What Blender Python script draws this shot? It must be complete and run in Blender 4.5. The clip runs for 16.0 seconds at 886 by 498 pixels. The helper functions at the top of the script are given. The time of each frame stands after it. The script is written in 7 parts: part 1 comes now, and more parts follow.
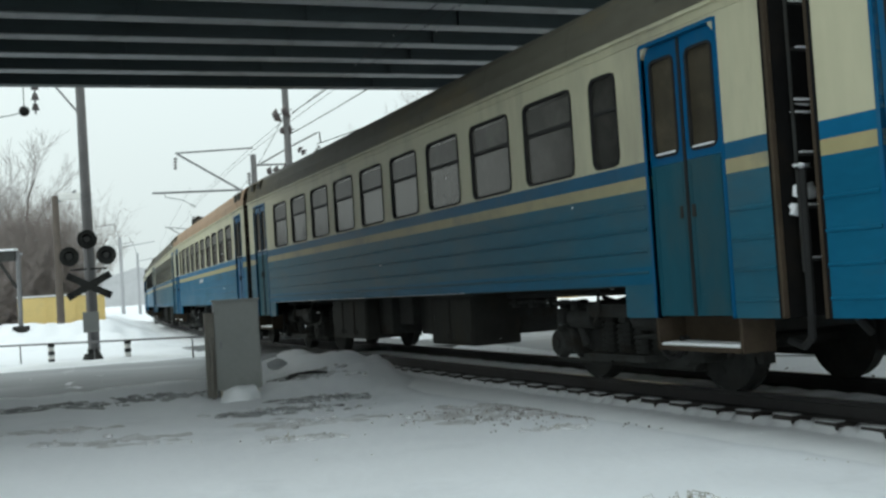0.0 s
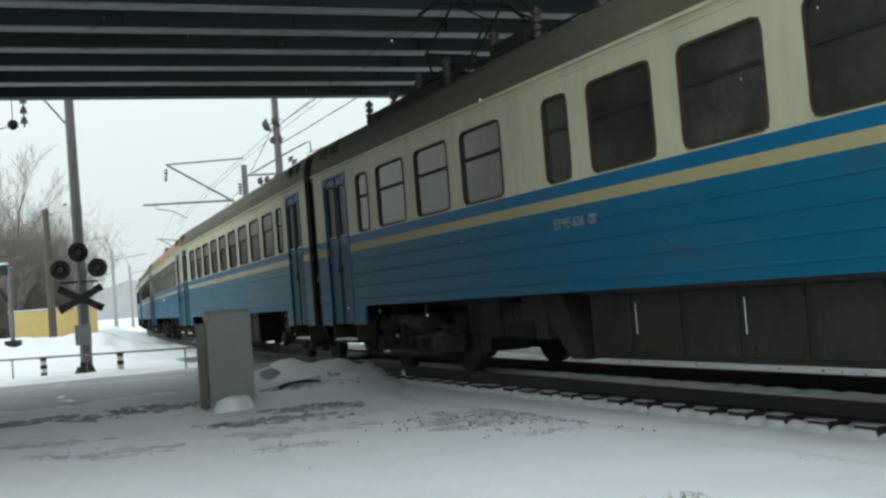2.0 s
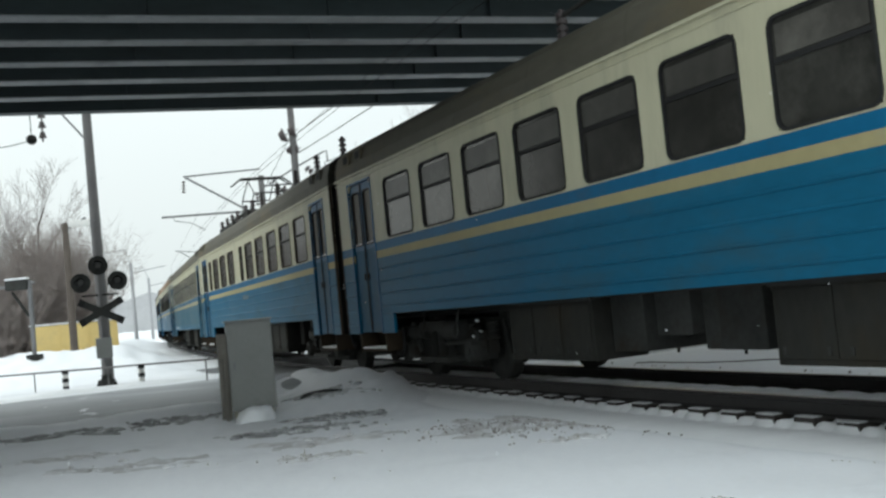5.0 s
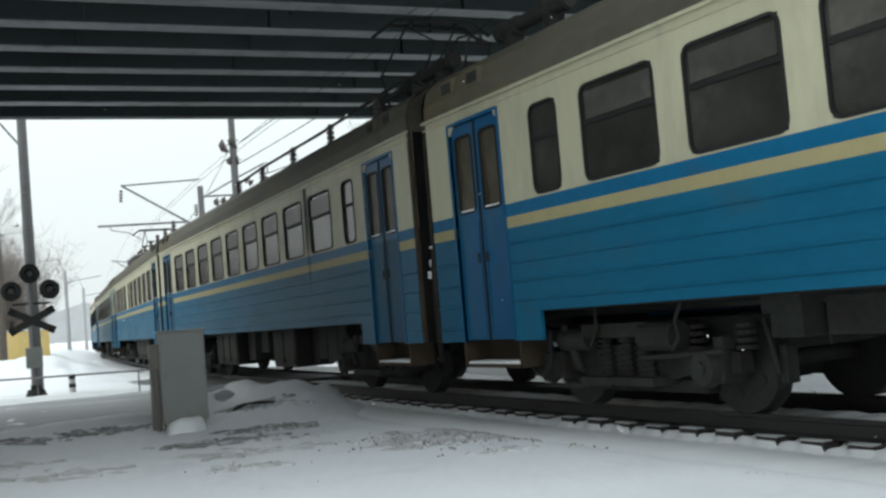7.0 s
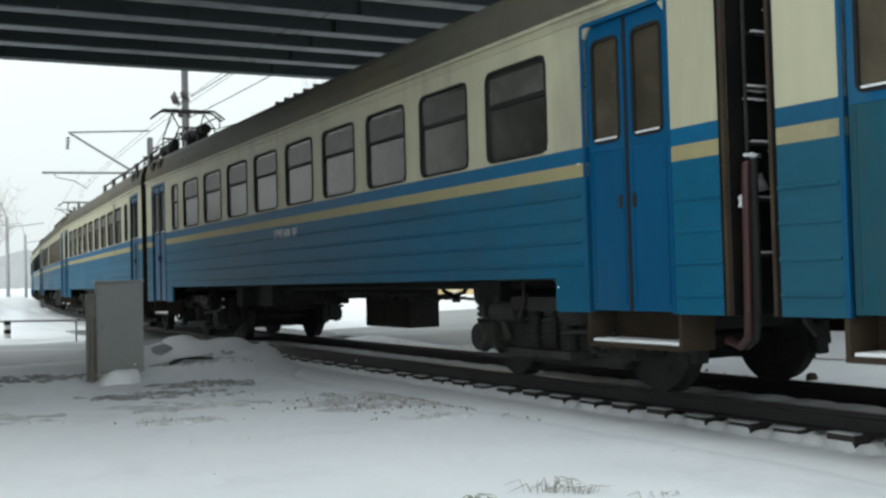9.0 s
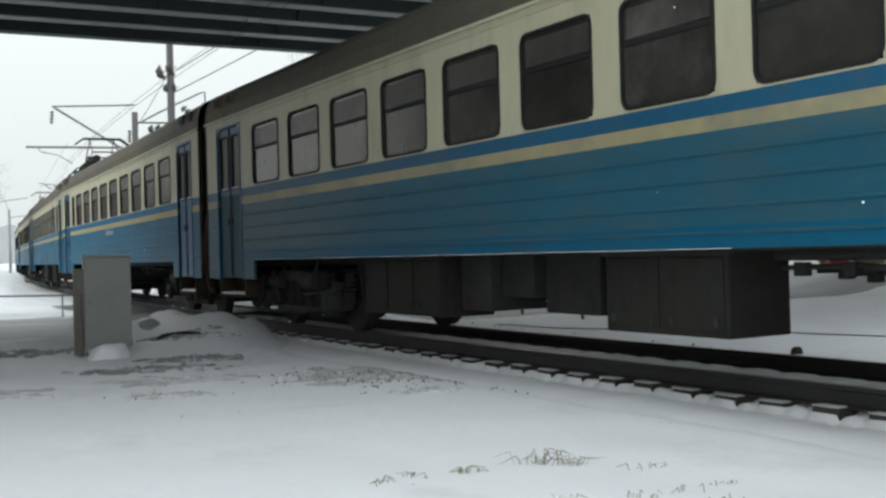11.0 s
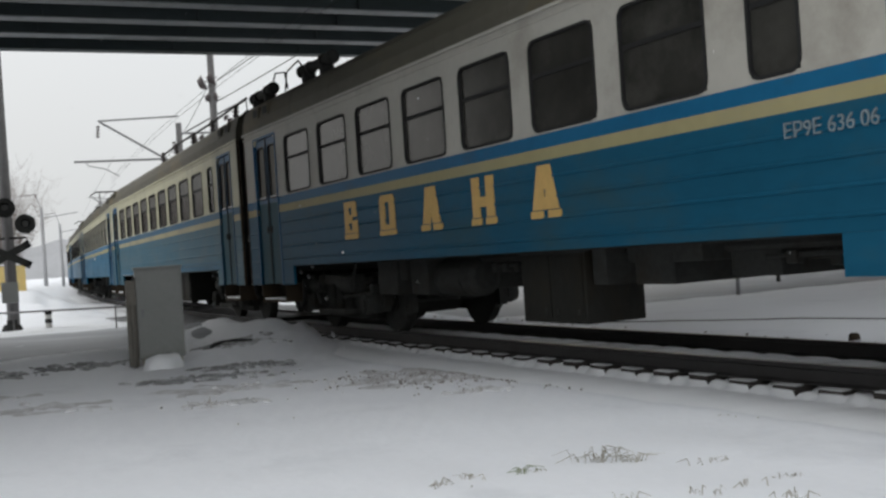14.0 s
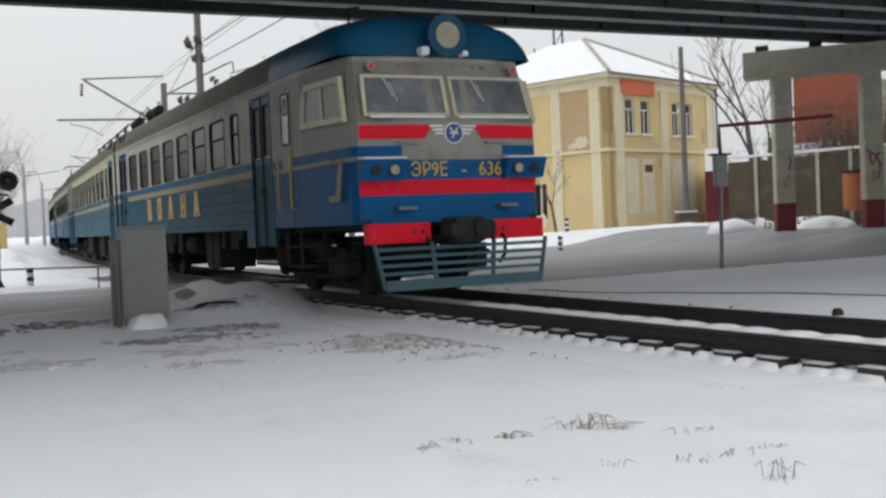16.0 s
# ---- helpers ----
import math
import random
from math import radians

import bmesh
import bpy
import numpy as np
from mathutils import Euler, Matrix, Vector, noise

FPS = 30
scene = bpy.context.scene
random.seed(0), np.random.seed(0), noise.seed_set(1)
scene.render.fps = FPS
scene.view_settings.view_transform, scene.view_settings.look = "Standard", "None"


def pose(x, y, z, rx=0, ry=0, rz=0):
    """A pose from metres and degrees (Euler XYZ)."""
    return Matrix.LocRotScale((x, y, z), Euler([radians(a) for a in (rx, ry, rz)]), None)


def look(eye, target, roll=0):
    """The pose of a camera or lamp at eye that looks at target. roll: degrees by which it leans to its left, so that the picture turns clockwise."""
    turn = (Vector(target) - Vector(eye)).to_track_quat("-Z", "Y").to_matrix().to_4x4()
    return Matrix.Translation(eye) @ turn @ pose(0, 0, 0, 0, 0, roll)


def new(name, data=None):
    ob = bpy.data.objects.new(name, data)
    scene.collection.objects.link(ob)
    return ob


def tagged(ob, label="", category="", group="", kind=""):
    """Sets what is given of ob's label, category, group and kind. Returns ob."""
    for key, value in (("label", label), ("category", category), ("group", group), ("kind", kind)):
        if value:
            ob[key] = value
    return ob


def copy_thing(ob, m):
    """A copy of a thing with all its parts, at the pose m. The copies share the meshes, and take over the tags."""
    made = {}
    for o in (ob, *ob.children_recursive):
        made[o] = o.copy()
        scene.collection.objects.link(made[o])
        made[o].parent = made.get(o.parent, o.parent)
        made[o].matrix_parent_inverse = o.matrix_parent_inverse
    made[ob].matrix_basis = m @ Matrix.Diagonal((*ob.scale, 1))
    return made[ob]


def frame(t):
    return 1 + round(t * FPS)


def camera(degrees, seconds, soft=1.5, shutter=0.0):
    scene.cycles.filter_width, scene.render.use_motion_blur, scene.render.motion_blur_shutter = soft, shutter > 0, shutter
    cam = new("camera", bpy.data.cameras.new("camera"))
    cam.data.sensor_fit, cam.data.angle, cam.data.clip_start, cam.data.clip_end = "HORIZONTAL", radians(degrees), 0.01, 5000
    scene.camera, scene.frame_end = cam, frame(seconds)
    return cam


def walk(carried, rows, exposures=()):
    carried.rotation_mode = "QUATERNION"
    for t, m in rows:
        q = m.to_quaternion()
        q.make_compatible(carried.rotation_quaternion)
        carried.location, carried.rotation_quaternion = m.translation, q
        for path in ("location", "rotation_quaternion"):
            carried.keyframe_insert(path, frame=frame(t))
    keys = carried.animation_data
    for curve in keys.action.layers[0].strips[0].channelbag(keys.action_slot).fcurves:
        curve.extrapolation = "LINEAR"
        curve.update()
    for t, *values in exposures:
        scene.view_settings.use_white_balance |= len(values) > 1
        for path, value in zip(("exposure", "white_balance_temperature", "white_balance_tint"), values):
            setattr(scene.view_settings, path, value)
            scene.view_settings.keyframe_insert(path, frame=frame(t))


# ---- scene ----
# ---------------------------------------------------------------- camera
# seconds, x, y, z, yaw, pitch, roll; z = 0 is the top of the rails
CAMERA_ROWS = [
    (0, -0.047, -0.005, 1.269, -0.56, 2.06, 3.62),
    (0.5, -0.031, 0.047, 1.254, 0.43, 2.34, 4.15),
    (1, -0.032, 0.028, 1.254, 0.16, 2.45, 4.44),
    (1.5, -0.087, 0.046, 1.274, -0.44, 2.48, 4.25),
    (2, -0.024, 0.005, 1.251, -0.92, 2.44, 4.59),
    (2.5, -0.012, -0.012, 1.255, -1.43, 2.49, 4.89),
    (3, -0.002, -0.027, 1.265, -1.64, 2.83, 4.97),
    (5.5, -0.068, 0.083, 1.233, 0.31, 2.94, 5.57),
    (6, -0.064, 0.082, 1.220, 0.17, 2.73, 5.41),
    (6.5, -0.041, 0.064, 1.229, -0.87, 2.91, 5.30),
    (7, 0.022, -0.041, 1.213, -3.19, 3.47, 4.73),
    (7.5, 0.042, -0.070, 1.190, -6.07, 3.25, 3.73),
    (8, 0.005, -0.060, 1.213, -6.17, 2.85, 2.74),
    (8.5, 0.026, -0.037, 1.200, -5.51, 2.26, 1.77),
    (9, 0.077, -0.018, 1.182, -6.08, 1.60, 1.57),
    (9.5, 0.068, -0.056, 1.154, -7.58, 1.16, 0.78),
    (10, 0.060, -0.056, 1.162, -7.84, 0.86, 0.59),
    (12.5, 0.033, -0.005, 1.183, -4.77, -0.29, 3.63),
    (13, 0.035, -0.007, 1.189, -4.79, -0.11, 3.79),
    (13.5, 0.034, -0.008, 1.193, -4.58, 0.04, 3.89),
    (14, 0.025, -0.012, 1.193, -4.36, 0.24, 3.78),
    (14.5, 0.015, -0.003, 1.192, -3.98, 0.16, 3.59),
    (15, 0.003, 0.006, 1.186, -3.44, -0.27, 3.27),
    (15.5, -0.013, 0.028, 1.209, -4.27, -1.34, 3.00),
    (16, -0.024, 0.026, 1.169, -5.26, -1.54, 2.42),
]
cam = camera(45.9, 16.0, soft=2.6)
walk(cam, [(t, pose(x, y, z, 90 + p, r, w)) for t, x, y, z, w, p, r in CAMERA_ROWS],
     exposures=[(0.0, -0.06, 6150, -2), (5.5, 0.06, 6250, 2), (7.5, 0.12, 6250, 2), (10.0, 0.11, 6280, 3), (13.0, -0.22, 6500, 9), (16.0, -0.25, 6450, 10)])

# ---------------------------------------------------------------- light
world = bpy.data.worlds.new("world")
scene.world = world
world.use_nodes = True
wt = world.node_tree
wt.nodes.clear()
w_out = wt.nodes.new("ShaderNodeOutputWorld")
w_bg = wt.nodes.new("ShaderNodeBackground")
w_sky = wt.nodes.new("ShaderNodeTexSky")
w_sky.sky_type, w_sky.sun_disc = "NISHITA", False
w_sky.sun_elevation, w_sky.sun_rotation = radians(28), radians(-60)
w_sky.air_density, w_sky.dust_density, w_sky.ozone_density = 1.0, 6.0, 1.0
w_mix = wt.nodes.new("ShaderNodeMixRGB")
w_mix.inputs[0].default_value = 0.93          # closed cloud cover
# closed overcast: brighter overhead than at the horizon
w_dir = wt.nodes.new("ShaderNodeTexCoord")
w_sep = wt.nodes.new("ShaderNodeSeparateXYZ")
w_grad = wt.nodes.new("ShaderNodeMapRange")
w_grad.inputs[1].default_value, w_grad.inputs[2].default_value = 0.0, 1.0
w_grad.inputs[3].default_value, w_grad.inputs[4].default_value = 0.5, 1.0
w_tint = wt.nodes.new("ShaderNodeMixRGB")
w_tint.blend_type = "MULTIPLY"
w_tint.inputs[0].default_value = 1.0
w_tint.inputs[1].default_value = (16.2, 16.6, 16.8, 1)
wt.links.new(w_dir.outputs["Generated"], w_sep.inputs[0])
wt.links.new(w_sep.outputs[2], w_grad.inputs[0])
wt.links.new(w_grad.outputs[0], w_tint.inputs[2])
wt.links.new(w_tint.outputs[0], w_mix.inputs[2])
w_bg.inputs[1].default_value = 0.1
wt.links.new(w_sky.outputs[0], w_mix.inputs[1])
wt.links.new(w_mix.outputs[0], w_bg.inputs[0])
wt.links.new(w_bg.outputs[0], w_out.inputs[0])
sun_data = bpy.data.lights.new("sun", "SUN")
sun_data.energy, sun_data.angle, sun_data.color = 0.5, radians(40), (1.0, 0.97, 0.93)
sun = new("sun", sun_data)
sun.matrix_world = look((-60, 40, 60), (0, 20, 0))


# ---------------------------------------------------------------- materials
def material(name, base, rough=0.6, metal=0.0, vary=0.15, scale=3.0, fine=40.0, bump=0.1, dirt=None, dirt_amount=0.0,
             dirt_scale=1.5, stretch=(1, 1, 1), spec=0.5):
    """Node material: a base colour varied at two scales, stains of a second colour, and fine relief."""
    m = bpy.data.materials.new(name)
    m.use_nodes = True
    t, n = m.node_tree, m.node_tree.nodes
    b = n["Principled BSDF"]
    b.inputs["Roughness"].default_value, b.inputs["Metallic"].default_value = rough, metal
    b.inputs["Specular IOR Level"].default_value = spec
    co, mp = n.new("ShaderNodeTexCoord"), n.new("ShaderNodeMapping")
    mp.inputs["Scale"].default_value = stretch
    t.links.new(co.outputs["Object"], mp.inputs[0])

    def noise_node(sc, det):
        k = n.new("ShaderNodeTexNoise")
        k.inputs["Scale"].default_value, k.inputs["Detail"].default_value = sc, det
        t.links.new(mp.outputs[0], k.inputs[0])
        return k

    def mixed(fac, a, c, kind="MIX"):
        k = n.new("ShaderNodeMixRGB")
        k.blend_type = kind
        for i, v in enumerate((fac, a, c)):
            if hasattr(v, "links"):
                t.links.new(v, k.inputs[i])
            else:
                k.inputs[i].default_value = v
        return k.outputs[0]

    def ramp(src, lo, hi):
        k = n.new("ShaderNodeMapRange")
        k.inputs[1].default_value, k.inputs[2].default_value = lo, hi
        t.links.new(src, k.inputs[0])
        return k.outputs[0]

    big, small = noise_node(scale, 4), noise_node(fine, 3)
    lo = tuple(c * (1 - vary) for c in base) + (1,)
    hi = tuple(min(1, c * (1 + vary)) for c in base) + (1,)
    col = mixed(ramp(big.outputs[0], 0.3, 0.7), lo, hi)
    col = mixed(0.35, col, mixed(ramp(small.outputs[0], 0.3, 0.7), lo, hi))
    if dirt:
        d = noise_node(dirt_scale, 8)
        d.inputs["Roughness"].default_value = 0.65
        edge = 0.62 - 0.3 * dirt_amount
        k = n.new("ShaderNodeMath")
        k.operation = "MULTIPLY"
        k.inputs[1].default_value = min(1.0, 0.35 + dirt_amount)
        t.links.new(ramp(d.outputs[0], edge, edge + 0.22), k.inputs[0])
        col = mixed(k.outputs[0], col, (*dirt, 1))
    rnd = n.new("ShaderNodeObjectInfo")
    hsv = n.new("ShaderNodeHueSaturation")
    t.links.new(col, hsv.inputs["Color"])
    rr = n.new("ShaderNodeMapRange")
    rr.inputs[3].default_value, rr.inputs[4].default_value = 1 - vary * 0.4, 1 + vary * 0.4
    t.links.new(rnd.outputs["Random"], rr.inputs[0])
    t.links.new(rr.outputs[0], hsv.inputs["Value"])
    t.links.new(hsv.outputs[0], b.inputs["Base Color"])
    r2 = n.new("ShaderNodeMapRange")
    r2.inputs[3].default_value, r2.inputs[4].default_value = max(0.02, rough - 0.12), min(1, rough + 0.12)
    t.links.new(big.outputs[0], r2.inputs[0])
    t.links.new(r2.outputs[0], b.inputs["Roughness"])
    if bump:
        k = n.new("ShaderNodeBump")
        k.inputs["Strength"].default_value, k.inputs["Distance"].default_value = bump, 0.01
        t.links.new(small.outputs[0], k.inputs["Height"])
        t.links.new(k.outputs[0], b.inputs["Normal"])
    return m


def glass_material(name, tint, rough=0.08, spec=0.5):
    m = material(name, tint, rough, vary=0.4, scale=1.2, fine=5, bump=0.0, spec=spec, dirt=tuple(2.6 * c for c in tint), dirt_amount=0.35, dirt_scale=1.1)
    return m


M = {
    "snow": material("snow", (0.80, 0.81, 0.84), 0.7, vary=0.03, scale=0.35, fine=14, bump=0.35, dirt=(0.52, 0.53, 0.56), dirt_amount=0.25, dirt_scale=0.5),
    "clean_snow": material("clean_snow", (0.84, 0.85, 0.87), 0.7, vary=0.03, scale=2, fine=25, bump=0.3),
    "slush": material("slush", (0.285, 0.295, 0.31), 0.6, vary=0.18, scale=0.5, fine=9, bump=0.4, dirt=(0.58, 0.59, 0.62), dirt_amount=0.3, dirt_scale=0.5, stretch=(0.35, 1, 1)),
    "wet_asphalt": material("wet_asphalt", (0.055, 0.056, 0.058), 0.55, vary=0.3, scale=1.2, fine=12, bump=0.4, dirt=(0.36, 0.37, 0.39), dirt_amount=0.35, dirt_scale=1.1),
    "dirty_snow": material("dirty_snow", (0.24, 0.24, 0.24), 0.8, vary=0.3, scale=3, fine=20, bump=0.5, dirt=(0.62, 0.63, 0.65), dirt_amount=0.55, dirt_scale=2.5),
    "blue": material("blue_paint", (0.014, 0.108, 0.195), 0.42, vary=0.16, scale=0.8, fine=9, bump=0.05, dirt=(0.035, 0.08, 0.105), dirt_amount=0.45, dirt_scale=0.8, stretch=(0.6, 1, 1.6), spec=0.05),
    "dusty_blue": material("dusty_blue_paint", (0.021, 0.095, 0.142), 0.5, vary=0.16, scale=0.8, fine=9, bump=0.06, dirt=(0.06, 0.10, 0.115), dirt_amount=0.5, dirt_scale=0.9, stretch=(0.5, 1, 1.4), spec=0.14),
    "dusty_stripe": material("dusty_stripe_paint", (0.32, 0.285, 0.17), 0.5, vary=0.12, scale=0.9, fine=9, bump=0.04, dirt=(0.16, 0.17, 0.15), dirt_amount=0.4, spec=0.14),
    "dusty_bright": material("dusty_band_paint", (0.018, 0.09, 0.165), 0.5, vary=0.12, scale=0.8, fine=9, bump=0.05, dirt=(0.06, 0.10, 0.13), dirt_amount=0.35, dirt_scale=1.2, spec=0.14),
    "side_blue": material("dull_blue_paint", (0.011, 0.086, 0.150), 0.45, vary=0.16, scale=0.8, fine=9, bump=0.05, dirt=(0.035, 0.075, 0.085), dirt_amount=0.5, dirt_scale=0.8, stretch=(0.6, 1, 1.4), spec=0.05),
    "bright_blue": material("bright_blue_paint", (0.014, 0.112, 0.225), 0.4, vary=0.12, scale=0.8, fine=9, bump=0.05, dirt=(0.05, 0.08, 0.11), dirt_amount=0.2, dirt_scale=1.2, spec=0.05),
    "cab_blue": material("cab_blue_paint", (0.012, 0.102, 0.255), 0.38, vary=0.12, scale=0.8, fine=9, bump=0.04, dirt=(0.06, 0.08, 0.13), dirt_amount=0.25, spec=0.05),
    "cream": material("cream_paint", (0.465, 0.445, 0.315), 0.45, vary=0.10, scale=0.7, fine=8, bump=0.05, dirt=(0.29, 0.27, 0.21), dirt_amount=0.4, dirt_scale=1.3, stretch=(1, 1, 0.25), spec=0.14),
    "stripe": material("stripe_paint", (0.34, 0.30, 0.16), 0.45, vary=0.10, scale=0.9, fine=9, bump=0.04, dirt=(0.30, 0.28, 0.18), dirt_amount=0.3, spec=0.05),
    "grey": material("grey_paint", (0.285, 0.275, 0.245), 0.45, vary=0.10, scale=0.9, fine=9, bump=0.04, dirt=(0.14, 0.13, 0.11), dirt_amount=0.3, spec=0.14),
    "red": material("red_paint", (0.72, 0.010, 0.030), 0.45, vary=0.08, scale=2, fine=12, bump=0.03, dirt=(0.55, 0.16, 0.16), dirt_amount=0.03, dirt_scale=3, spec=0.14),
    "letter_ochre": material("ochre_letters", (0.60, 0.39, 0.14), 0.55, vary=0.12, scale=4, fine=20, bump=0.03, dirt=(0.30, 0.25, 0.14), dirt_amount=0.25, dirt_scale=5, spec=0.14),
    "yellow": material("yellow_letters", (0.62, 0.42, 0.07), 0.5, vary=0.12, scale=4, fine=20, bump=0.02, spec=0.14),
    "white_letters": material("white_letters", (0.19, 0.23, 0.25), 0.5, vary=0.2, scale=6, fine=30, bump=0.02),
    "roof": material("roof_paint", (0.098, 0.092, 0.072), 0.65, vary=0.2, scale=0.7, fine=8, bump=0.1, dirt=(0.17, 0.125, 0.055), dirt_amount=0.4, dirt_scale=0.6, stretch=(0.4, 1, 1), spec=0.14),
    "black": material("black_iron", (0.040, 0.041, 0.039), 0.8, vary=0.35, scale=2, fine=15, bump=0.2, dirt=(0.030, 0.023, 0.015), dirt_amount=0.35, dirt_scale=3, spec=0.10),
    "soot": material("gap_black_paint", (0.010, 0.010, 0.010), 0.85, vary=0.3, scale=2, fine=15, bump=0.1, dirt=(0.022, 0.017, 0.012), dirt_amount=0.3, spec=0.05),
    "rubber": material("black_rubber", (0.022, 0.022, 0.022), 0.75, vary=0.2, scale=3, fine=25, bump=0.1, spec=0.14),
    "rust": material("rusty_steel", (0.050, 0.038, 0.026), 0.8, vary=0.3, scale=3, fine=25, bump=0.2, dirt=(0.05, 0.035, 0.028), dirt_amount=0.4, dirt_scale=4, spec=0.14),
    "rail": material("rail_steel", (0.034, 0.032, 0.032), 0.65, metal=0.3, vary=0.3, scale=1.5, fine=25, bump=0.15, dirt=(0.02, 0.018, 0.016), dirt_amount=0.4),
    "rail_top": material("worn_rail_head", (0.30, 0.29, 0.28), 0.35, metal=0.8, vary=0.15, scale=1.5, fine=25, bump=0.05),
    "frosted_tie": material("frosted_wood", (0.55, 0.56, 0.57), 0.9, vary=0.2, scale=4, fine=30, bump=0.3, dirt=(0.20, 0.19, 0.18), dirt_amount=0.3, dirt_scale=5),
    "tie": material("creosote_wood", (0.035, 0.030, 0.027), 0.85, vary=0.3, scale=5, fine=40, bump=0.4, stretch=(1, 6, 1)),
    "window": glass_material("carriage_glass", (0.036, 0.035, 0.031), 0.2, 0.32),
    "haze_glass": glass_material("hazy_glass", (0.060, 0.057, 0.050), 0.4, 0.25),
    "door_glass": glass_material("brown_door_glass", (0.055, 0.047, 0.032), 0.45, 0.2),
    # grey base paints in the sky and snow reflected by the cab panes
    "cab_glass": glass_material("cab_glass", (0.16, 0.17, 0.175), 0.2, 0.6),
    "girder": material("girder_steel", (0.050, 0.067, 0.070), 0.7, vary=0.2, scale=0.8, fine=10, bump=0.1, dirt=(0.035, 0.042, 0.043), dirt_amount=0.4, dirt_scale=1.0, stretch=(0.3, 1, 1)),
    "flange": material("snowlit_flange_steel", (0.34, 0.36, 0.37), 0.6, vary=0.2, scale=1.5, fine=12, bump=0.1, dirt=(0.08, 0.09, 0.09), dirt_amount=0.35, dirt_scale=1.3),
    "concrete": material("concrete", (0.44, 0.42, 0.34), 0.85, vary=0.15, scale=0.8, fine=18, bump=0.25, dirt=(0.22, 0.21, 0.18), dirt_amount=0.4, dirt_scale=1.2),
    "shade_wall_concrete": material("dark_shade_concrete", (0.085, 0.085, 0.082), 0.9, vary=0.2, scale=0.8, fine=14, bump=0.2, dirt=(0.05, 0.05, 0.048), dirt_amount=0.4),
    "pole": material("pole_concrete", (0.155, 0.15, 0.15), 0.85, vary=0.15, scale=1.2, fine=18, bump=0.2, dirt=(0.09, 0.085, 0.085), dirt_amount=0.35, stretch=(1, 1, 0.4)),
    "column_red": material("column_red_paint", (0.17, 0.022, 0.028), 0.7, vary=0.2, scale=2, fine=18, bump=0.15, dirt=(0.07, 0.03, 0.03), dirt_amount=0.35),
    "cabinet": material("cabinet_paint", (0.23, 0.235, 0.225), 0.55, vary=0.10, scale=1.5, fine=14, bump=0.06, dirt=(0.14, 0.14, 0.13), dirt_amount=0.3, dirt_scale=1.6),
    "galvanised": material("galvanised_steel", (0.20, 0.20, 0.205), 0.5, metal=0.5, vary=0.2, scale=3, fine=20, bump=0.05),
    "wire": material("wire", (0.035, 0.035, 0.037), 0.8, metal=0.0, vary=0.1, bump=0.0),
    "porcelain": material("insulator_glaze", (0.055, 0.042, 0.042), 0.45, vary=0.2, scale=6, fine=20, bump=0.0),
    "white": material("white_paint", (0.72, 0.71, 0.68), 0.6, vary=0.08, scale=2, fine=15, bump=0.05, dirt=(0.42, 0.40, 0.36), dirt_amount=0.3),
    "plaster": material("ochre_plaster", (0.70, 0.54, 0.27), 0.9, vary=0.10, scale=0.5, fine=14, bump=0.2, dirt=(0.56, 0.49, 0.34), dirt_amount=0.4, dirt_scale=0.7),
    "plaster_bare": material("bare_plaster", (0.50, 0.35, 0.20), 0.9, vary=0.10, scale=0.7, fine=14, bump=0.25, dirt=(0.55, 0.44, 0.30), dirt_amount=0.3, dirt_scale=0.9),
    "trim": material("trim_plaster", (0.74, 0.66, 0.47), 0.85, vary=0.07, scale=1.5, fine=14, bump=0.15, dirt=(0.62, 0.50, 0.30), dirt_amount=0.35, dirt_scale=0.9),
    "fence": material("yellow_fence", (0.66, 0.50, 0.20), 0.85, vary=0.10, scale=0.8, fine=12, bump=0.15, dirt=(0.45, 0.36, 0.18), dirt_amount=0.3),
    "bark": material("bark", (0.115, 0.095, 0.08), 0.9, vary=0.25, scale=4, fine=25, bump=0.4),
    # twigs of the farther trees, paled to paint in distance haze
    "pale_twigs": material("pale_twigs", (0.48, 0.45, 0.44), 0.9, vary=0.2, scale=1, fine=10, bump=0.0),
    "twigs": material("twigs", (0.34, 0.32, 0.315), 0.9, vary=0.2, scale=1, fine=10, bump=0.0),
    "twigs_brown": material("brown_twigs", (0.135, 0.10, 0.085), 0.9, vary=0.25, scale=1, fine=10, bump=0.0),
    "weeds": material("dry_weeds", (0.32, 0.30, 0.25), 0.9, vary=0.3, scale=8, fine=30, bump=0.0),
    "brick": material("red_brick", (0.27, 0.075, 0.045), 0.85, vary=0.2, scale=3, fine=20, bump=0.3),
    "dark_wall": material("dark_concrete_wall", (0.085, 0.068, 0.046), 0.9, vary=0.25, scale=0.8, fine=12, bump=0.3, dirt=(0.16, 0.14, 0.11), dirt_amount=0.3),
    "orange": material("orange_paint", (0.45, 0.14, 0.05), 0.7, vary=0.15, scale=2, fine=12, bump=0.05),
    "graffiti": material("violet_paint", (0.20, 0.06, 0.17), 0.7, vary=0.3, scale=4, fine=12, bump=0.0),
    "green": material("green_paint", (0.10, 0.19, 0.17), 0.6, vary=0.15, scale=1, fine=12, bump=0.05),
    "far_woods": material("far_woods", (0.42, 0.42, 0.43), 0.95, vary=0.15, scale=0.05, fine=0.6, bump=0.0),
    "badge_blue": material("badge_blue", (0.02, 0.06, 0.25), 0.4, vary=0.05, bump=0.0),
    "lamp_glass": material("lamp_glass", (0.34, 0.31, 0.22), 0.12, vary=0.15, scale=8, fine=30, bump=0.0),
    "hose_red": material("red_hose", (0.042, 0.014, 0.012), 0.6, vary=0.25, scale=5, fine=20, bump=0.1),
}


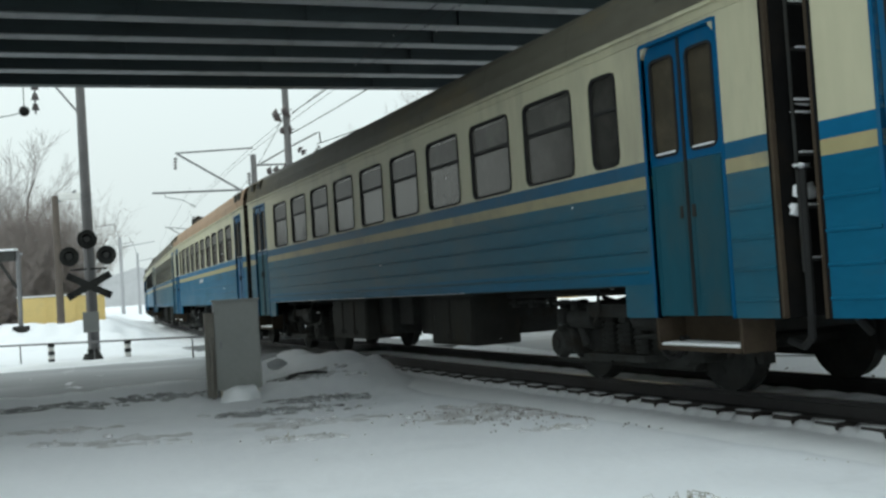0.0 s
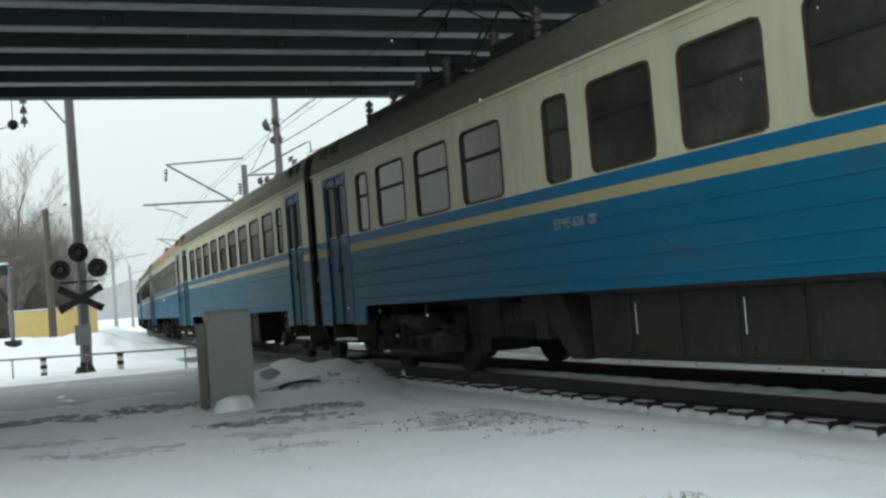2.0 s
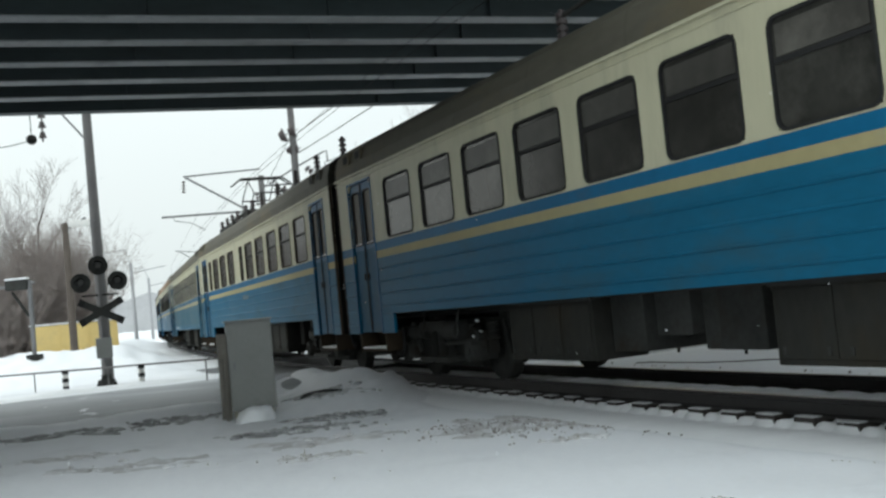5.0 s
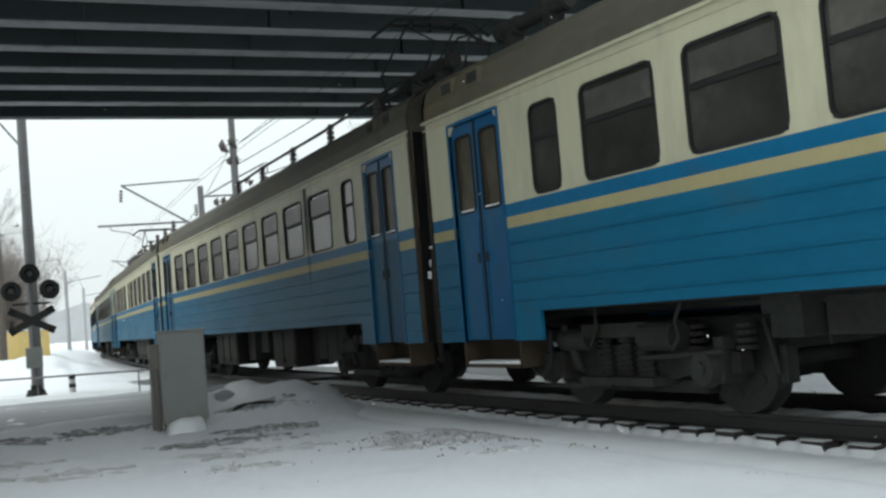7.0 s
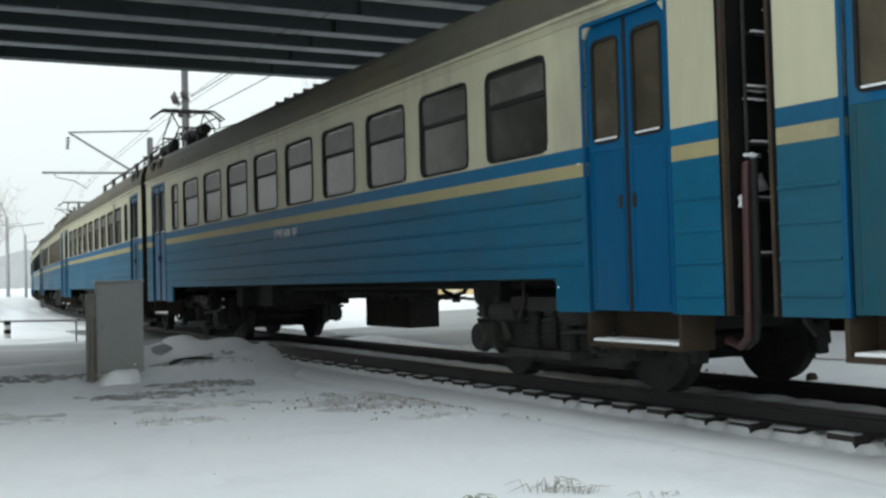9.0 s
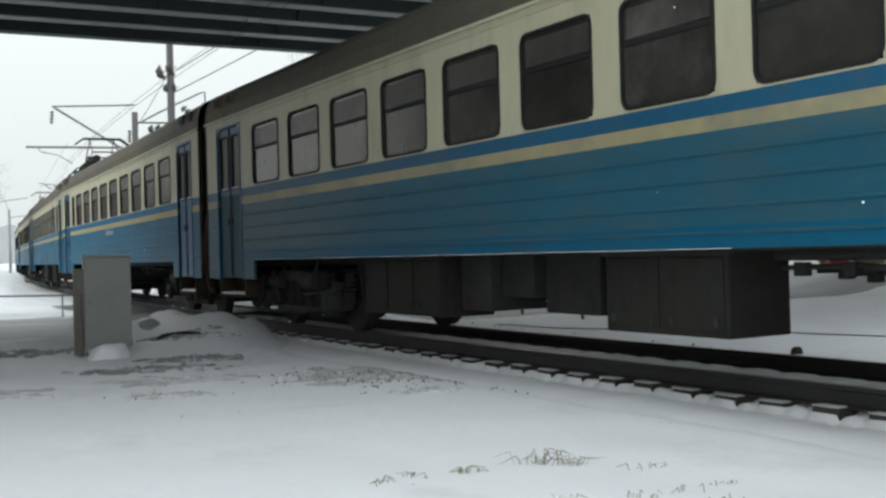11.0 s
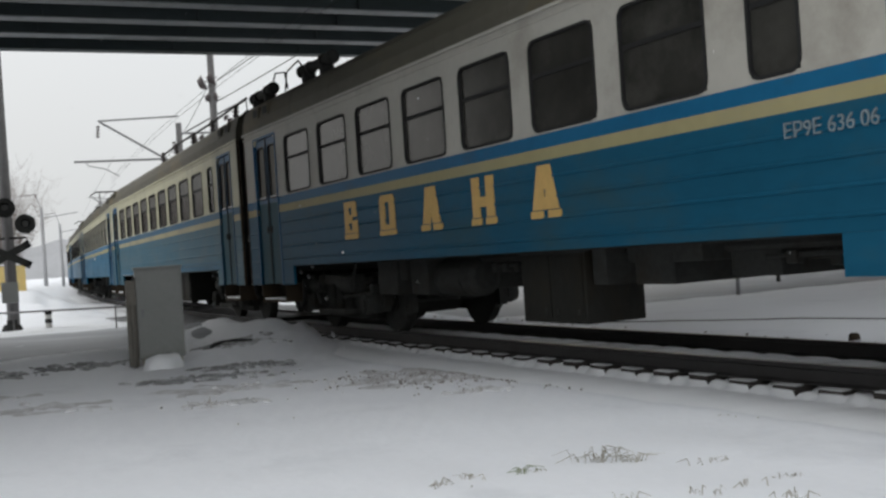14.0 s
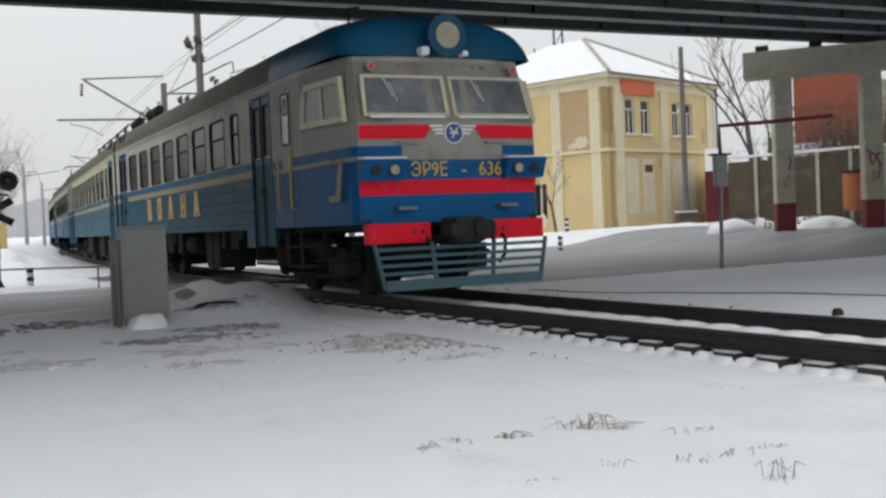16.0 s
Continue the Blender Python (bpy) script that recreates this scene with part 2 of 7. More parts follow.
# ---------------------------------------------------------------- mesh helpers
def mesh_of(bm, name, *mats, smooth=False):
    bmesh.ops.recalc_face_normals(bm, faces=bm.faces)
    me = bpy.data.meshes.new(name)
    bm.to_mesh(me)
    bm.free()
    for k in mats:
        me.materials.append(M[k] if isinstance(k, str) else k)
    if smooth:
        me.polygons.foreach_set("use_smooth", [True] * len(me.polygons))
    return me


def part(name, bm, mats, parent=None, label="", at=None, smooth=False):
    """Link a bmesh as one mesh object, under a thing or a part if one is given."""
    mats = (mats,) if isinstance(mats, str) else mats
    ob = new(name, bm if isinstance(bm, bpy.types.Mesh) else mesh_of(bm, name, *mats, smooth=smooth))
    if parent:
        ob.parent = parent
    if at is not None:
        ob.matrix_basis = at
    if label:
        tagged(ob, label)
    return ob


def thing(name, label, category, group="", at=None, kind=""):
    ob = new(name)
    ob.empty_display_size = 0.1
    if at is not None:
        ob.matrix_basis = at
    return tagged(ob, label, category, group, kind)


def box(bm, x0, x1, y0, y1, z0, z1, bevel=0.0, mat=0, turn=None):
    r = bmesh.ops.create_cube(bm, size=1, matrix=Matrix.Translation(((x0 + x1) / 2, (y0 + y1) / 2, (z0 + z1) / 2)) @ Matrix.Diagonal((x1 - x0, y1 - y0, z1 - z0, 1)))
    vs = r["verts"]
    if turn is not None:
        bmesh.ops.transform(bm, matrix=turn, verts=vs)
    fs = {f for v in vs for f in v.link_faces}
    for f in fs:
        f.material_index = mat
    if bevel:
        es = list({e for f in fs for e in f.edges})
        bmesh.ops.bevel(bm, geom=es, offset=bevel, segments=2, affect="EDGES", profile=0.6)
    return bm


def one_box(*a, **k):
    return box(bmesh.new(), *a, **k)


def rod(bm, p, q, r, r2=None, seg=8, mat=0, caps=True):
    p, q = Vector(p), Vector(q)
    d = q - p
    m = Matrix.Translation((p + q) / 2) @ d.to_track_quat("Z", "Y").to_matrix().to_4x4()
    res = bmesh.ops.create_cone(bm, cap_ends=caps, segments=seg, radius1=r, radius2=r if r2 is None else r2, depth=d.length, matrix=m)
    for f in {f for v in res["verts"] for f in v.link_faces}:
        f.material_index = mat
    return bm


def pipe(bm, pts, r, seg=6):
    """One round tube swept along the points."""
    pts = [Vector(p) for p in pts]
    loops = []
    side = None
    for i, p in enumerate(pts):
        d = (pts[min(i + 1, len(pts) - 1)] - pts[max(i - 1, 0)]).normalized()
        side = d.cross(Vector((0.31, 0.2, 0.93)) if abs(d.z) < 0.9 else Vector((1, 0.1, 0))).normalized() if side is None else (side - d * side.dot(d)).normalized()
        up = d.cross(side)
        loops.append([bm.verts.new(p + (side * math.cos(a) + up * math.sin(a)) * r) for a in (2 * math.pi * k / seg for k in range(seg))])
    for a, b in zip(loops, loops[1:]):
        for k in range(seg):
            bm.faces.new((a[k], a[(k + 1) % seg], b[(k + 1) % seg], b[k]))
    bm.faces.new(loops[0])
    bm.faces.new(loops[-1])
    return bm


def prism(bm, pts, axis, a, b, mat=0):
    """Extrude a closed outline (2D points) along an axis, from a to b."""
    def place(u, v, w):
        return {"x": (w, u, v), "y": (u, w, v), "z": (u, v, w)}[axis]
    lo = [bm.verts.new(place(u, v, a)) for u, v in pts]
    hi = [bm.verts.new(place(u, v, b)) for u, v in pts]
    fs = [bm.faces.new(lo), bm.faces.new(hi)]
    for i in range(len(pts)):
        j = (i + 1) % len(pts)
        fs.append(bm.faces.new((lo[i], lo[j], hi[j], hi[i])))
    for f in fs:
        f.material_index = mat
    return bm


def rounded(w, h, r, n=4):
    """Outline of a rounded rectangle round the origin."""
    out = []
    for cx, cy, a0 in ((w / 2 - r, h / 2 - r, 0), (-w / 2 + r, h / 2 - r, 90), (-w / 2 + r, -h / 2 + r, 180), (w / 2 - r, -h / 2 + r, 270)):
        for k in range(n + 1):
            a = radians(a0 + 90 * k / n)
            out.append((cx + r * math.cos(a), cy + r * math.sin(a)))
    return out


def ring(bm, w, h, r, wide, y0, y1, cx=0.0, cz=0.0):
    """A rounded frame in the xz plane, from depth y0 to y1."""
    out, inn = rounded(w, h, r), rounded(w - 2 * wide, h - 2 * wide, max(0.02, r - wide))
    loops = [[bm.verts.new((cx + u, y, cz + v)) for u, v in o] for o, y in ((out, y0), (out, y1), (inn, y1), (inn, y0))]
    n = len(out)
    for a in range(4):
        p, q = loops[a], loops[(a + 1) % 4]
        for i in range(n):
            bm.faces.new((p[i], p[(i + 1) % n], q[(i + 1) % n], q[i]))
    return bm


# ---------------------------------------------------------------- the line of the track
TRACK_X, TRACK_HEADING = 9.07, radians(-26.24)
TRACK_ARCS = ((46.0, 0.00308), (90.0, 0.00075))      # length and bend of each arc; beyond them the line runs straight


def arc_at(x, y, a, bend, s):
    """Place and angle s metres along an arc that starts at x, y with angle a."""
    b = a + bend * s
    return x + (math.cos(a) - math.cos(b)) / bend, y + (math.sin(b) - math.sin(a)) / bend, b


def track_at(s):
    """Place and heading (unit vector) of the track's middle, s metres along it."""
    x, y, a = TRACK_X, 0.0, TRACK_HEADING
    for length, bend in TRACK_ARCS:
        step = min(s, length)
        x, y, a = arc_at(x, y, a, bend, step)
        s -= step
        if s <= 0:
            break
    d = Vector((math.sin(a), math.cos(a)))
    return Vector((x, y)) + d * max(0.0, s), d


def beside(s, side, z=0.0):
    p, d = track_at(s)
    return Vector((p.x - d.y * side, p.y + d.x * side, z))


def track_side(x, y):
    """Signed distance from the track's middle line; the camera's side is positive."""
    px, py, a = TRACK_X, 0.0, TRACK_HEADING
    for length, bend in TRACK_ARCS:
        qx, qy, b = arc_at(px, py, a, bend, length)
        if (x - qx) * math.sin(b) + (y - qy) * math.cos(b) <= 0:
            return math.hypot(x - px - math.cos(a) / bend, y - py + math.sin(a) / bend) - 1 / bend
        px, py, a = qx, qy, b
    return math.sin(a) * (y - py) - math.cos(a) * (x - px)


# ---------------------------------------------------------------- ground
def smooth_step(a, b, v):
    u = min(1.0, max(0.0, (v - a) / (b - a)))
    return u * u * (3 - 2 * u)


BRIDGE_DIR = Vector((0.940, 0.342))
BRIDGE_OUT = Vector((-0.342, 0.940))
BRIDGE_EDGE = Vector((0.32, 27.35))


def bridge_uv(x, y):
    d = Vector((x, y)) - BRIDGE_EDGE
    return d.dot(BRIDGE_DIR), d.dot(BRIDGE_OUT)


def ground_z(x, y):
    r = math.hypot(x, y)
    e = track_side(x, y)
    u, v = bridge_uv(x, y)
    z = -0.17 + 0.05 * noise.noise((x * 0.3, y * 0.3, 0)) + 0.025 * noise.noise((x * 1.3, y * 1.3, 3))
    if e > 0:     # snow bank past the crossing on the camera's side of the line
        z += (0.75 + 0.35 * noise.noise((x * 0.12, y * 0.12, 7))) * smooth_step(6.0, 20.0, v) * smooth_step(2.2, 5.5, e)
        z += (0.30 * noise.noise((x * 0.55, y * 0.55, 11)) + 0.20 * noise.noise((x * 1.3, y * 1.3, 12)) + 0.08 * noise.noise((x * 3.1, y * 3.1, 13))) * smooth_step(7.0, 12.0, v) * smooth_step(2.4, 4.0, e)
    else:         # the yard across the line rises towards the house
        z += (0.50 + 0.2 * noise.noise((x * 0.1, y * 0.1, 9))) * smooth_step(6.0, 13.0, v) * smooth_step(-4.0, -9.0, e)
        z += 0.50 * smooth_step(11.0, 15.0, u) * smooth_step(-6.0, -9.0, e) * (1 - smooth_step(8.0, 14.0, v))
    if abs(e) < 2.6:
        z = z + (-0.36 - z) * (1 - smooth_step(1.5, 2.5, abs(e)))
    if e > 0.9 and r < 40:      # drifts heaped where the crossing meets the track, trodden snow round the cabinet
        drift = 0.33 * math.exp(-((x + 2.2) ** 2 + (y - 19.8) ** 2) / 2.0) + 0.30 * math.exp(-((x + 1.35) ** 2 + (y - 18.9) ** 2) / 0.9) + 0.18 * math.exp(-((x + 1.1) ** 2 + (y - 17.3) ** 2) / 1.0) + 0.18 * math.exp(-((x + 3.4) ** 2 + (y - 21.0) ** 2) / 2.0) + 0.13 * math.exp(-((x + 2.2) ** 2 + (y - 16.6) ** 2) / 0.5)
        z += drift * (1 + 0.55 * noise.noise((x * 1.6, y * 1.6, 21))) * smooth_step(0.95, 1.4, e)
        z += (0.050 * noise.noise((x * 2.4, y * 2.4, 14)) + 0.022 * noise.noise((x * 6.0, y * 6.0, 15))) * math.exp(-((x + 3.2) ** 2 / 14 + (y - 16.8) ** 2 / 10))
        z += 0.010 * noise.noise((x * 3.5, y * 3.5, 16)) + 0.005 * noise.noise((x * 9, y * 9, 17))
    return z + 6.0 * smooth_step(150, 600, r)


def build_ground():
    # finer towards the crossing and the line
    rings = 300
    turns = [radians(-34 + 68 * k / 330) for k in range(331)] + [radians(34 + 292 * k / 91) for k in range(1, 91)]
    n = len(turns)
    vs, fs = [(0.0, 0.0, ground_z(0, 0))], []
    for i in range(rings):
        r = 1600.0 ** (i / (rings - 1))
        vs += [(r * math.sin(a), r * math.cos(a), ground_z(r * math.sin(a), r * math.cos(a))) for a in turns]
    for k in range(n):
        fs.append((0, 1 + (k + 1) % n, 1 + k))
    for i in range(rings - 1):
        p = 1 + i * n
        for k in range(n):
            j = (k + 1) % n
            fs.append((p + k, p + j, p + n + j, p + n + k))
    me = bpy.data.meshes.new("ground")
    me.from_pydata(vs, [], fs)
    me.materials.append(M["snow"])
    me.polygons.foreach_set("use_smooth", [True] * len(me.polygons))
    tagged(part("ground", me, ()), "trodden white snow over flat ground beside the railway", "snow ground", kind="structure")


build_ground()


def build_road():
    bm = bmesh.new()
    nu, nv = 110, 26
    grid = []
    for i in range(nu + 1):
        row = []
        for j in range(nv + 1):
            wob = 0.5 * noise.noise((i * 0.35, j * 0.0, 2)) * (1 if j in (0, nv) else 0)
            u = -45 + 90 * i / nu
            v = -7.0 + (9.5 + 6.5 * smooth_step(1.0, 7.0, u)) * j / nv + wob
            p = BRIDGE_EDGE + BRIDGE_DIR * u + BRIDGE_OUT * v
            e = abs(track_side(p.x, p.y))
            edge = min(j, nv - j)
            lift = (0.014 + 0.03 * smooth_step(3.0, 7.0, u)) if edge > 0 else -0.05
            row.append(bm.verts.new((p.x, p.y, ground_z(p.x, p.y) + lift)) if e > 2.7 else bm.verts.new((p.x, p.y, -0.4)))
        grid.append(row)
    for a, b in zip(grid, grid[1:]):
        for j in range(nv):
            bm.faces.new((a[j], a[j + 1], b[j + 1], b[j]))
    tagged(part("road", bm, "slush", smooth=True), "level crossing road under grey packed slush", "road", kind="structure")


build_road()


# ---------------------------------------------------------------- railway track
RAIL_OUTLINE = [(-0.075, -0.18), (0.075, -0.18), (0.075, -0.168), (0.012, -0.15), (0.010, -0.05), (0.037, -0.038), (0.037, -0.004), (0.030, 0.0), (-0.030, 0.0), (-0.037, -0.004), (-0.037, -0.038), (-0.010, -0.05), (-0.012, -0.15), (-0.075, -0.168)]


def build_track():
    track = thing("railway_track", "curved railway track with rusty rails on snowed-in wooden sleepers", "railway track", kind="structure")
    for side in (0.797, -0.797):
        bm = bmesh.new()
        rows = []
        for i in range(171):
            s = -70 + 2.0 * i
            rows.append([bm.verts.new(beside(s, side + u, v)) for u, v in RAIL_OUTLINE])
        n = len(RAIL_OUTLINE)
        for p, q in zip(rows, rows[1:]):
            for k in range(n):
                f = bm.faces.new((p[k], p[(k + 1) % n], q[(k + 1) % n], q[k]))
                f.material_index = 1 if k == 7 else 0
        part("rail", bm, ("rail", "rail_top"), track)
    bm = one_box(-0.135, 0.135, -1.0, 1.0, -0.16, 0.0, bevel=0.012)
    for y0, y1 in ((-1.005, -0.88), (0.88, 1.005)):      # snow lying on the ends
        box(bm, -0.128, 0.128, y0 + 0.006, y1 - 0.006, 0.001, 0.010, mat=1)
    tie = mesh_of(bm, "sleeper", "tie", "frosted_tie")
    rng = random.Random(4)
    for i in range(298):
        s = -38.0 + 0.545 * i
        p, d = track_at(s)
        ang = math.degrees(math.atan2(d.y, d.x)) + rng.uniform(-1.2, 1.2)
        part("sleeper", tie, (), track, at=pose(p.x, p.y, -0.175 + rng.uniform(-0.01, 0.012), 0, 0, ang))
    # snow pressed between the sleepers and against the rails
    bm = bmesh.new()
    rows = []
    offs = [-2.7, -1.9, -1.30, -1.14, -1.05, -1.01, -0.88, -0.66, -0.4, 0.0, 0.4, 0.66, 0.88, 1.01, 1.05, 1.14, 1.30, 1.9, 2.7]
    at_tie = [-0.30, -0.235, -0.252, -0.265, -0.272, -0.215, -0.21, -0.20, -0.175, -0.170, -0.175, -0.20, -0.21, -0.215, -0.272, -0.265, -0.252, -0.235, -0.30]
    between = [-0.30, -0.235, -0.250, -0.255, -0.235, -0.185, -0.205, -0.185, -0.120, -0.118, -0.13, -0.19, -0.205, -0.185, -0.235, -0.255, -0.250, -0.235, -0.30]
    for i in range(230):
        for f, hts, lift in ((-0.222, at_tie, 0), (0.0, at_tie, 0), (0.222, at_tie, 0), (0.27, between, -0.075), (0.38, between, -0.035), (0.50, between, -0.012), (0.62, between, -0.030), (0.73, between, -0.075)):
            s = -38.0 + 0.545 * (i + f)
            rows.append([bm.verts.new(beside(s, o, h + (lift if 0.85 < abs(o) < 1.1 else lift * 0.35 if 1.1 < abs(o) < 1.2 else 0) + 0.022 * noise.noise((s * 2, o * 2, 0)) * (1.5 if hts is between and abs(o) > 0.9 else 0.5))) for o, h in zip(offs, hts)])
    for p, q in zip(rows, rows[1:]):
        for k in range(len(offs) - 1):
            bm.faces.new((p[k], p[k + 1], q[k + 1], q[k]))
    tagged(part("track_snow", bm, "clean_snow", smooth=True), "snow packed between the sleepers of the track", "snow", kind="stuff")


build_track()


def crossing_deck():
    """Worn wet deck of the level crossing, between and beside the rails."""
    for side0, side1, z0, z1 in ((0.90, 2.9, -0.075, -0.17), (-0.68, 0.68, -0.055, -0.055), (-2.9, -0.90, -0.17, -0.075)):
        bm = bmesh.new()
        rows = []
        for i in range(61):
            s = 26.5 + 11.5 * i / 60
            row = []
            for j in range(7):
                f = j / 6
                edge = -0.22 if i in (0, 60) else 0.0
                row.append(bm.verts.new(beside(s, side0 + (side1 - side0) * f, z0 + (z1 - z0) * f + edge + 0.03 * noise.noise((s * 1.2, f * 4, side0)))))
            rows.append(row)
        for p, q in zip(rows, rows[1:]):
            for j in range(6):
                bm.faces.new((p[j], p[j + 1], q[j + 1], q[j]))
        tagged(part("crossing_deck", bm, "wet_asphalt", smooth=True), "dark wet level crossing deck streaked with slush", "crossing deck", kind="structure")


crossing_deck()


# ---------------------------------------------------------------- bridge
BRIDGE_TURN = math.degrees(math.atan2(BRIDGE_DIR.y, BRIDGE_DIR.x))
BRIDGE_Z = 6.42


def bridge_pose(u, v, z):
    p = BRIDGE_EDGE + BRIDGE_DIR * u + BRIDGE_OUT * v
    return pose(p.x, p.y, z, 0, 0, BRIDGE_TURN)


def build_bridge():
    br = thing("road_bridge", "road bridge of dark steel girders on concrete columns over the railway", "bridge", at=bridge_pose(0, 0, 0))
    # the girders: web, bottom flange, stiffeners
    for k in range(11):
        v = -0.25 - 1.5 * k
        bm = one_box(-40, 40, v - 0.025, v + 0.025, BRIDGE_Z + 0.03, BRIDGE_Z + 1.0)
        box(bm, -40, 40, v - 0.06, v + 0.06, BRIDGE_Z + 0.96, BRIDGE_Z + 1.02)
        for i in range(26):
            box(bm, -39 + 3.1 * i, -38.985 + 3.1 * i, v - 0.13, v + 0.13, BRIDGE_Z + 0.03, BRIDGE_Z + 0.97)
        g = part("girder", bm, "girder", br)
        # light off the snow is painted into the flanges as pale grey
        part("bottom_flange", one_box(-40, 40, v - 0.17, v + 0.17, BRIDGE_Z, BRIDGE_Z + 0.03), "flange" if k else "girder", g, "bottom flange painted pale for light off the snow")
    part("deck", one_box(-40, 40, -16.7, 0.5, BRIDGE_Z + 1.02, BRIDGE_Z + 1.35), "girder", br, "dark deck slab")
    part("edge_beam", one_box(-40, 40, 0.3, 0.6, BRIDGE_Z + 1.0, BRIDGE_Z + 1.7, bevel=0.02), "concrete", br)
    part("edge_beam", one_box(-40, 40, -16.8, -16.5, BRIDGE_Z + 1.0, BRIDGE_Z + 1.7, bevel=0.02), "concrete", br)
    for k, i in enumerate(range(-3, 4)):
        bm = bmesh.new()
        for v in range(9):
            box(bm, 6.0 * i + 1.5, 6.0 * i + 1.56, -0.25 - 1.5 * v - 1.5, -0.25 - 1.5 * v, BRIDGE_Z + 0.35, BRIDGE_Z + 0.5)
        part("cross_brace", bm, "girder", br)
    # skew crosshead on columns
    base = bridge_pose(0, 0, 0).inverted() @ pose(14.24, 33.06, 0, 0, 0, -24.2)
    part("crosshead", one_box(-1.15, 15.0, -0.5, 0.5, BRIDGE_Z - 1.05, BRIDGE_Z - 0.22, bevel=0.03), "concrete", br, "weathered concrete crosshead", at=base)
    for i in range(10):
        part("bearing", one_box(-0.75 + 1.65 * i, -0.35 + 1.65 * i, -0.2, 0.2, BRIDGE_Z - 0.219, BRIDGE_Z - 0.004), "black", br, at=base)
    for i in range(6):
        x, y = (pose(14.24, 33.06, 0, 0, 0, -24.2) @ Vector((2.68 * i, 0, 0))).xy
        gz = ground_z(x, y)
        bm = bmesh.new()
        prism(bm, rounded(0.60, 0.60, 0.06, 2), "z", gz - 0.5, BRIDGE_Z - 1.05)
        c = part("column", bm, "concrete", br, "square concrete column", at=base @ pose(2.68 * i, 0, 0, 0, 0, 12))
        bm = bmesh.new()
        prism(bm, rounded(0.615, 0.615, 0.06, 2), "z", gz - 0.5, gz + 0.93)
        part("painted_base", bm, "column_red", c, "dark red painted base")
        rng = random.Random(i)
        for k in range(5 if i == 1 else 2):      # scrawled paint
            px, pz = rng.uniform(-0.2, 0.2), gz + rng.uniform(1.1, 2.3)
            bm = bmesh.new()
            pts = [(px + rng.uniform(-0.1, 0.1), -0.312, pz + 0.14 * m + rng.uniform(-0.04, 0.04)) for m in range(4)]
            pipe(bm, pts, 0.02 + 0.015 * rng.random(), 5)
            part("paint_mark", bm, "graffiti" if k % 2 == 0 else "orange", c)
    # unseen wall added to keep sky light off the train under the bridge
    part("abutment", one_box(-17.0, -13.6, -16.4, 0.2, -1.0, BRIDGE_Z + 1.0), "shade_wall_concrete", br, "unseen dark wall added to shade the train")


build_bridge()


# ---------------------------------------------------------------- train
Z_END, Z_SKIRT, Z_LOW, Z_MID, Z_TOP, WIN_Z0, WIN_Z1, Z_CANT = 0.82, 1.15, 2.12, 2.25, 2.40, 2.44, 3.41, 3.71
HALF_W = 1.74
WHEEL_R = 0.475
ROOF = [(1.745, 3.71), (1.74, 3.92), (1.68, 4.13), (1.55, 4.25), (1.35, 4.35), (1.0, 4.43), (0.5, 4.48), (0.0, 4.50)]
ROOF = ROOF + [(-y, z) for y, z in reversed(ROOF[:-1])]


def wall_panel(x0, x1, z_bottom, side, holes, colours):
    """A flat side wall with openings, in bands of paint. holes: (x0, x1, z0, z1)."""
    zs = sorted({z_bottom, Z_LOW, Z_MID, Z_TOP, Z_CANT} | {h[2] for h in holes} | {h[3] for h in holes})
    xs = sorted({x0, x1} | {h[0] for h in holes} | {h[1] for h in holes})
    bm = bmesh.new()
    vs = {}

    def v(i, j, k):
        key = (i, j, k)
        if key not in vs:
            vs[key] = bm.verts.new((xs[i], side * (HALF_W - 0.05 * k), zs[j]))
        return vs[key]
    solid = {}
    for i in range(len(xs) - 1):
        for j in range(len(zs) - 1):
            cx, cz = (xs[i] + xs[i + 1]) / 2, (zs[j] + zs[j + 1]) / 2
            solid[i, j] = not any(h[0] < cx < h[1] and h[2] < cz < h[3] for h in holes)
    for (i, j), ok in solid.items():
        if not ok:
            continue
        cz = (zs[j] + zs[j + 1]) / 2
        mat = 0 if cz < Z_LOW else 1 if cz < Z_MID else 2 if cz < Z_TOP else 3
        for k in (0, 1):
            f = bm.faces.new((v(i, j, k), v(i + 1, j, k), v(i + 1, j + 1, k), v(i, j + 1, k)))
            f.material_index = mat
        for di, dj, a, b in ((-1, 0, (i, j), (i, j + 1)), (1, 0, (i + 1, j), (i + 1, j + 1)), (0, -1, (i, j), (i + 1, j)), (0, 1, (i, j + 1), (i + 1, j + 1))):
            if not solid.get((i + di, j + dj), False):
                f = bm.faces.new((v(*a, 0), v(*b, 0), v(*b, 1), v(*a, 1)))
                f.material_index = mat
    return bm, colours


def rib(x0, x1, z, side):
    bm = bmesh.new()
    prism(bm, [(side * (HALF_W - 0.004), z - 0.022), (side * (HALF_W + 0.014), z - 0.008), (side * (HALF_W + 0.014), z + 0.008), (side * (HALF_W - 0.004), z + 0.022)], "x", x0, x1)
    return bm


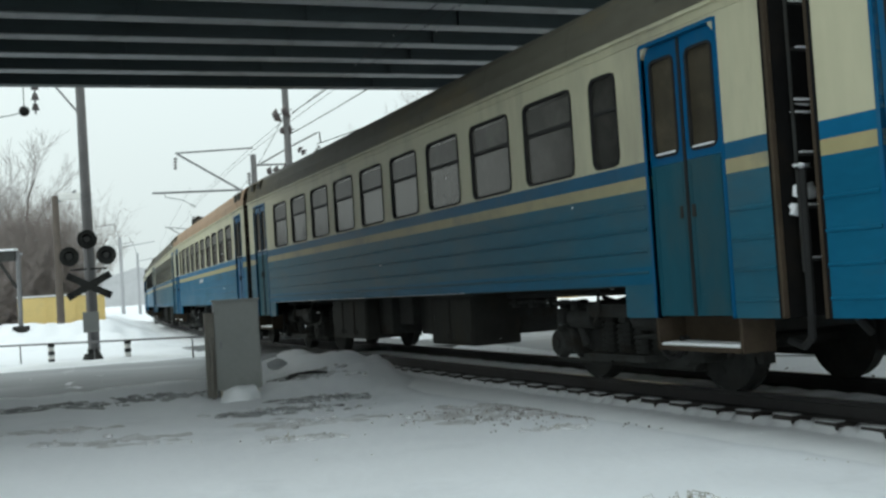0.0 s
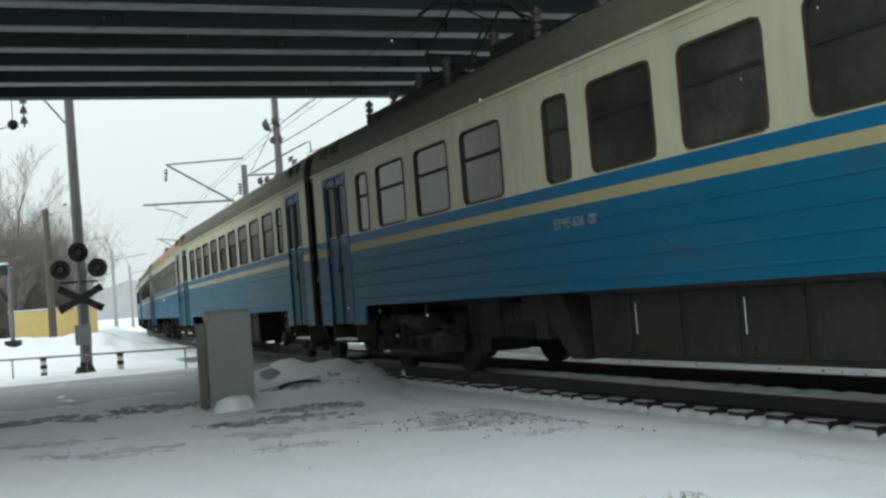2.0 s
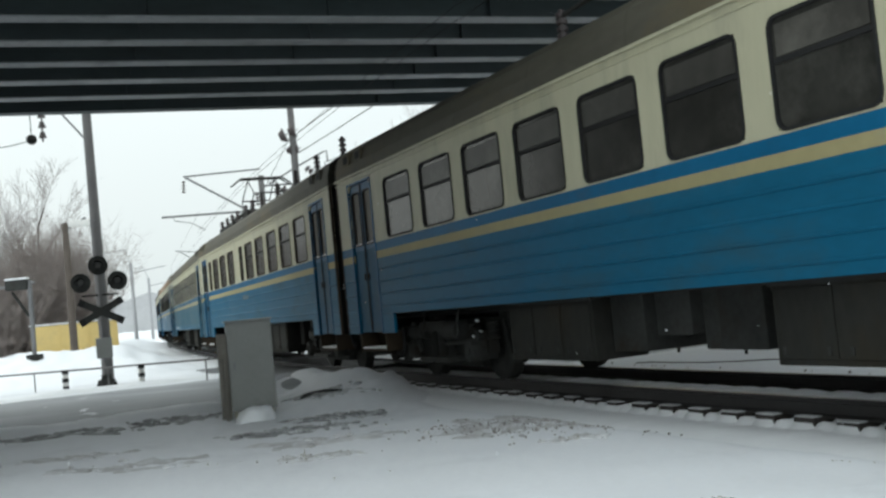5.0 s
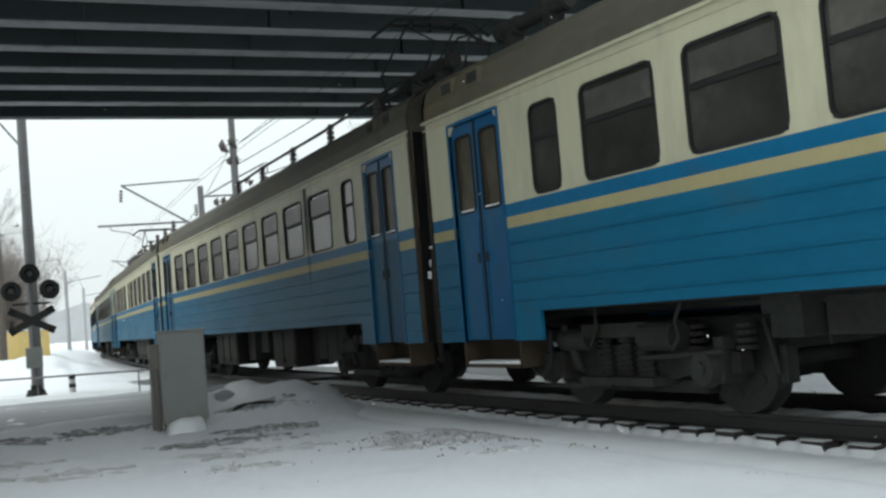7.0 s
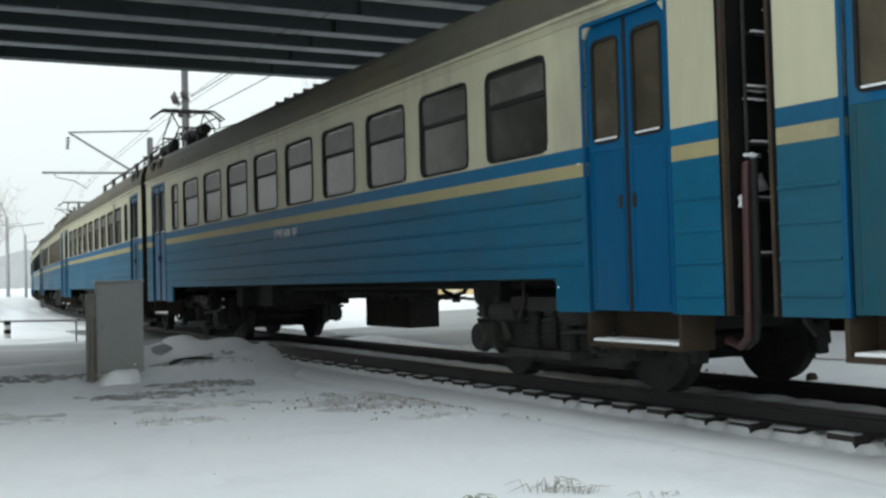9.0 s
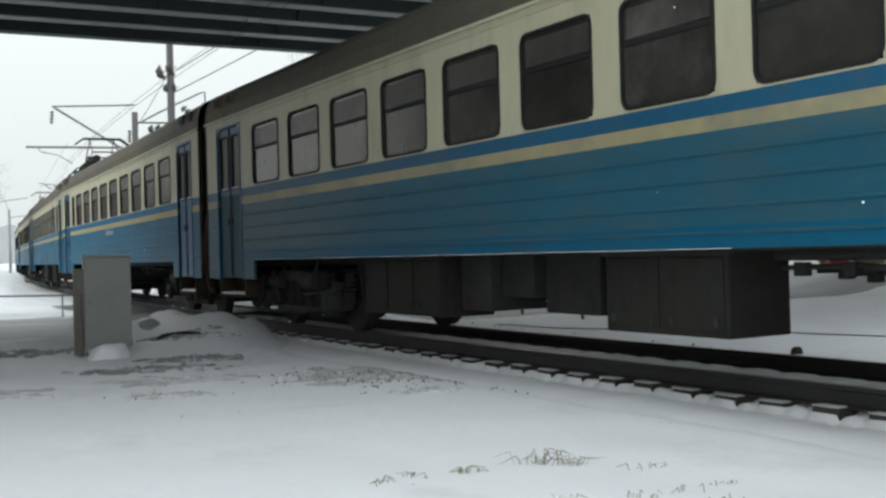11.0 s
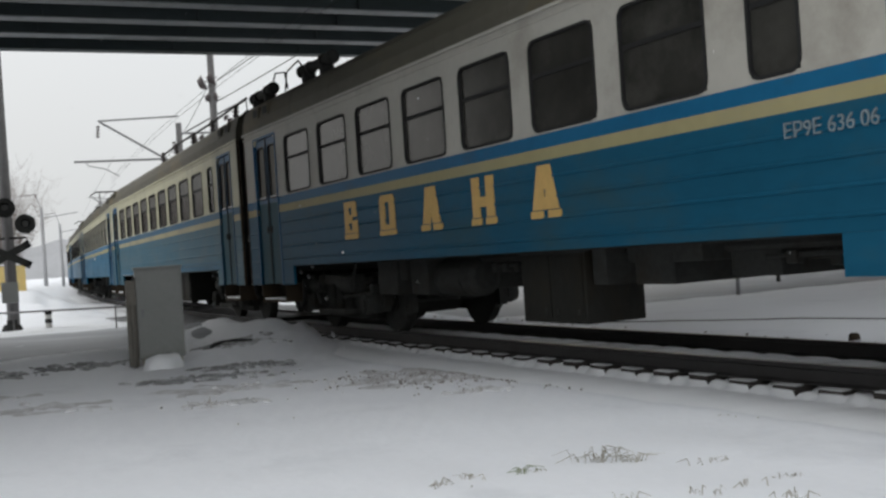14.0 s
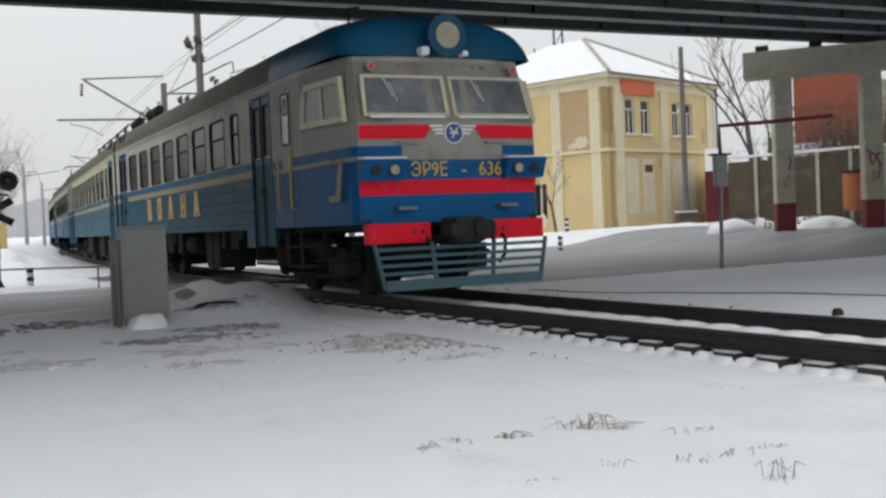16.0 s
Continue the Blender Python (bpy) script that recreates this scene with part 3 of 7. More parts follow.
def window(car, cx, w, side, hazy, split, rim):
    h, cz = WIN_Z1 - WIN_Z0, (WIN_Z0 + WIN_Z1) / 2
    y = side * HALF_W
    bm = ring(bmesh.new(), w + 0.04, h + 0.04, 0.12, 0.030, y - side * 0.03, y + side * 0.012, cx, cz)
    win = part("window", bm, rim, car)
    bm = bmesh.new()
    prism(bm, [(cx + u, cz + v) for u, v in rounded(w - 0.02, h - 0.02, 0.10)], "y", y - side * 0.030, y - side * 0.022)
    part("pane", bm, "window", win)
    if split:
        part("transom", one_box(cx - w / 2 + 0.02, cx + w / 2 - 0.02, min(y - side * 0.026, y - side * 0.004), max(y - side * 0.026, y - side * 0.004), WIN_Z1 - 0.40, WIN_Z1 - 0.355), "rubber", win)
    if hazy:
        part("upper_pane", one_box(cx - w / 2 + 0.05, cx + w / 2 - 0.05, min(y - side * 0.021, y - side * 0.015), max(y - side * 0.021, y - side * 0.015), WIN_Z1 - 0.34, WIN_Z1 - 0.06), "haze_glass", win, "frosted upper pane")


def door(car, cx, side, low):
    """A pair of folding door leaves with tall panes, and the step below."""
    y = side * (HALF_W - 0.03)
    ya, yb = sorted((y - side * 0.04, y + side * 0.0))
    frame_bm = bmesh.new()
    for x in (cx - 0.62, cx + 0.585):
        box(frame_bm, x, x + 0.035, min(side * (HALF_W - 0.05), side * (HALF_W + 0.012)), max(side * (HALF_W - 0.05), side * (HALF_W + 0.012)), Z_END, 3.56)
    box(frame_bm, cx - 0.585, cx + 0.585, min(side * (HALF_W - 0.05), side * (HALF_W + 0.012)), max(side * (HALF_W - 0.05), side * (HALF_W + 0.012)), 3.53, 3.57)
    part("door_frame", frame_bm, "door_blue", car)
    for k in (-1, 1):
        bm = bmesh.new()
        prism(bm, [(cx + 0.585 * k, 3.57), (cx + 0.585 * k, 3.43), (cx + 0.46 * k, 3.57)], "y", min(side * (HALF_W - 0.05), side * (HALF_W + 0.004)), max(side * (HALF_W - 0.05), side * (HALF_W + 0.004)))
        part("door_corner", bm, "cream", car)
    for k in (-1, 1):
        lx = cx + 0.295 * k
        bm = bmesh.new()
        # leaf: stiles and rails round a tall pane
        box(bm, lx - 0.275, lx + 0.275, ya, yb, 2.33, 2.42)
        box(bm, lx - 0.275, lx + 0.275, ya, yb, 3.37, 3.52)
        box(bm, lx - 0.275, lx - 0.19, ya, yb, 2.42, 3.37)
        box(bm, lx + 0.19, lx + 0.275, ya, yb, 2.42, 3.37)
        leaf = part("door_leaf", bm, "door_blue", car, "blue folding door leaf")
        bm = bmesh.new()
        prism(bm, [(lx + u, 2.895 + v) for u, v in rounded(0.38, 0.95, 0.06)], "y", y - side * 0.030, y - side * 0.022)
        part("pane", bm, "door_glass", leaf, "dull brown pane")
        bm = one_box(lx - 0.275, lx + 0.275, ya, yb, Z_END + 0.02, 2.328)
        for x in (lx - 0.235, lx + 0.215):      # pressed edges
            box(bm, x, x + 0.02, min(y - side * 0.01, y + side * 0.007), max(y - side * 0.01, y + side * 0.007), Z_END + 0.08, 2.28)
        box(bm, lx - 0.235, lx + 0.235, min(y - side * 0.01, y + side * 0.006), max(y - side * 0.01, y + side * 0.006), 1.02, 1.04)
        part("lower_panel", bm, low, leaf, "lower door panel")
        part("door_handle", one_box(lx + 0.20 * k * -1 - 0.015, lx + 0.20 * k * -1 + 0.015, min(y, y + side * 0.03), max(y, y + side * 0.03), 1.78, 1.90, bevel=0.005), "black", leaf)
        part("pane_gasket", ring(bmesh.new(), 0.42, 0.99, 0.08, 0.03, y - side * 0.02, y + side * 0.008, lx, 2.895), "rubber", leaf)
        part("sill_frost", one_box(lx - 0.16, lx + 0.16, min(y, y + side * 0.012), max(y, y + side * 0.012), 2.432, 2.448), "clean_snow", leaf, "snow on the pane's sill")
    part("door_seal", one_box(cx - 0.02, cx + 0.02, min(y - side * 0.02, y + side * 0.012), max(y - side * 0.02, y + side * 0.012), Z_END + 0.02, 3.52), "rubber", car)
    bm = bmesh.new()
    y0, y1 = sorted((side * 1.35, side * 1.72))
    box(bm, cx - 0.64, cx + 0.64, y0, y1, 0.50, 0.545)
    box(bm, cx - 0.66, cx - 0.62, y0, y1, 0.50, 0.82)
    box(bm, cx + 0.62, cx + 0.66, y0, y1, 0.50, 0.82)
    box(bm, cx - 0.62, cx + 0.62, min(side * 1.35, side * 1.39), max(side * 1.35, side * 1.39), 0.545, 0.82)
    step = part("door_step", bm, "rust", car, "rusty boarding step")
    part("step_snow", one_box(cx - 0.6, cx + 0.6, min(side * 1.40, side * 1.71), max(side * 1.40, side * 1.71), 0.545, 0.575, bevel=0.012), "clean_snow", step)


def bogie(car, bx, motor):
    bm = bmesh.new()
    for side in (1, -1):
        y0, y1 = sorted((side * 1.02, side * 1.18))
        prism(bm, [(-1.6, 0.62), (-1.6, 0.42), (-1.0, 0.42), (-0.7, 0.36), (0.7, 0.36), (1.0, 0.42), (1.6, 0.42), (1.6, 0.62), (0.8, 0.70), (-0.8, 0.70)], "y", y0, y1)
        for ax in (-1.3, 1.3):
            box(bm, ax - 0.19, ax + 0.19, min(side * 1.0, side * 1.30), max(side * 1.0, side * 1.30), 0.33, 0.66, bevel=0.03)
            rod(bm, (ax, side * 1.28, 0.475), (ax, side * 1.36, 0.475), 0.14, seg=12)
            for dx in (-0.32, 0.32):      # axle springs
                for k in range(4):
                    rod(bm, (ax + dx, side * 1.1, 0.64 + 0.07 * k), (ax + dx, side * 1.1, 0.68 + 0.07 * k), 0.10, seg=10)
        for dx in (-0.35, 0.0, 0.35):     # bolster springs
            for k in range(7):
                rod(bm, (dx, side * 1.22, 0.39 + 0.06 * k), (dx, side * 1.22, 0.42 + 0.06 * k), 0.10, seg=10)
            rod(bm, (dx, side * 1.22, 0.38), (dx, side * 1.22, 0.82), 0.06, seg=8)
        box(bm, -0.6, 0.6, min(side * 1.05, side * 1.42), max(side * 1.05, side * 1.42), 0.30, 0.38)
        box(bm, -0.55, 0.55, min(side * 1.0, side * 1.4), max(side * 1.0, side * 1.4), 0.80, 0.95)
        rod(bm, (0.75, side * 1.3, 0.45), (1.0, side * 1.32, 0.95), 0.045)
        for ax in (-1.68, 1.68):
            box(bm, ax - 0.06, ax + 0.06, min(side * 0.72, side * 0.88), max(side * 0.72, side * 0.88), 0.25, 0.7)
    box(bm, -0.35, 0.35, -1.0, 1.0, 0.45, 0.85)
    if motor:
        for ax in (-0.85, 0.85):
            rod(bm, (ax, -0.5, 0.55), (ax, 0.5, 0.55), 0.32, seg=12)
    for side in (1, -1):
        for ax in (-1.3, 1.3):      # round axle covers, wing springs' cups, brake shoes and hangers
            rod(bm, (ax, side * 1.30, 0.475), (ax, side * 1.40, 0.475), 0.185, 0.16, seg=18)
            rod(bm, (ax, side * 1.40, 0.475), (ax, side * 1.43, 0.475), 0.07, seg=10)
            for dx in (-0.55, 0.55):
                box(bm, ax + dx - 0.05, ax + dx + 0.05, min(side * 0.74, side * 0.9), max(side * 0.74, side * 0.9), 0.3, 0.66, bevel=0.02)
                rod(bm, (ax + dx, side * 0.95, 0.40), (ax + dx * 0.85, side * 1.0, 0.92), 0.028, seg=6)
        rod(bm, (-0.95, side * 1.32, 0.80), (-0.45, side * 1.32, 0.80), 0.15, seg=14)      # brake cylinder
        rod(bm, (0.50, side * 1.30, 0.78), (1.02, side * 1.30, 0.78), 0.12, seg=14)
        rod(bm, (-1.6, side * 1.36, 0.64), (-0.4, side * 1.36, 0.58), 0.028, seg=6)
        rod(bm, (0.1, side * 1.38, 0.30), (1.6, side * 1.36, 0.26), 0.025, seg=6)
        box(bm, -1.0, 1.0, min(side * 0.9, side * 1.06), max(side * 0.9, side * 1.06), 0.20, 0.34, bevel=0.02)
        pipe(bm, [(-1.1, side * 1.40, 1.12), (-1.02, side * 1.42, 0.95), (-1.06, side * 1.42, 0.78), (-0.94, side * 1.42, 0.66)], 0.022)
        pipe(bm, [(0.25, side * 1.42, 1.14), (0.2, side * 1.45, 0.9), (0.34, side * 1.44, 0.72)], 0.02)
        for k in range(5):
            x = -1.5 + 0.7 * k
            box(bm, x - 0.06, x + 0.07, min(side * 1.18, side * 1.34), max(side * 1.18, side * 1.34), 0.66 + 0.04 * (k % 3), 0.78 + 0.06 * ((k * 2) % 3), bevel=0.015)
    box(bm, -1.7, 1.7, -0.85, 0.85, 0.60, 0.95)
    fr = part("bogie", bm, "black", car, "black sprung bogie frame", at=pose(bx, 0, 0))
    rng = random.Random(round(bx * 10))
    bm = bmesh.new()
    for k in range(11):      # snow lodged on boxes and brackets
        side = 1 if k % 3 else -1
        px = rng.choice((-1.42, -1.2, -0.7, -0.45, 0.2, 0.75, 1.22, 1.4)) + rng.uniform(-0.05, 0.05)
        z = rng.choice((0.66, 0.675, 0.86, 0.93, 0.40))
        bmesh.ops.create_icosphere(bm, subdivisions=1, radius=1, matrix=Matrix.Translation((px, side * rng.uniform(1.24, 1.40), z)) @ Matrix.Diagonal((rng.uniform(0.02, 0.075), 0.035, rng.uniform(0.012, 0.026), 1)))
    tagged(part("bogie_snow", bm, "clean_snow", fr, smooth=True), "scraps of snow lodged on the bogie", kind="stuff")
    for ax in (-1.3, 1.3):
        part("wheelset", WHEELSET, (), fr, at=pose(ax, 0, WHEEL_R))
    return fr


def make_wheelset():
    bm = bmesh.new()
    rod(bm, (0, -1.2, 0), (0, 1.2, 0), 0.08, seg=10)
    for side in (1, -1):
        rod(bm, (0, side * 0.735, 0), (0, side * 0.865, 0), WHEEL_R, seg=32)
        rod(bm, (0, side * 0.70, 0), (0, side * 0.735, 0), WHEEL_R + 0.028, seg=32)
        rod(bm, (0, side * 0.86, 0), (0, side * 0.90, 0), 0.16, seg=16)
        for k in range(5):
            a = k * 2 * math.pi / 5
            rod(bm, (0.29 * math.cos(a), side * 0.86, 0.29 * math.sin(a)), (0.29 * math.cos(a), side * 0.875, 0.29 * math.sin(a)), 0.05, seg=8)
    return mesh_of(bm, "wheelset", "black")


WHEELSET = make_wheelset()


def underfloor(car, boxes, tanks=(), mass=(), pipes=()):
    """Gear under the floor. boxes: x0, x1, y0, y1, z0; tanks: x0, x1, y, z, radius; mass: x0, x1, lowest z; pipes: x0, x1."""
    for x0, x1, y0, y1, z0 in boxes:
        eb = part("equipment_box", one_box(x0, x1, y0, y1, z0, 1.2, bevel=0.02), "box_iron", car)
        k = max(1, round((x1 - x0) / 0.8))
        for i in range(k):
            a, b = x0 + (x1 - x0) * (i + 0.06) / k, x0 + (x1 - x0) * (i + 0.94) / k
            part("hatch_lid", one_box(a, b, y1, y1 + 0.018, z0 + 0.06, 1.08, bevel=0.006), "box_iron", eb)
            for hx in (a + 0.08, b - 0.08):
                part("latch", one_box(hx - 0.02, hx + 0.02, y1 + 0.016, y1 + 0.035, z0 + 0.10, z0 + 0.17), "black", eb)
            if x1 - x0 > 4 and i % 2:
                part("lid_snow", one_box(b + 0.012, b + 0.020, y1 + 0.002, y1 + 0.012, z0 + 0.28, z0 + 0.62), "clean_snow", eb)
        part("box_rail", one_box(x0 - 0.03, x1 + 0.03, y1 - 0.05, y1 + 0.03, 1.10, 1.15), "black", eb)
    for x0, x1, y, z, r in tanks:
        bm = rod(bmesh.new(), (x0, y, z), (x1, y, z), r, seg=18)
        rod(bm, (x0 - 0.07, y, z), (x0, y, z), r * 0.7, r, seg=18)
        rod(bm, (x1, y, z), (x1 + 0.07, y, z), r, r * 0.7, seg=18)
        for f in (0.2, 0.8):
            x = x0 + (x1 - x0) * f
            rod(bm, (x - 0.025, y, z), (x + 0.025, y, z), r + 0.012, seg=18)
            box(bm, x - 0.03, x + 0.03, y - 0.04, y + 0.04, z, 1.2)
        part("air_tank", bm, "black", car)
    rng = random.Random(round(boxes[0][0] * 100))
    for x0, x1, low in mass:      # hanging gear of uneven depth
        x = x0
        while x < x1 - 0.1:
            w = min(rng.uniform(0.22, 0.8), x1 - x)
            z = low + rng.choice((0.0, 0.0, 0.05, 0.10, 0.22))
            g = part("undergear", one_box(x, x + w, -rng.uniform(0.5, 1.0), rng.uniform(0.85, 1.30), z, 1.14, bevel=0.02), "black", car)
            if rng.random() < 0.6:
                part("drain_cock", rod(bmesh.new(), (x + w * 0.5, 0.6, z - rng.uniform(0.05, 0.12)), (x + w * 0.5, 0.6, z + 0.02), 0.02, seg=6), "black", g)
            x += w + rng.choice((0.0, 0.02, 0.06))
    for x0, x1 in pipes:
        for y, z in ((0.95, 0.97), (0.5, 0.93), (0.2, 0.89), (-0.5, 0.86)):
            bm = pipe(bmesh.new(), [(x0, y, z), (x0 + (x1 - x0) * 0.35, y, z - 0.015), (x0 + (x1 - x0) * 0.6, y, z + 0.02), (x1, y, z)], 0.024)
            for f in (0.3, 0.55, 0.8):      # unions and valves
                x = x0 + (x1 - x0) * f + 0.2 * y
                box(bm, x - 0.06, x + 0.06, y - 0.05, y + 0.05, z - 0.07, z + 0.05, bevel=0.015)
            part("air_pipe", bm, "black", car)
        part("cable_loop", pipe(bmesh.new(), [(x0 + 0.05, 0.1, 1.10), (x0 + 0.2, 0.1, 0.97), (x0 + 0.5, 0.1, 0.92), (x0 + 0.8, 0.1, 0.98), (x0 + 0.95, 0.1, 1.12)], 0.032), "rubber", car)
    bm = bmesh.new()
    for side in (1, -1):
        rod(bm, (-9.4, side * 0.9, 1.08), (9.4, side * 0.9, 1.08), 0.05)
    box(bm, -9.6, 9.6, -1.5, 1.5, 1.125, 1.22)
    part("underframe", bm, "black", car)


M["box_iron"] = material("grimy_box_paint", (0.028, 0.028, 0.025), 0.75, vary=0.3, scale=1.2, fine=12, bump=0.12, dirt=(0.036, 0.030, 0.020), dirt_amount=0.45, dirt_scale=1.6, stretch=(1, 1, 0.5), spec=0.1)


def pantograph(car, px, head_z):
    bm = bmesh.new()
    z0 = 4.80
    for x in (-0.75, 0.75):
        box(bm, px + x - 0.05, px + x + 0.05, -0.9, 0.9, z0 - 0.06, z0 + 0.02)
        for y in (-0.8, 0.8):
            for k in range(4):
                rod(bm, (px + x, y, 4.38 + 0.1 * k), (px + x, y, 4.44 + 0.1 * k), 0.085 if k % 2 else 0.06, seg=10)
    for y in (-0.85, 0.85):
        box(bm, px - 0.8, px + 0.8, y - 0.04, y + 0.04, z0 - 0.06, z0 + 0.02)
    pan = part("pantograph", bm, "black", car, "black roof pantograph")
    mid = (z0 + head_z) / 2
    for y in (-0.6, 0.6):
        for k in (1, -1):
            part("arm", pipe(bmesh.new(), [(px + 0.6 * k, y, z0), (px + 1.15 * k, y * 0.8, mid), (px, y * 0.75, head_z - 0.06)], 0.02, 6), "black", pan)
    for k in (1, -1):
        part("crossbar", rod(bmesh.new(), (px + 1.15 * k, -0.5, mid), (px + 1.15 * k, 0.5, mid), 0.026, seg=6), "black", pan)
    for dx in (-0.17, 0.17):
        part("contact_bow", pipe(bmesh.new(), [(px + dx, -1.0, head_z - 0.22), (px + dx, -0.7, head_z), (px + dx, 0.7, head_z), (px + dx, 1.0, head_z - 0.22)], 0.03), "black", pan)
    for y in (0.4, -0.4):
        part("bow_link", rod(bmesh.new(), (px - 0.17, y, head_z - 0.03), (px + 0.17, y, head_z - 0.03), 0.024), "black", pan)


def roof_drum(car, x, y, way):
    """Black high-voltage drum on legs over the carriage end, with its cable loop."""
    bm = bmesh.new()
    rod(bm, (x - 0.8, y, 4.78), (x + 0.8, y, 4.80), 0.095, seg=14)
    for dx in (-0.72, -0.35, 0.35, 0.72):
        rod(bm, (x + dx - 0.05, y, 4.79), (x + dx + 0.05, y, 4.79), 0.125, seg=14)
    d = part("roof_drum", bm, "black", car, "black roof equipment drum")
    for dx in (-0.45, 0.45):
        part("drum_leg", one_box(x + dx - 0.06, x + dx + 0.06, y - 0.12, y + 0.12, 4.36, 4.71), "black", d)
    part("cable_loop", pipe(bmesh.new(), [(x + way * 0.7, y, 4.86), (x + way * 0.95, y, 5.05), (x + way * 1.6, y, 4.95), (x + way * 1.75, y, 4.6)], 0.018, 6), "black", d)


def insulator(car, x, y, h=0.34):
    bm = bmesh.new()
    for k in range(5):
        rod(bm, (x, y, 4.40 + h * k / 5), (x, y, 4.40 + h * (k + 0.55) / 5), 0.075, seg=10)
        rod(bm, (x, y, 4.40 + h * (k + 0.5) / 5), (x, y, 4.40 + h * (k + 1) / 5), 0.04, seg=8)
    part("roof_insulator", bm, "porcelain", car)


def vent(car, x, side):
    y = side * 1.60
    bm = bmesh.new()
    prism(bm, [(side * 1.755, 3.93), (side * 1.755, 4.12), (side * 1.5, 4.22), (side * 1.5, 3.93)], "x", x - 0.16, x + 0.16)
    v = part("roof_vent", bm, "roof", car)
    part("grille", one_box(x - 0.12, x + 0.12, min(side * 1.755, side * 1.76), max(side * 1.755, side * 1.76), 3.96, 4.09), "black", v)


def car_body(car, windows, doors, front, rear, motor, upper="cream", hazy=False, washed=False):
    """The shell shared by all carriages: sides, ends, floor, roof, windows, doors, bogies. windows: (middle, width)."""
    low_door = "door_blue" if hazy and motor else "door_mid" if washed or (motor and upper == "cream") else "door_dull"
    paint = ("dusty_blue", "dusty_stripe", "dusty_bright", upper) if hazy and not motor and not washed else ("side_blue" if upper != "cream" else "blue", "stripe", "bright_blue", upper)
    for side in (1, -1):
        cuts = sorted(doors)
        edges = [rear] + [e for c in cuts for e in (c - 0.585, c + 0.585)] + [front]
        # between the openings of the doors the wall runs in panels; outer ones reach lower
        for a, b in zip(edges[::2], edges[1::2]):
            low = b - a < 3.0
            hs = [(c - w / 2, c + w / 2, WIN_Z0, WIN_Z1) for c, w in windows if a < c < b]
            if low:
                bm, mats = wall_panel(a, b, Z_END, side, hs, paint)
                part("end_panel", bm, mats, car)
                for i in range(4):
                    part("rib", rib(a + 0.06, b - 0.06, 0.98 + 0.27 * i, side), paint[0], car)
            else:
                na, nb = a + (0.56 if a > rear + 0.01 else 0), b - (0.56 if b < front - 0.01 else 0)
                bm, mats = wall_panel(a, b, Z_SKIRT, side, hs, paint)
                part("side_wall", bm, mats, car)
                for c0, c1 in ((a, na), (nb, b)):
                    if c1 - c0 > 0.1:
                        part("skirt", one_box(c0, c1, min(side * (HALF_W - 0.05), side * HALF_W), max(side * (HALF_W - 0.05), side * HALF_W), Z_END, Z_SKIRT - 0.002), paint[0], car)
                for i, z in enumerate((1.28, 1.50, 1.72, 1.94)):
                    part("rib", rib(a + 0.1, b - 0.1, z, side), paint[0], car)
        for c in cuts:
            part("door_header", one_box(c - 0.585, c + 0.585, min(side * (HALF_W - 0.05), side * HALF_W), max(side * (HALF_W - 0.05), side * HALF_W), 3.57, Z_CANT), upper, car)
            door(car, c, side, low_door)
        for c, w in windows:
            window(car, c, w, side, hazy and w > 0.8, True, "rust" if upper == "cream" and not hazy else "rubber")
        part("moulding", one_box(rear, front, min(side * 1.738, side * 1.752), max(side * 1.738, side * 1.752), 3.605, 3.622), upper, car)
        part("gutter", one_box(rear, front, min(side * 1.735, side * 1.775), max(side * 1.735, side * 1.775), 3.69, 3.725), upper, car)
        if hazy and not motor and not washed:
            # light caught on the wall's lower edge, painted as a thin white strip
            part("sill_frost", one_box(rear + 6.5, front - 2.4, min(side * 1.742, side * 1.752), max(side * 1.742, side * 1.752), 1.150, 1.155), "clean_snow", car, "thin white line for light caught on the lower edge")
            part("lower_band", one_box(rear + 1.85, front - 1.85, min(side * 1.738, side * 1.744), max(side * 1.738, side * 1.744), 1.158, 1.34), "blue", car, "cleaner blue band along the lower edge")
    bm = bmesh.new()
    prism(bm, ROOF, "x", rear, front)
    roof = part("roof", bm, "roof", car, "dull olive-grey curved roof")
    for i in range(9):      # seams across the roof
        x = rear + (front - rear) * (i + 0.5) / 9
        part("roof_seam", prism(bmesh.new(), [(y * 1.001, z + 0.002) for y, z in ROOF], "x", x - 0.02, x + 0.02), "roof", roof)
    # solid near-black block painted as the saloon's shade behind the panes, floor
    part("saloon", one_box(rear + 0.1, front - 0.1, -1.60, 1.60, 1.2, 3.7), "rubber", car, "near-black block standing in for the unlit saloon")
    for x in (-6.65, 6.65):
        bogie(car, x, motor)


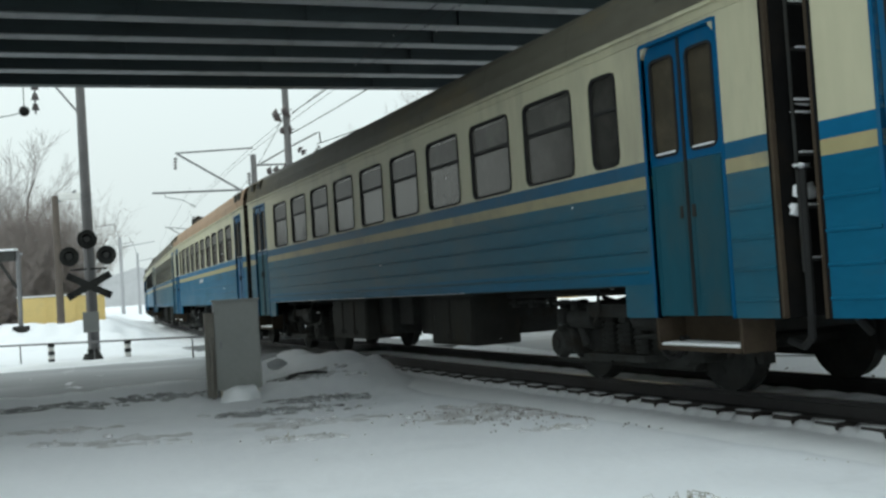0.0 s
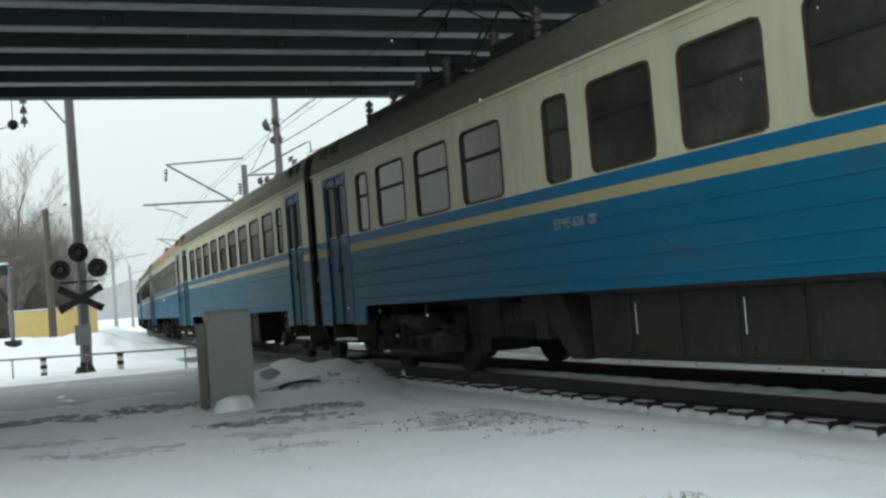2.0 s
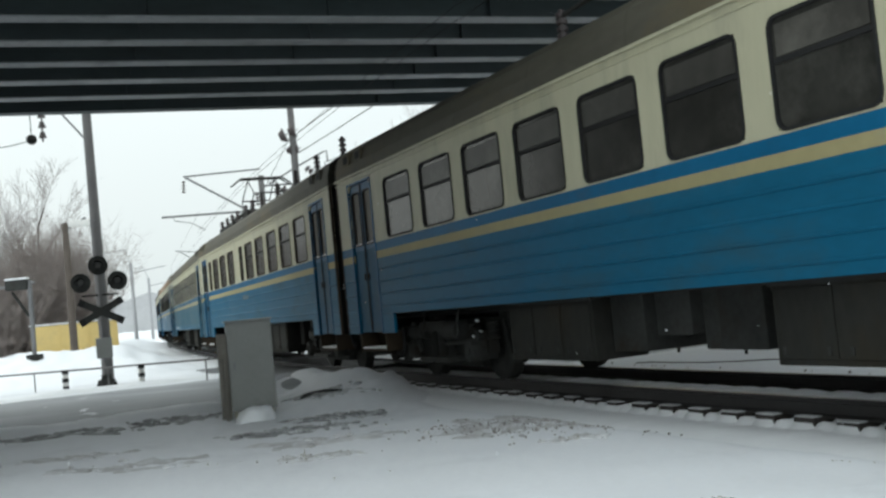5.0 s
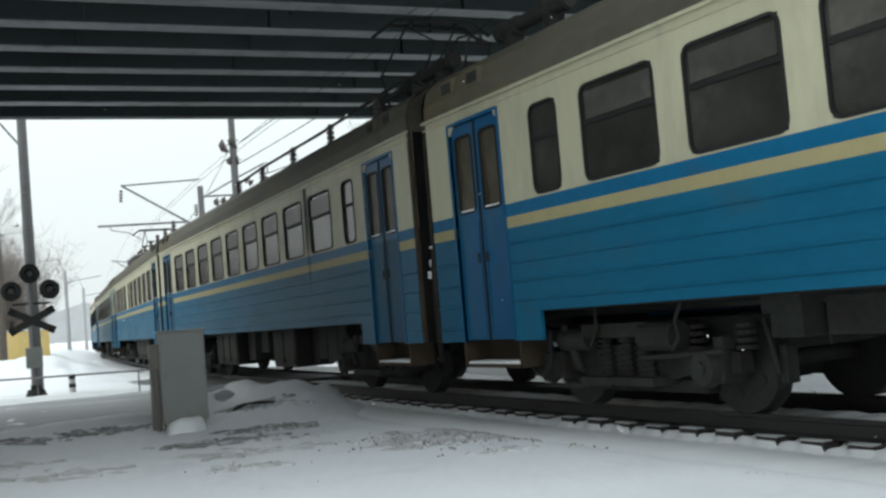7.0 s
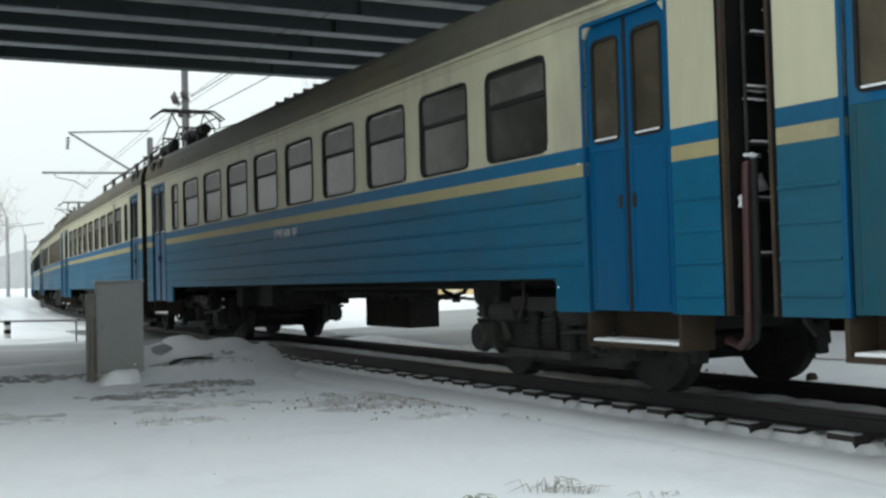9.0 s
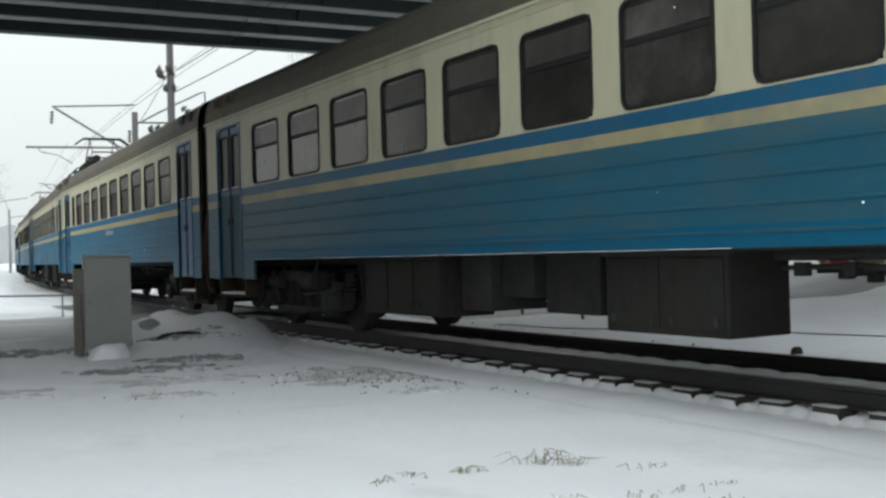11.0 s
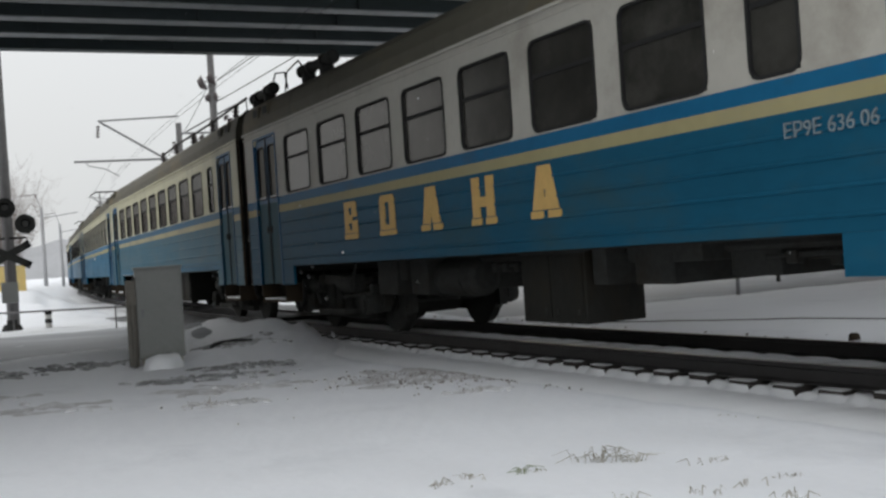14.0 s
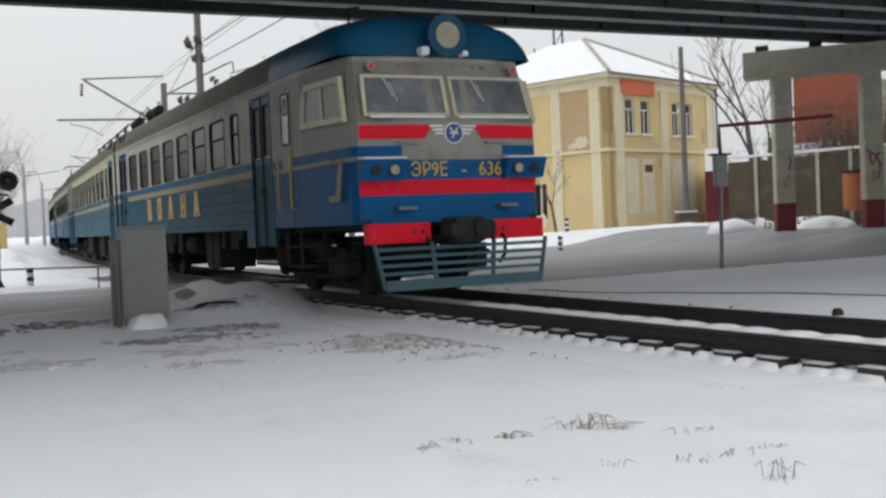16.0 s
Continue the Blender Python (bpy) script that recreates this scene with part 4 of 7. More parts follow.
def gangway(car, x, way):
    """Carriage end: rust-edged end wall, bellows, coupler and hoses."""
    bm = bmesh.new()
    pts = [(y, z) for y, z in ROOF] + [(-1.74, Z_END), (1.74, Z_END)]
    prism(bm, pts, "x", x - way * 0.06, x)
    # near-black paint puts the darkness of the carriage gap on the end wall
    part("end_wall", bm, "soot", car)
    for side in (1, -1):
        part("corner_strip", one_box(min(x - way * 0.024, x + way * 0.008), max(x - way * 0.024, x + way * 0.008), min(side * 1.70, side * 1.748), max(side * 1.70, side * 1.748), Z_END, 3.71), "rust", car)
    bm = bmesh.new()
    for i in range(4):
        k = x + way * (0.006 + 0.035 * i)
        prism(bm, [(y, 2.25 + z) for y, z in rounded(1.36 - 0.1 * (i % 2), 2.5 - 0.1 * (i % 2), 0.3)], "x", min(k, k + way * 0.035), max(k, k + way * 0.035))
    part("bellows", bm, "rubber", car, "black rubber gangway bellows")
    bm = one_box(min(x, x + way * 0.148), max(x, x + way * 0.148), -0.18, 0.18, 0.86, 1.12, bevel=0.03)
    rod(bm, (x - way * 0.4, 0, 1.0), (x, 0, 1.0), 0.12)
    part("coupler", bm, "black", car)
    bm = bmesh.new()
    if way > 0:
        pts = [(x + 0.02, 1.30, 2.0), (x + 0.07, 1.36, 1.85), (x + 0.09, 1.34, 1.2), (x + 0.11, 1.26, 0.78), (x + 0.14, 1.10, 0.66)]
    else:
        pts = [(x - 0.05, 1.45, 2.06), (x - 0.13, 1.56, 2.04), (x - 0.17, 1.60, 1.85), (x - 0.18, 1.61, 1.3), (x - 0.16, 1.60, 0.85), (x - 0.08, 1.54, 0.64), (x + 0.10, 1.46, 0.56), (x + 0.32, 1.42, 0.60)]
    pipe(bm, pts, 0.036, 8)
    part("jumper_hose", bm, "rubber", car, "hanging black jumper hose")
    bm = bmesh.new()
    for y in (1.5,):
        pipe(bm, [(x - way * 1.78, y, 0.62), (x - way * 1.80, y, 0.50), (x - way * 1.88, y, 0.42), (x - way * 2.02, y, 0.40), (x - way * 2.14, y, 0.48), (x - way * 2.19, y, 0.62), (x - way * 2.20, y, 0.9)], 0.032, 8)
    part("air_hose", bm, "rubber", car, "black air hose hanging in a loop")
    bm = bmesh.new()
    for z in (1.3, 1.75, 2.2, 2.65, 3.1, 3.5):      # rungs
        rod(bm, (x + way * 0.06, 1.1, z), (x + way * 0.06, 1.55, z), 0.014)
    for y in (1.1, 1.55):
        rod(bm, (x + way * 0.06, y, 1.2), (x + way * 0.06, y, 3.6), 0.016)
    ladder = part("end_ladder", bm, "black", car)
    for i, z in enumerate((1.3, 1.75, 2.2, 2.65, 3.1, 3.5)):
        a, b = 1.12 + 0.05 * (i % 3), 1.54 - 0.04 * ((i * 2) % 3)
        part("rung_snow", one_box(min(x + way * 0.035, x + way * 0.085), max(x + way * 0.035, x + way * 0.085), a, b, z + 0.012, z + 0.03, bevel=0.008), "clean_snow", ladder)
    for y0, y1, z0, z1, o in ((1.15, 1.55, 2.62, 2.67, 0.06), (1.2, 1.6, 2.55, 2.585, 0.08), (1.3, 1.62, 1.80, 1.98, 0.07), (1.45, 1.66, 1.66, 1.80, 0.05), (1.42, 1.62, 2.07, 2.13, 0.16)):
        bm = bmesh.new()
        bmesh.ops.create_icosphere(bm, subdivisions=2, radius=1)
        for v in bm.verts:
            k = 0.75 + 0.7 * noise.noise(v.co * 2.1 + Vector((z0 * 9, x, 0)))
            v.co = Vector((x + way * o * 0.5 * (1 + v.co.x * k), (y0 + y1) / 2 + (y1 - y0) / 2 * v.co.y * k, (z0 + z1) / 2 + (z1 - z0) / 2 * v.co.z * k))
        part("end_snow", bm, "clean_snow", car, "snow caught on the carriage end", smooth=True)


def trailer(label, narrow_at_rear, motor=False, raised=None, hazy=False, shift=0.0, washed=False):
    car = thing("railway_carriage", label, "railway carriage", "carriages of the train")
    k = -1 if narrow_at_rear else 1
    wins = [(k * ((6.03 if narrow_at_rear else 5.82) - 1.58 * i) + shift, 1.14) for i in range(9)] + [(k * (7.28 if narrow_at_rear else 7.10), 0.50)]
    car_body(car, wins, (8.62, -8.62), 9.87, -9.87, motor, hazy=hazy, washed=washed)
    gangway(car, 9.87, 1)
    gangway(car, -9.87, -1)
    if motor:
        underfloor(car, [(-0.10, 1.65, -0.95, -0.35, 0.34)], tanks=[(-4.4, -2.9, -0.2, 0.98, 0.20), (1.9, 3.1, 0.2, 0.93, 0.17)], mass=[(2.2, 4.8, 0.74), (-5.4, -4.5, 0.70)], pipes=[(-3.0, -0.1)])
    else:
        underfloor(car, [(-3.1, -1.5, 0.75, 1.5, 0.38), (1.6, 3.72, 0.75, 1.5, 0.38)], tanks=[(-5.6, -4.6, -0.3, 1.02, 0.12)], mass=[(-1.45, 1.55, 0.42), (3.8, 5.2, 0.45)], pipes=[(-5.2, -3.2)])
    for side in (1, -1):
        for x in (9.15, 8.5, -9.15, -8.5):
            vent(car, x, side)
    if raised is not None:
        roof_drum(car, 8.4, 0.85, 1)
        bm = bmesh.new()
        for y in (0.45, -0.45):
            rod(bm, (-7.5, y, 4.78), (5.4, y, 4.78), 0.018, seg=6)
        part("roof_cable", bm, "wire", car)
        for x in (-7.5, -5.0, -2.5, 0.0, 2.5, 5.0):
            insulator(car, x, 0.45)
        bm = bmesh.new()
        prism(bm, [(y, z) for y, z in ((0.7, 4.35), (0.6, 4.7), (-0.6, 4.7), (-0.7, 4.35))], "x", 1.2, 3.8)
        for z in range(5):
            box(bm, 1.3 + 0.5 * z, 1.34 + 0.5 * z, -0.72, 0.72, 4.4, 4.73)
        part("roof_box", bm, "roof", car)
    else:
        for x in (-4, -1, 2, 5):
            bm = bmesh.new()
            rod(bm, (x, 0.5, 4.38), (x, 0.5, 4.60), 0.12, seg=12)
            rod(bm, (x, 0.5, 4.60), (x, 0.5, 4.65), 0.2, seg=12)
            part("roof_ventilator", bm, "roof", car)
    return car


def text_mesh(body, size, depth, name, mat, parent, at, label=""):
    """Lettering in the built-in font, as a mesh; it lies in its own xy plane."""
    cu = bpy.data.curves.new(name, "FONT")
    cu.body, cu.size, cu.extrude, cu.align_x, cu.align_y = body, size, depth, "CENTER", "CENTER"
    cu.materials.append(M[mat])
    ob = new(name, cu)
    ob.parent = parent
    ob.matrix_basis = at
    if label:
        tagged(ob, label)
    return ob


M["door_blue"] = material("door_blue_paint", (0.006, 0.082, 0.19), 0.42, vary=0.14, scale=0.9, fine=9, bump=0.05, dirt=(0.04, 0.10, 0.14), dirt_amount=0.4, dirt_scale=0.9, stretch=(1, 1, 0.4), spec=0.14)


# lower door panels, duller and darker than the upper leaf
M["door_mid"] = material("lower_door_blue_paint", (0.010, 0.078, 0.150), 0.5, vary=0.16, scale=0.9, fine=9, bump=0.05, dirt=(0.035, 0.075, 0.095), dirt_amount=0.5, dirt_scale=1.2, stretch=(1, 1, 0.4), spec=0.06)
M["door_dull"] = material("lower_door_teal_paint", (0.018, 0.078, 0.108), 0.55, vary=0.16, scale=0.9, fine=9, bump=0.05, dirt=(0.045, 0.075, 0.080), dirt_amount=0.5, dirt_scale=1.2, stretch=(1, 1, 0.4), spec=0.06)
M["number_white"] = material("number_paint", (0.50, 0.52, 0.52), 0.5, vary=0.15, scale=6, fine=30, bump=0.02)


def lean(z):
    """Setback of the cab's front with height: upright below, leaning back over the windscreen."""
    return 0.0 if z < 2.66 else (z - 2.66) * 0.32


CAB_X, CAB_HALF = -9.62, 1.57


def cab_ring(x_front, z):
    """Outline of the cab from above at height z: straight sides drawn in towards a slightly bowed front."""
    f = x_front + lean(z)
    half = CAB_HALF - 0.10 * max(0.0, z - 2.66)
    side = [(-6.15, HALF_W), (-7.7, HALF_W - 0.005), (f + 0.18, half + 0.02), (f + 0.05, half - 0.05)]
    front = [(f - 0.05, half * 0.6), (f - 0.09, half * 0.2)]
    right = side + front
    return right + [(x, -y) for x, y in reversed(right)]


def cab_panel(name, car, z0, z1, mat, x_front=CAB_X, label=""):
    """One band of the cab's skin, all round."""
    bm = bmesh.new()
    a = [bm.verts.new((x, y, z0)) for x, y in cab_ring(x_front, z0)]
    b = [bm.verts.new((x, y, z1)) for x, y in cab_ring(x_front, z1)]
    for i in range(len(a) - 1):
        bm.faces.new((a[i], a[i + 1], b[i + 1], b[i]))
    bm.faces.new(a)
    bm.faces.new(b)
    return part(name, bm, mat, car, label)


def front_box(car, name, y0, y1, z0, z1, depth, mat, label="", bevel=0.0, slope=0.0):
    """A plate on the cab's front."""
    f = CAB_X - 0.085
    return part(name, one_box(f - depth, f + 0.09, y0, y1, z0, z1, bevel=bevel), mat, car, label)


def windscreen(car, y0, y1):
    """A leaning pane in a cream frame."""
    z0, z1 = 2.76, 3.40

    def at(y, z, out):
        half = CAB_HALF
        bow = -0.05 - 0.04 * (1 - min(1.0, abs(y) / (half * 0.6)))
        return (CAB_X + lean(z) + bow - out, y, z)
    bm = bmesh.new()
    outer = [(y0, z0), (y1, z0), (y1 * 0.97, z1), (y0 * 0.97, z1)]
    cy, cz = (y0 + y1) / 2, (z0 + z1) / 2
    inner = [(cy + (y - cy) * 0.92, cz + (z - cz) * 0.85) for y, z in outer]
    lo = [bm.verts.new(at(y, z, -0.02)) for y, z in outer]
    hi = [bm.verts.new(at(y, z, 0.035)) for y, z in outer]
    hi2 = [bm.verts.new(at(y, z, 0.035)) for y, z in inner]
    lo2 = [bm.verts.new(at(y, z, 0.004)) for y, z in inner]
    for i in range(4):
        j = (i + 1) % 4
        for p, q in ((lo, hi), (hi, hi2), (hi2, lo2)):
            bm.faces.new((p[i], p[j], q[j], q[i]))
    fr = part("windscreen_frame", bm, "cream_frame", car, "chipped cream windscreen frame")
    bm = bmesh.new()
    bm.faces.new([bm.verts.new(at(y, z, 0.008)) for y, z in inner])
    bm.faces.new([bm.verts.new(at(y, z, 0.001)) for y, z in reversed(inner)])
    part("windscreen", bm, "cab_glass", fr)
    bm = bmesh.new()
    rod(bm, at(cy + 0.3, z1 - 0.05, 0.05), at(cy + 0.18, z1 - 0.34, 0.04), 0.010, seg=6)
    rod(bm, at(cy + 0.21, z1 - 0.12, 0.045), at(cy + 0.12, z1 - 0.40, 0.03), 0.008, seg=6)
    part("wiper", bm, "white", fr)
    part("sill_snow", one_box(CAB_X - 0.12, CAB_X - 0.05, min(y0, y1) + 0.08, max(y0, y1) - 0.08, z0 - 0.03, z0 + 0.004, bevel=0.01), "clean_snow", fr)


def cab_side_window(car, side):
    y = side * 1.735
    out = [(-7.72, 2.74), (-9.42, 2.70), (-9.20, 3.40), (-7.72, 3.44)]
    cx, cz = -8.55, 3.07
    inn = [(cx + (x - cx) * 0.86, cz + (z - cz) * 0.74) for x, z in out]

    def at(x, z, o):
        return (x, side * (HALF_W - 0.005 - 0.09 * max(0, (-7.7 - x)) / 1.8 - 0.06 * max(0.0, z - 2.66) + o), z)
    bm = bmesh.new()
    loops = [[bm.verts.new(at(x, z, o)) for x, z in pts] for pts, o in ((out, -0.04), (out, 0.03), (inn, 0.03), (inn, -0.01))]
    for p, q in zip(loops, loops[1:]):
        for i in range(4):
            bm.faces.new((p[i], p[(i + 1) % 4], q[(i + 1) % 4], q[i]))
    fr = part("cab_window", bm, "cream_frame", car, "cream-framed sliding cab window")
    for a, b in ((0, 0.5), (0.53, 1)):
        def on(f, g):
            lo = Vector(inn[0]).lerp(Vector(inn[1]), f)
            hi = Vector(inn[3]).lerp(Vector(inn[2]), f)
            return lo.lerp(hi, g)
        bm = bmesh.new()
        bm.faces.new([bm.verts.new(at(*on(f, g), 0.004)) for f, g in ((a, 0), (b, 0), (b, 1), (a, 1))])
        part("pane", bm, "window", fr)
    bm = bmesh.new()
    p, q = Vector(inn[0]).lerp(Vector(inn[1]), 0.515), Vector(inn[3]).lerp(Vector(inn[2]), 0.515)
    rod(bm, at(*p, 0.01), at(*q, 0.01), 0.028, seg=6)
    part("window_bar", bm, "cream_frame", fr)


def block_letter(ch):
    """Heavy slab-footed capital, 0.56 wide and 0.57 high, standing on the origin."""
    bm = bmesh.new()
    feet = [[(-0.29, 0), (-0.05, 0), (-0.05, 0.08), (-0.29, 0.08)], [(0.05, 0), (0.29, 0), (0.29, 0.08), (0.05, 0.08)]]
    shapes = {
        "В": [[(-0.24, 0), (0.24, 0), (0.26, 0.08), (-0.24, 0.08)], [(-0.22, 0.09), (-0.06, 0.09), (-0.06, 0.57), (-0.22, 0.57)], [(0.06, 0.09), (0.25, 0.09), (0.25, 0.28), (0.06, 0.28)], [(0.06, 0.33), (0.23, 0.33), (0.23, 0.52), (0.18, 0.57), (0.06, 0.57)],
              [(-0.06, 0.09), (0.06, 0.09), (0.06, 0.14), (-0.06, 0.14)], [(-0.06, 0.24), (0.06, 0.24), (0.06, 0.37), (-0.06, 0.37)], [(-0.06, 0.48), (0.06, 0.48), (0.06, 0.57), (-0.06, 0.57)]],
        "О": [[(-0.27, 0), (0.27, 0), (0.27, 0.07), (-0.27, 0.07)], [(-0.24, 0.08), (-0.07, 0.08), (-0.07, 0.57), (-0.18, 0.57), (-0.24, 0.51)], [(0.07, 0.08), (0.24, 0.08), (0.24, 0.51), (0.18, 0.57), (0.07, 0.57)],
              [(-0.07, 0.08), (0.07, 0.08), (0.07, 0.15), (-0.07, 0.15)], [(-0.07, 0.47), (0.07, 0.47), (0.07, 0.57), (-0.07, 0.57)]],
        "Л": feet + [[(-0.24, 0.09), (-0.04, 0.09), (0.0, 0.24), (0.0, 0.57), (-0.13, 0.57)], [(0.24, 0.09), (0.04, 0.09), (0.0, 0.24), (0.0, 0.57), (0.13, 0.57)]],
        "Н": feet + [[(-0.25, 0.09), (-0.08, 0.09), (-0.08, 0.57), (-0.25, 0.57)], [(0.25, 0.09), (0.08, 0.09), (0.08, 0.57), (0.25, 0.57)], [(-0.08, 0.21), (0.08, 0.21), (0.08, 0.33), (-0.08, 0.33)]],
        "А": feet + [[(-0.25, 0.09), (-0.02, 0.09), (-0.02, 0.57), (-0.12, 0.57)], [(0.25, 0.09), (0.02, 0.09), (0.02, 0.57), (0.12, 0.57)], [(-0.02, 0.09), (0.02, 0.09), (0.02, 0.23), (-0.02, 0.23)], [(-0.02, 0.31), (0.02, 0.31), (0.02, 0.57), (-0.02, 0.57)]],
    }
    for outline in shapes[ch]:
        prism(bm, outline, "z", -0.006, 0.0125)
    return bm


def cab_car():
    """The last carriage, with the driver's cab at its rear."""
    car = thing("driving_carriage", "blue and grey driving carriage with a red-banded cab end", "railway carriage", "carriages of the train")
    wins = [(-2.45 + 1.575 * i, 1.14) for i in range(7)] + [(-3.8, 0.52)]
    car_body(car, wins, (8.66, -5.49), 9.87, -6.15, True, upper="cream_dull")
    gangway(car, 9.87, 1)
    underfloor(car, [(-0.35, 0.95, 0.40, 1.22, 0.30)], tanks=[(2.4, 3.7, 0.9, 0.84, 0.26)], mass=[(3.4, 5.0, 0.62), (-2.9, -0.5, 0.74)], pipes=[(-5.4, -2.8), (0.9, 2.0)])
    for side in (1, -1):
        for x in (9.0, 8.45):
            vent(car, x, side)
    roof_drum(car, 8.0, 0.85, 1)
    for x in (-4.0, 1.0, 3.5):
        insulator(car, x, 0.45)
    # skin of the cab in bands, from below upwards
    cab_panel("cab_band", car, 1.16, 1.58, "cab_blue", label="blue lower cab skin")
    cab_panel("cab_band", car, 1.58, 2.10, "cab_blue")
    cab_panel("cab_band", car, 2.10, 2.17, "grey")
    cab_panel("cab_band", car, 2.17, 2.32, "cab_blue")
    cab_panel("cab_band", car, 2.32, 2.66, "grey", label="grey cab skin")
    cab_panel("cab_band", car, 2.66, 3.62, "grey", label="grey cab skin round the windscreen")
    cab_panel("cab_cornice", car, 3.62, 3.70, "cream_dull", CAB_X - 0.02)
    # domed roof over the cab
    bm = bmesh.new()
    rows = []
    for x, k, dz in ((-6.15, 1.0, 0.0), (-8.2, 0.995, -0.03), (-8.85, 0.98, -0.08), (-9.12, 0.965, -0.15), (-9.25, 0.955, -0.26), (-9.32, 0.945, -0.45), (-9.36, 0.94, -0.95)):
        rows.append([bm.verts.new((x - 0.07 * max(0.0, 1 - (y / 1.5) ** 2), y * k, max(3.70, z + dz))) for y, z in ROOF])
    for p, q in zip(rows, rows[1:]):
        for i in range(len(ROOF) - 1):
            bm.faces.new((p[i], p[i + 1], q[i + 1], q[i]))
    part("cab_roof", bm, "cab_roof", car, "dark blue domed cab roof", smooth=True)
    # red bands and lettering on the front
    for z0, z1, a, b, paint, slant in ((2.42, 2.63, 0.34, 1.50, "red", 0.16), (2.42, 2.63, -1.50, -0.34, "red", 0.16), (1.58, 1.80, -1.52, 1.52, "red", 0.0), (2.17, 2.32, -0.86, 0.86, "grey", 0.0)):
        bm = bmesh.new()
        f = CAB_X
        pts = []
        for i in range(9):
            y = a + (b - a) * i / 8
            t = abs(y) / CAB_HALF
            pts.append((f - 0.094 + (0.04 * max(0, (t - 0.2) / 0.4) if t < 0.6 else 0.04 + 0.10 * ((t - 0.6) / 0.37)), y))
        lo = [bm.verts.new((x - 0.006, y + (math.copysign(slant, y) if abs(y) < 0.35 else 0.0), z0)) for x, y in pts]
        hi = [bm.verts.new((x - 0.006, y, z1)) for x, y in pts]
        for i in range(8):
            bm.faces.new((lo[i], lo[i + 1], hi[i + 1], hi[i]))
        part("painted_band", bm, paint, car, "bright red painted band" if paint == "red" else "")
    face = Matrix.Translation((CAB_X - 0.098, 0, 0)) @ Matrix(((0, 0, -1, 0), (-1, 0, 0, 0), (0, 1, 0, 0), (0, 0, 0, 1)))
    text_mesh("ЭР9Е", 0.30, 0.004, "class_lettering", "yellow", car, face @ Matrix.Translation((-0.43, 1.945, 0)) @ Matrix.Diagonal((0.86, 1.0, 1, 1)), "yellow painted lettering")
    text_mesh("-", 0.30, 0.004, "class_lettering", "yellow", car, face @ Matrix.Translation((0.16, 1.945, 0)))
    text_mesh("636", 0.30, 0.004, "class_lettering", "yellow", car, face @ Matrix.Translation((0.62, 1.945, 0)) @ Matrix.Diagonal((0.92, 1.0, 1, 1)))
    # badge: a disc between wings, as plain shapes
    bm = bmesh.new()
    rod(bm, (CAB_X - 0.12, 0, 2.50), (CAB_X - 0.085, 0, 2.50), 0.165, seg=24)
    badge = part("badge", bm, "white", car, "round white badge with wings")
    bm = bmesh.new()
    rod(bm, (CAB_X - 0.126, 0, 2.50), (CAB_X - 0.10, 0, 2.50), 0.14, seg=24)
    part("badge_disc", bm, "badge_blue", badge)
    bm = bmesh.new()
    box(bm, CAB_X - 0.131, CAB_X - 0.12, -0.07, 0.07, 2.485, 2.515, turn=None)
    rod(bm, (CAB_X - 0.128, 0.07, 2.58), (CAB_X - 0.128, 0.0, 2.50), 0.014, seg=6)
    rod(bm, (CAB_X - 0.128, -0.06, 2.58), (CAB_X - 0.128, 0.04, 2.42), 0.014, seg=6)
    part("badge_mark", bm, "white", badge)
    for k in (1, -1):
        for i in range(3):
            z = 2.61 - 0.055 * i
            front_box(car, "badge_wing", min(k * 0.165, k * (0.40 - 0.05 * i)), max(k * 0.165, k * (0.40 - 0.05 * i)), z - 0.017, z + 0.017, 0.014, "white")
    for y0, y1 in ((0.04, 1.44), (-0.04, -1.44)):
        windscreen(car, y0, y1)
    for y in (1.22, -1.22):
        bm = bmesh.new()
        rod(bm, (CAB_X + 0.12, y, 3.52), (CAB_X + 0.22, y, 3.52), 0.075, seg=16)
        tl = part("tail_lamp", bm, "grey", car)
        bm = bmesh.new()
        rod(bm, (CAB_X + 0.115, y, 3.52), (CAB_X + 0.16, y, 3.52), 0.038, seg=16)
        part("lens", bm, "red", tl, "red lens")
    # remains of old lettering over the windscreens
    for i in range(9):
        if i != 4:
            y = 0.72 - 0.18 * i
            f = CAB_X + lean(3.53) - 0.082 + 0.03 * abs(y)
            part("faded_bar", one_box(f - 0.004, f + 0.05, y - 0.035, y + 0.035, 3.49, 3.58), "rust_stain", car)
    # buffer lamps in boxes
    for k in (1, -1):
        bm = bmesh.new()
        f = CAB_X - 0.07
        a, b = k * 0.86, k * 1.56
        prism(bm, [(f + 0.12, 1.80), (f - 0.06, 1.80), (f - 0.20, 2.11), (f + 0.12, 2.11)], "y", min(a, b), max(a, b))
        lb = part("lamp_box", bm, "cab_blue", car, "blue hooded lamp box")
        part("hood_snow", one_box(f - 0.20, f + 0.0, min(a, b), max(a, b), 2.112, 2.135, bevel=0.008), "clean_snow", lb)
        for y, r, mat in ((k * 1.06, 0.072, "lamp_glass"), (k * 1.35, 0.056, "black")):
            bm = bmesh.new()
            rod(bm, (f - 0.17, y, 1.95), (f - 0.08, y, 1.955), r + 0.02, seg=20)
            lp = part("lamp_ring", bm, "black", lb)
            bm = bmesh.new()
            rod(bm, (f - 0.175, y, 1.95), (f - 0.12, y, 1.95), r, seg=20)
            part("lamp_lens", bm, mat, lp)
        # handrails and steps on the front
        bm = bmesh.new()
        pipe(bm, [(f, k * 0.55, 2.36), (f - 0.07, k * 0.57, 2.36), (f - 0.07, k * 0.95, 2.36), (f, k * 0.97, 2.36)], 0.012)
        part("front_rail", bm, "grey", car)
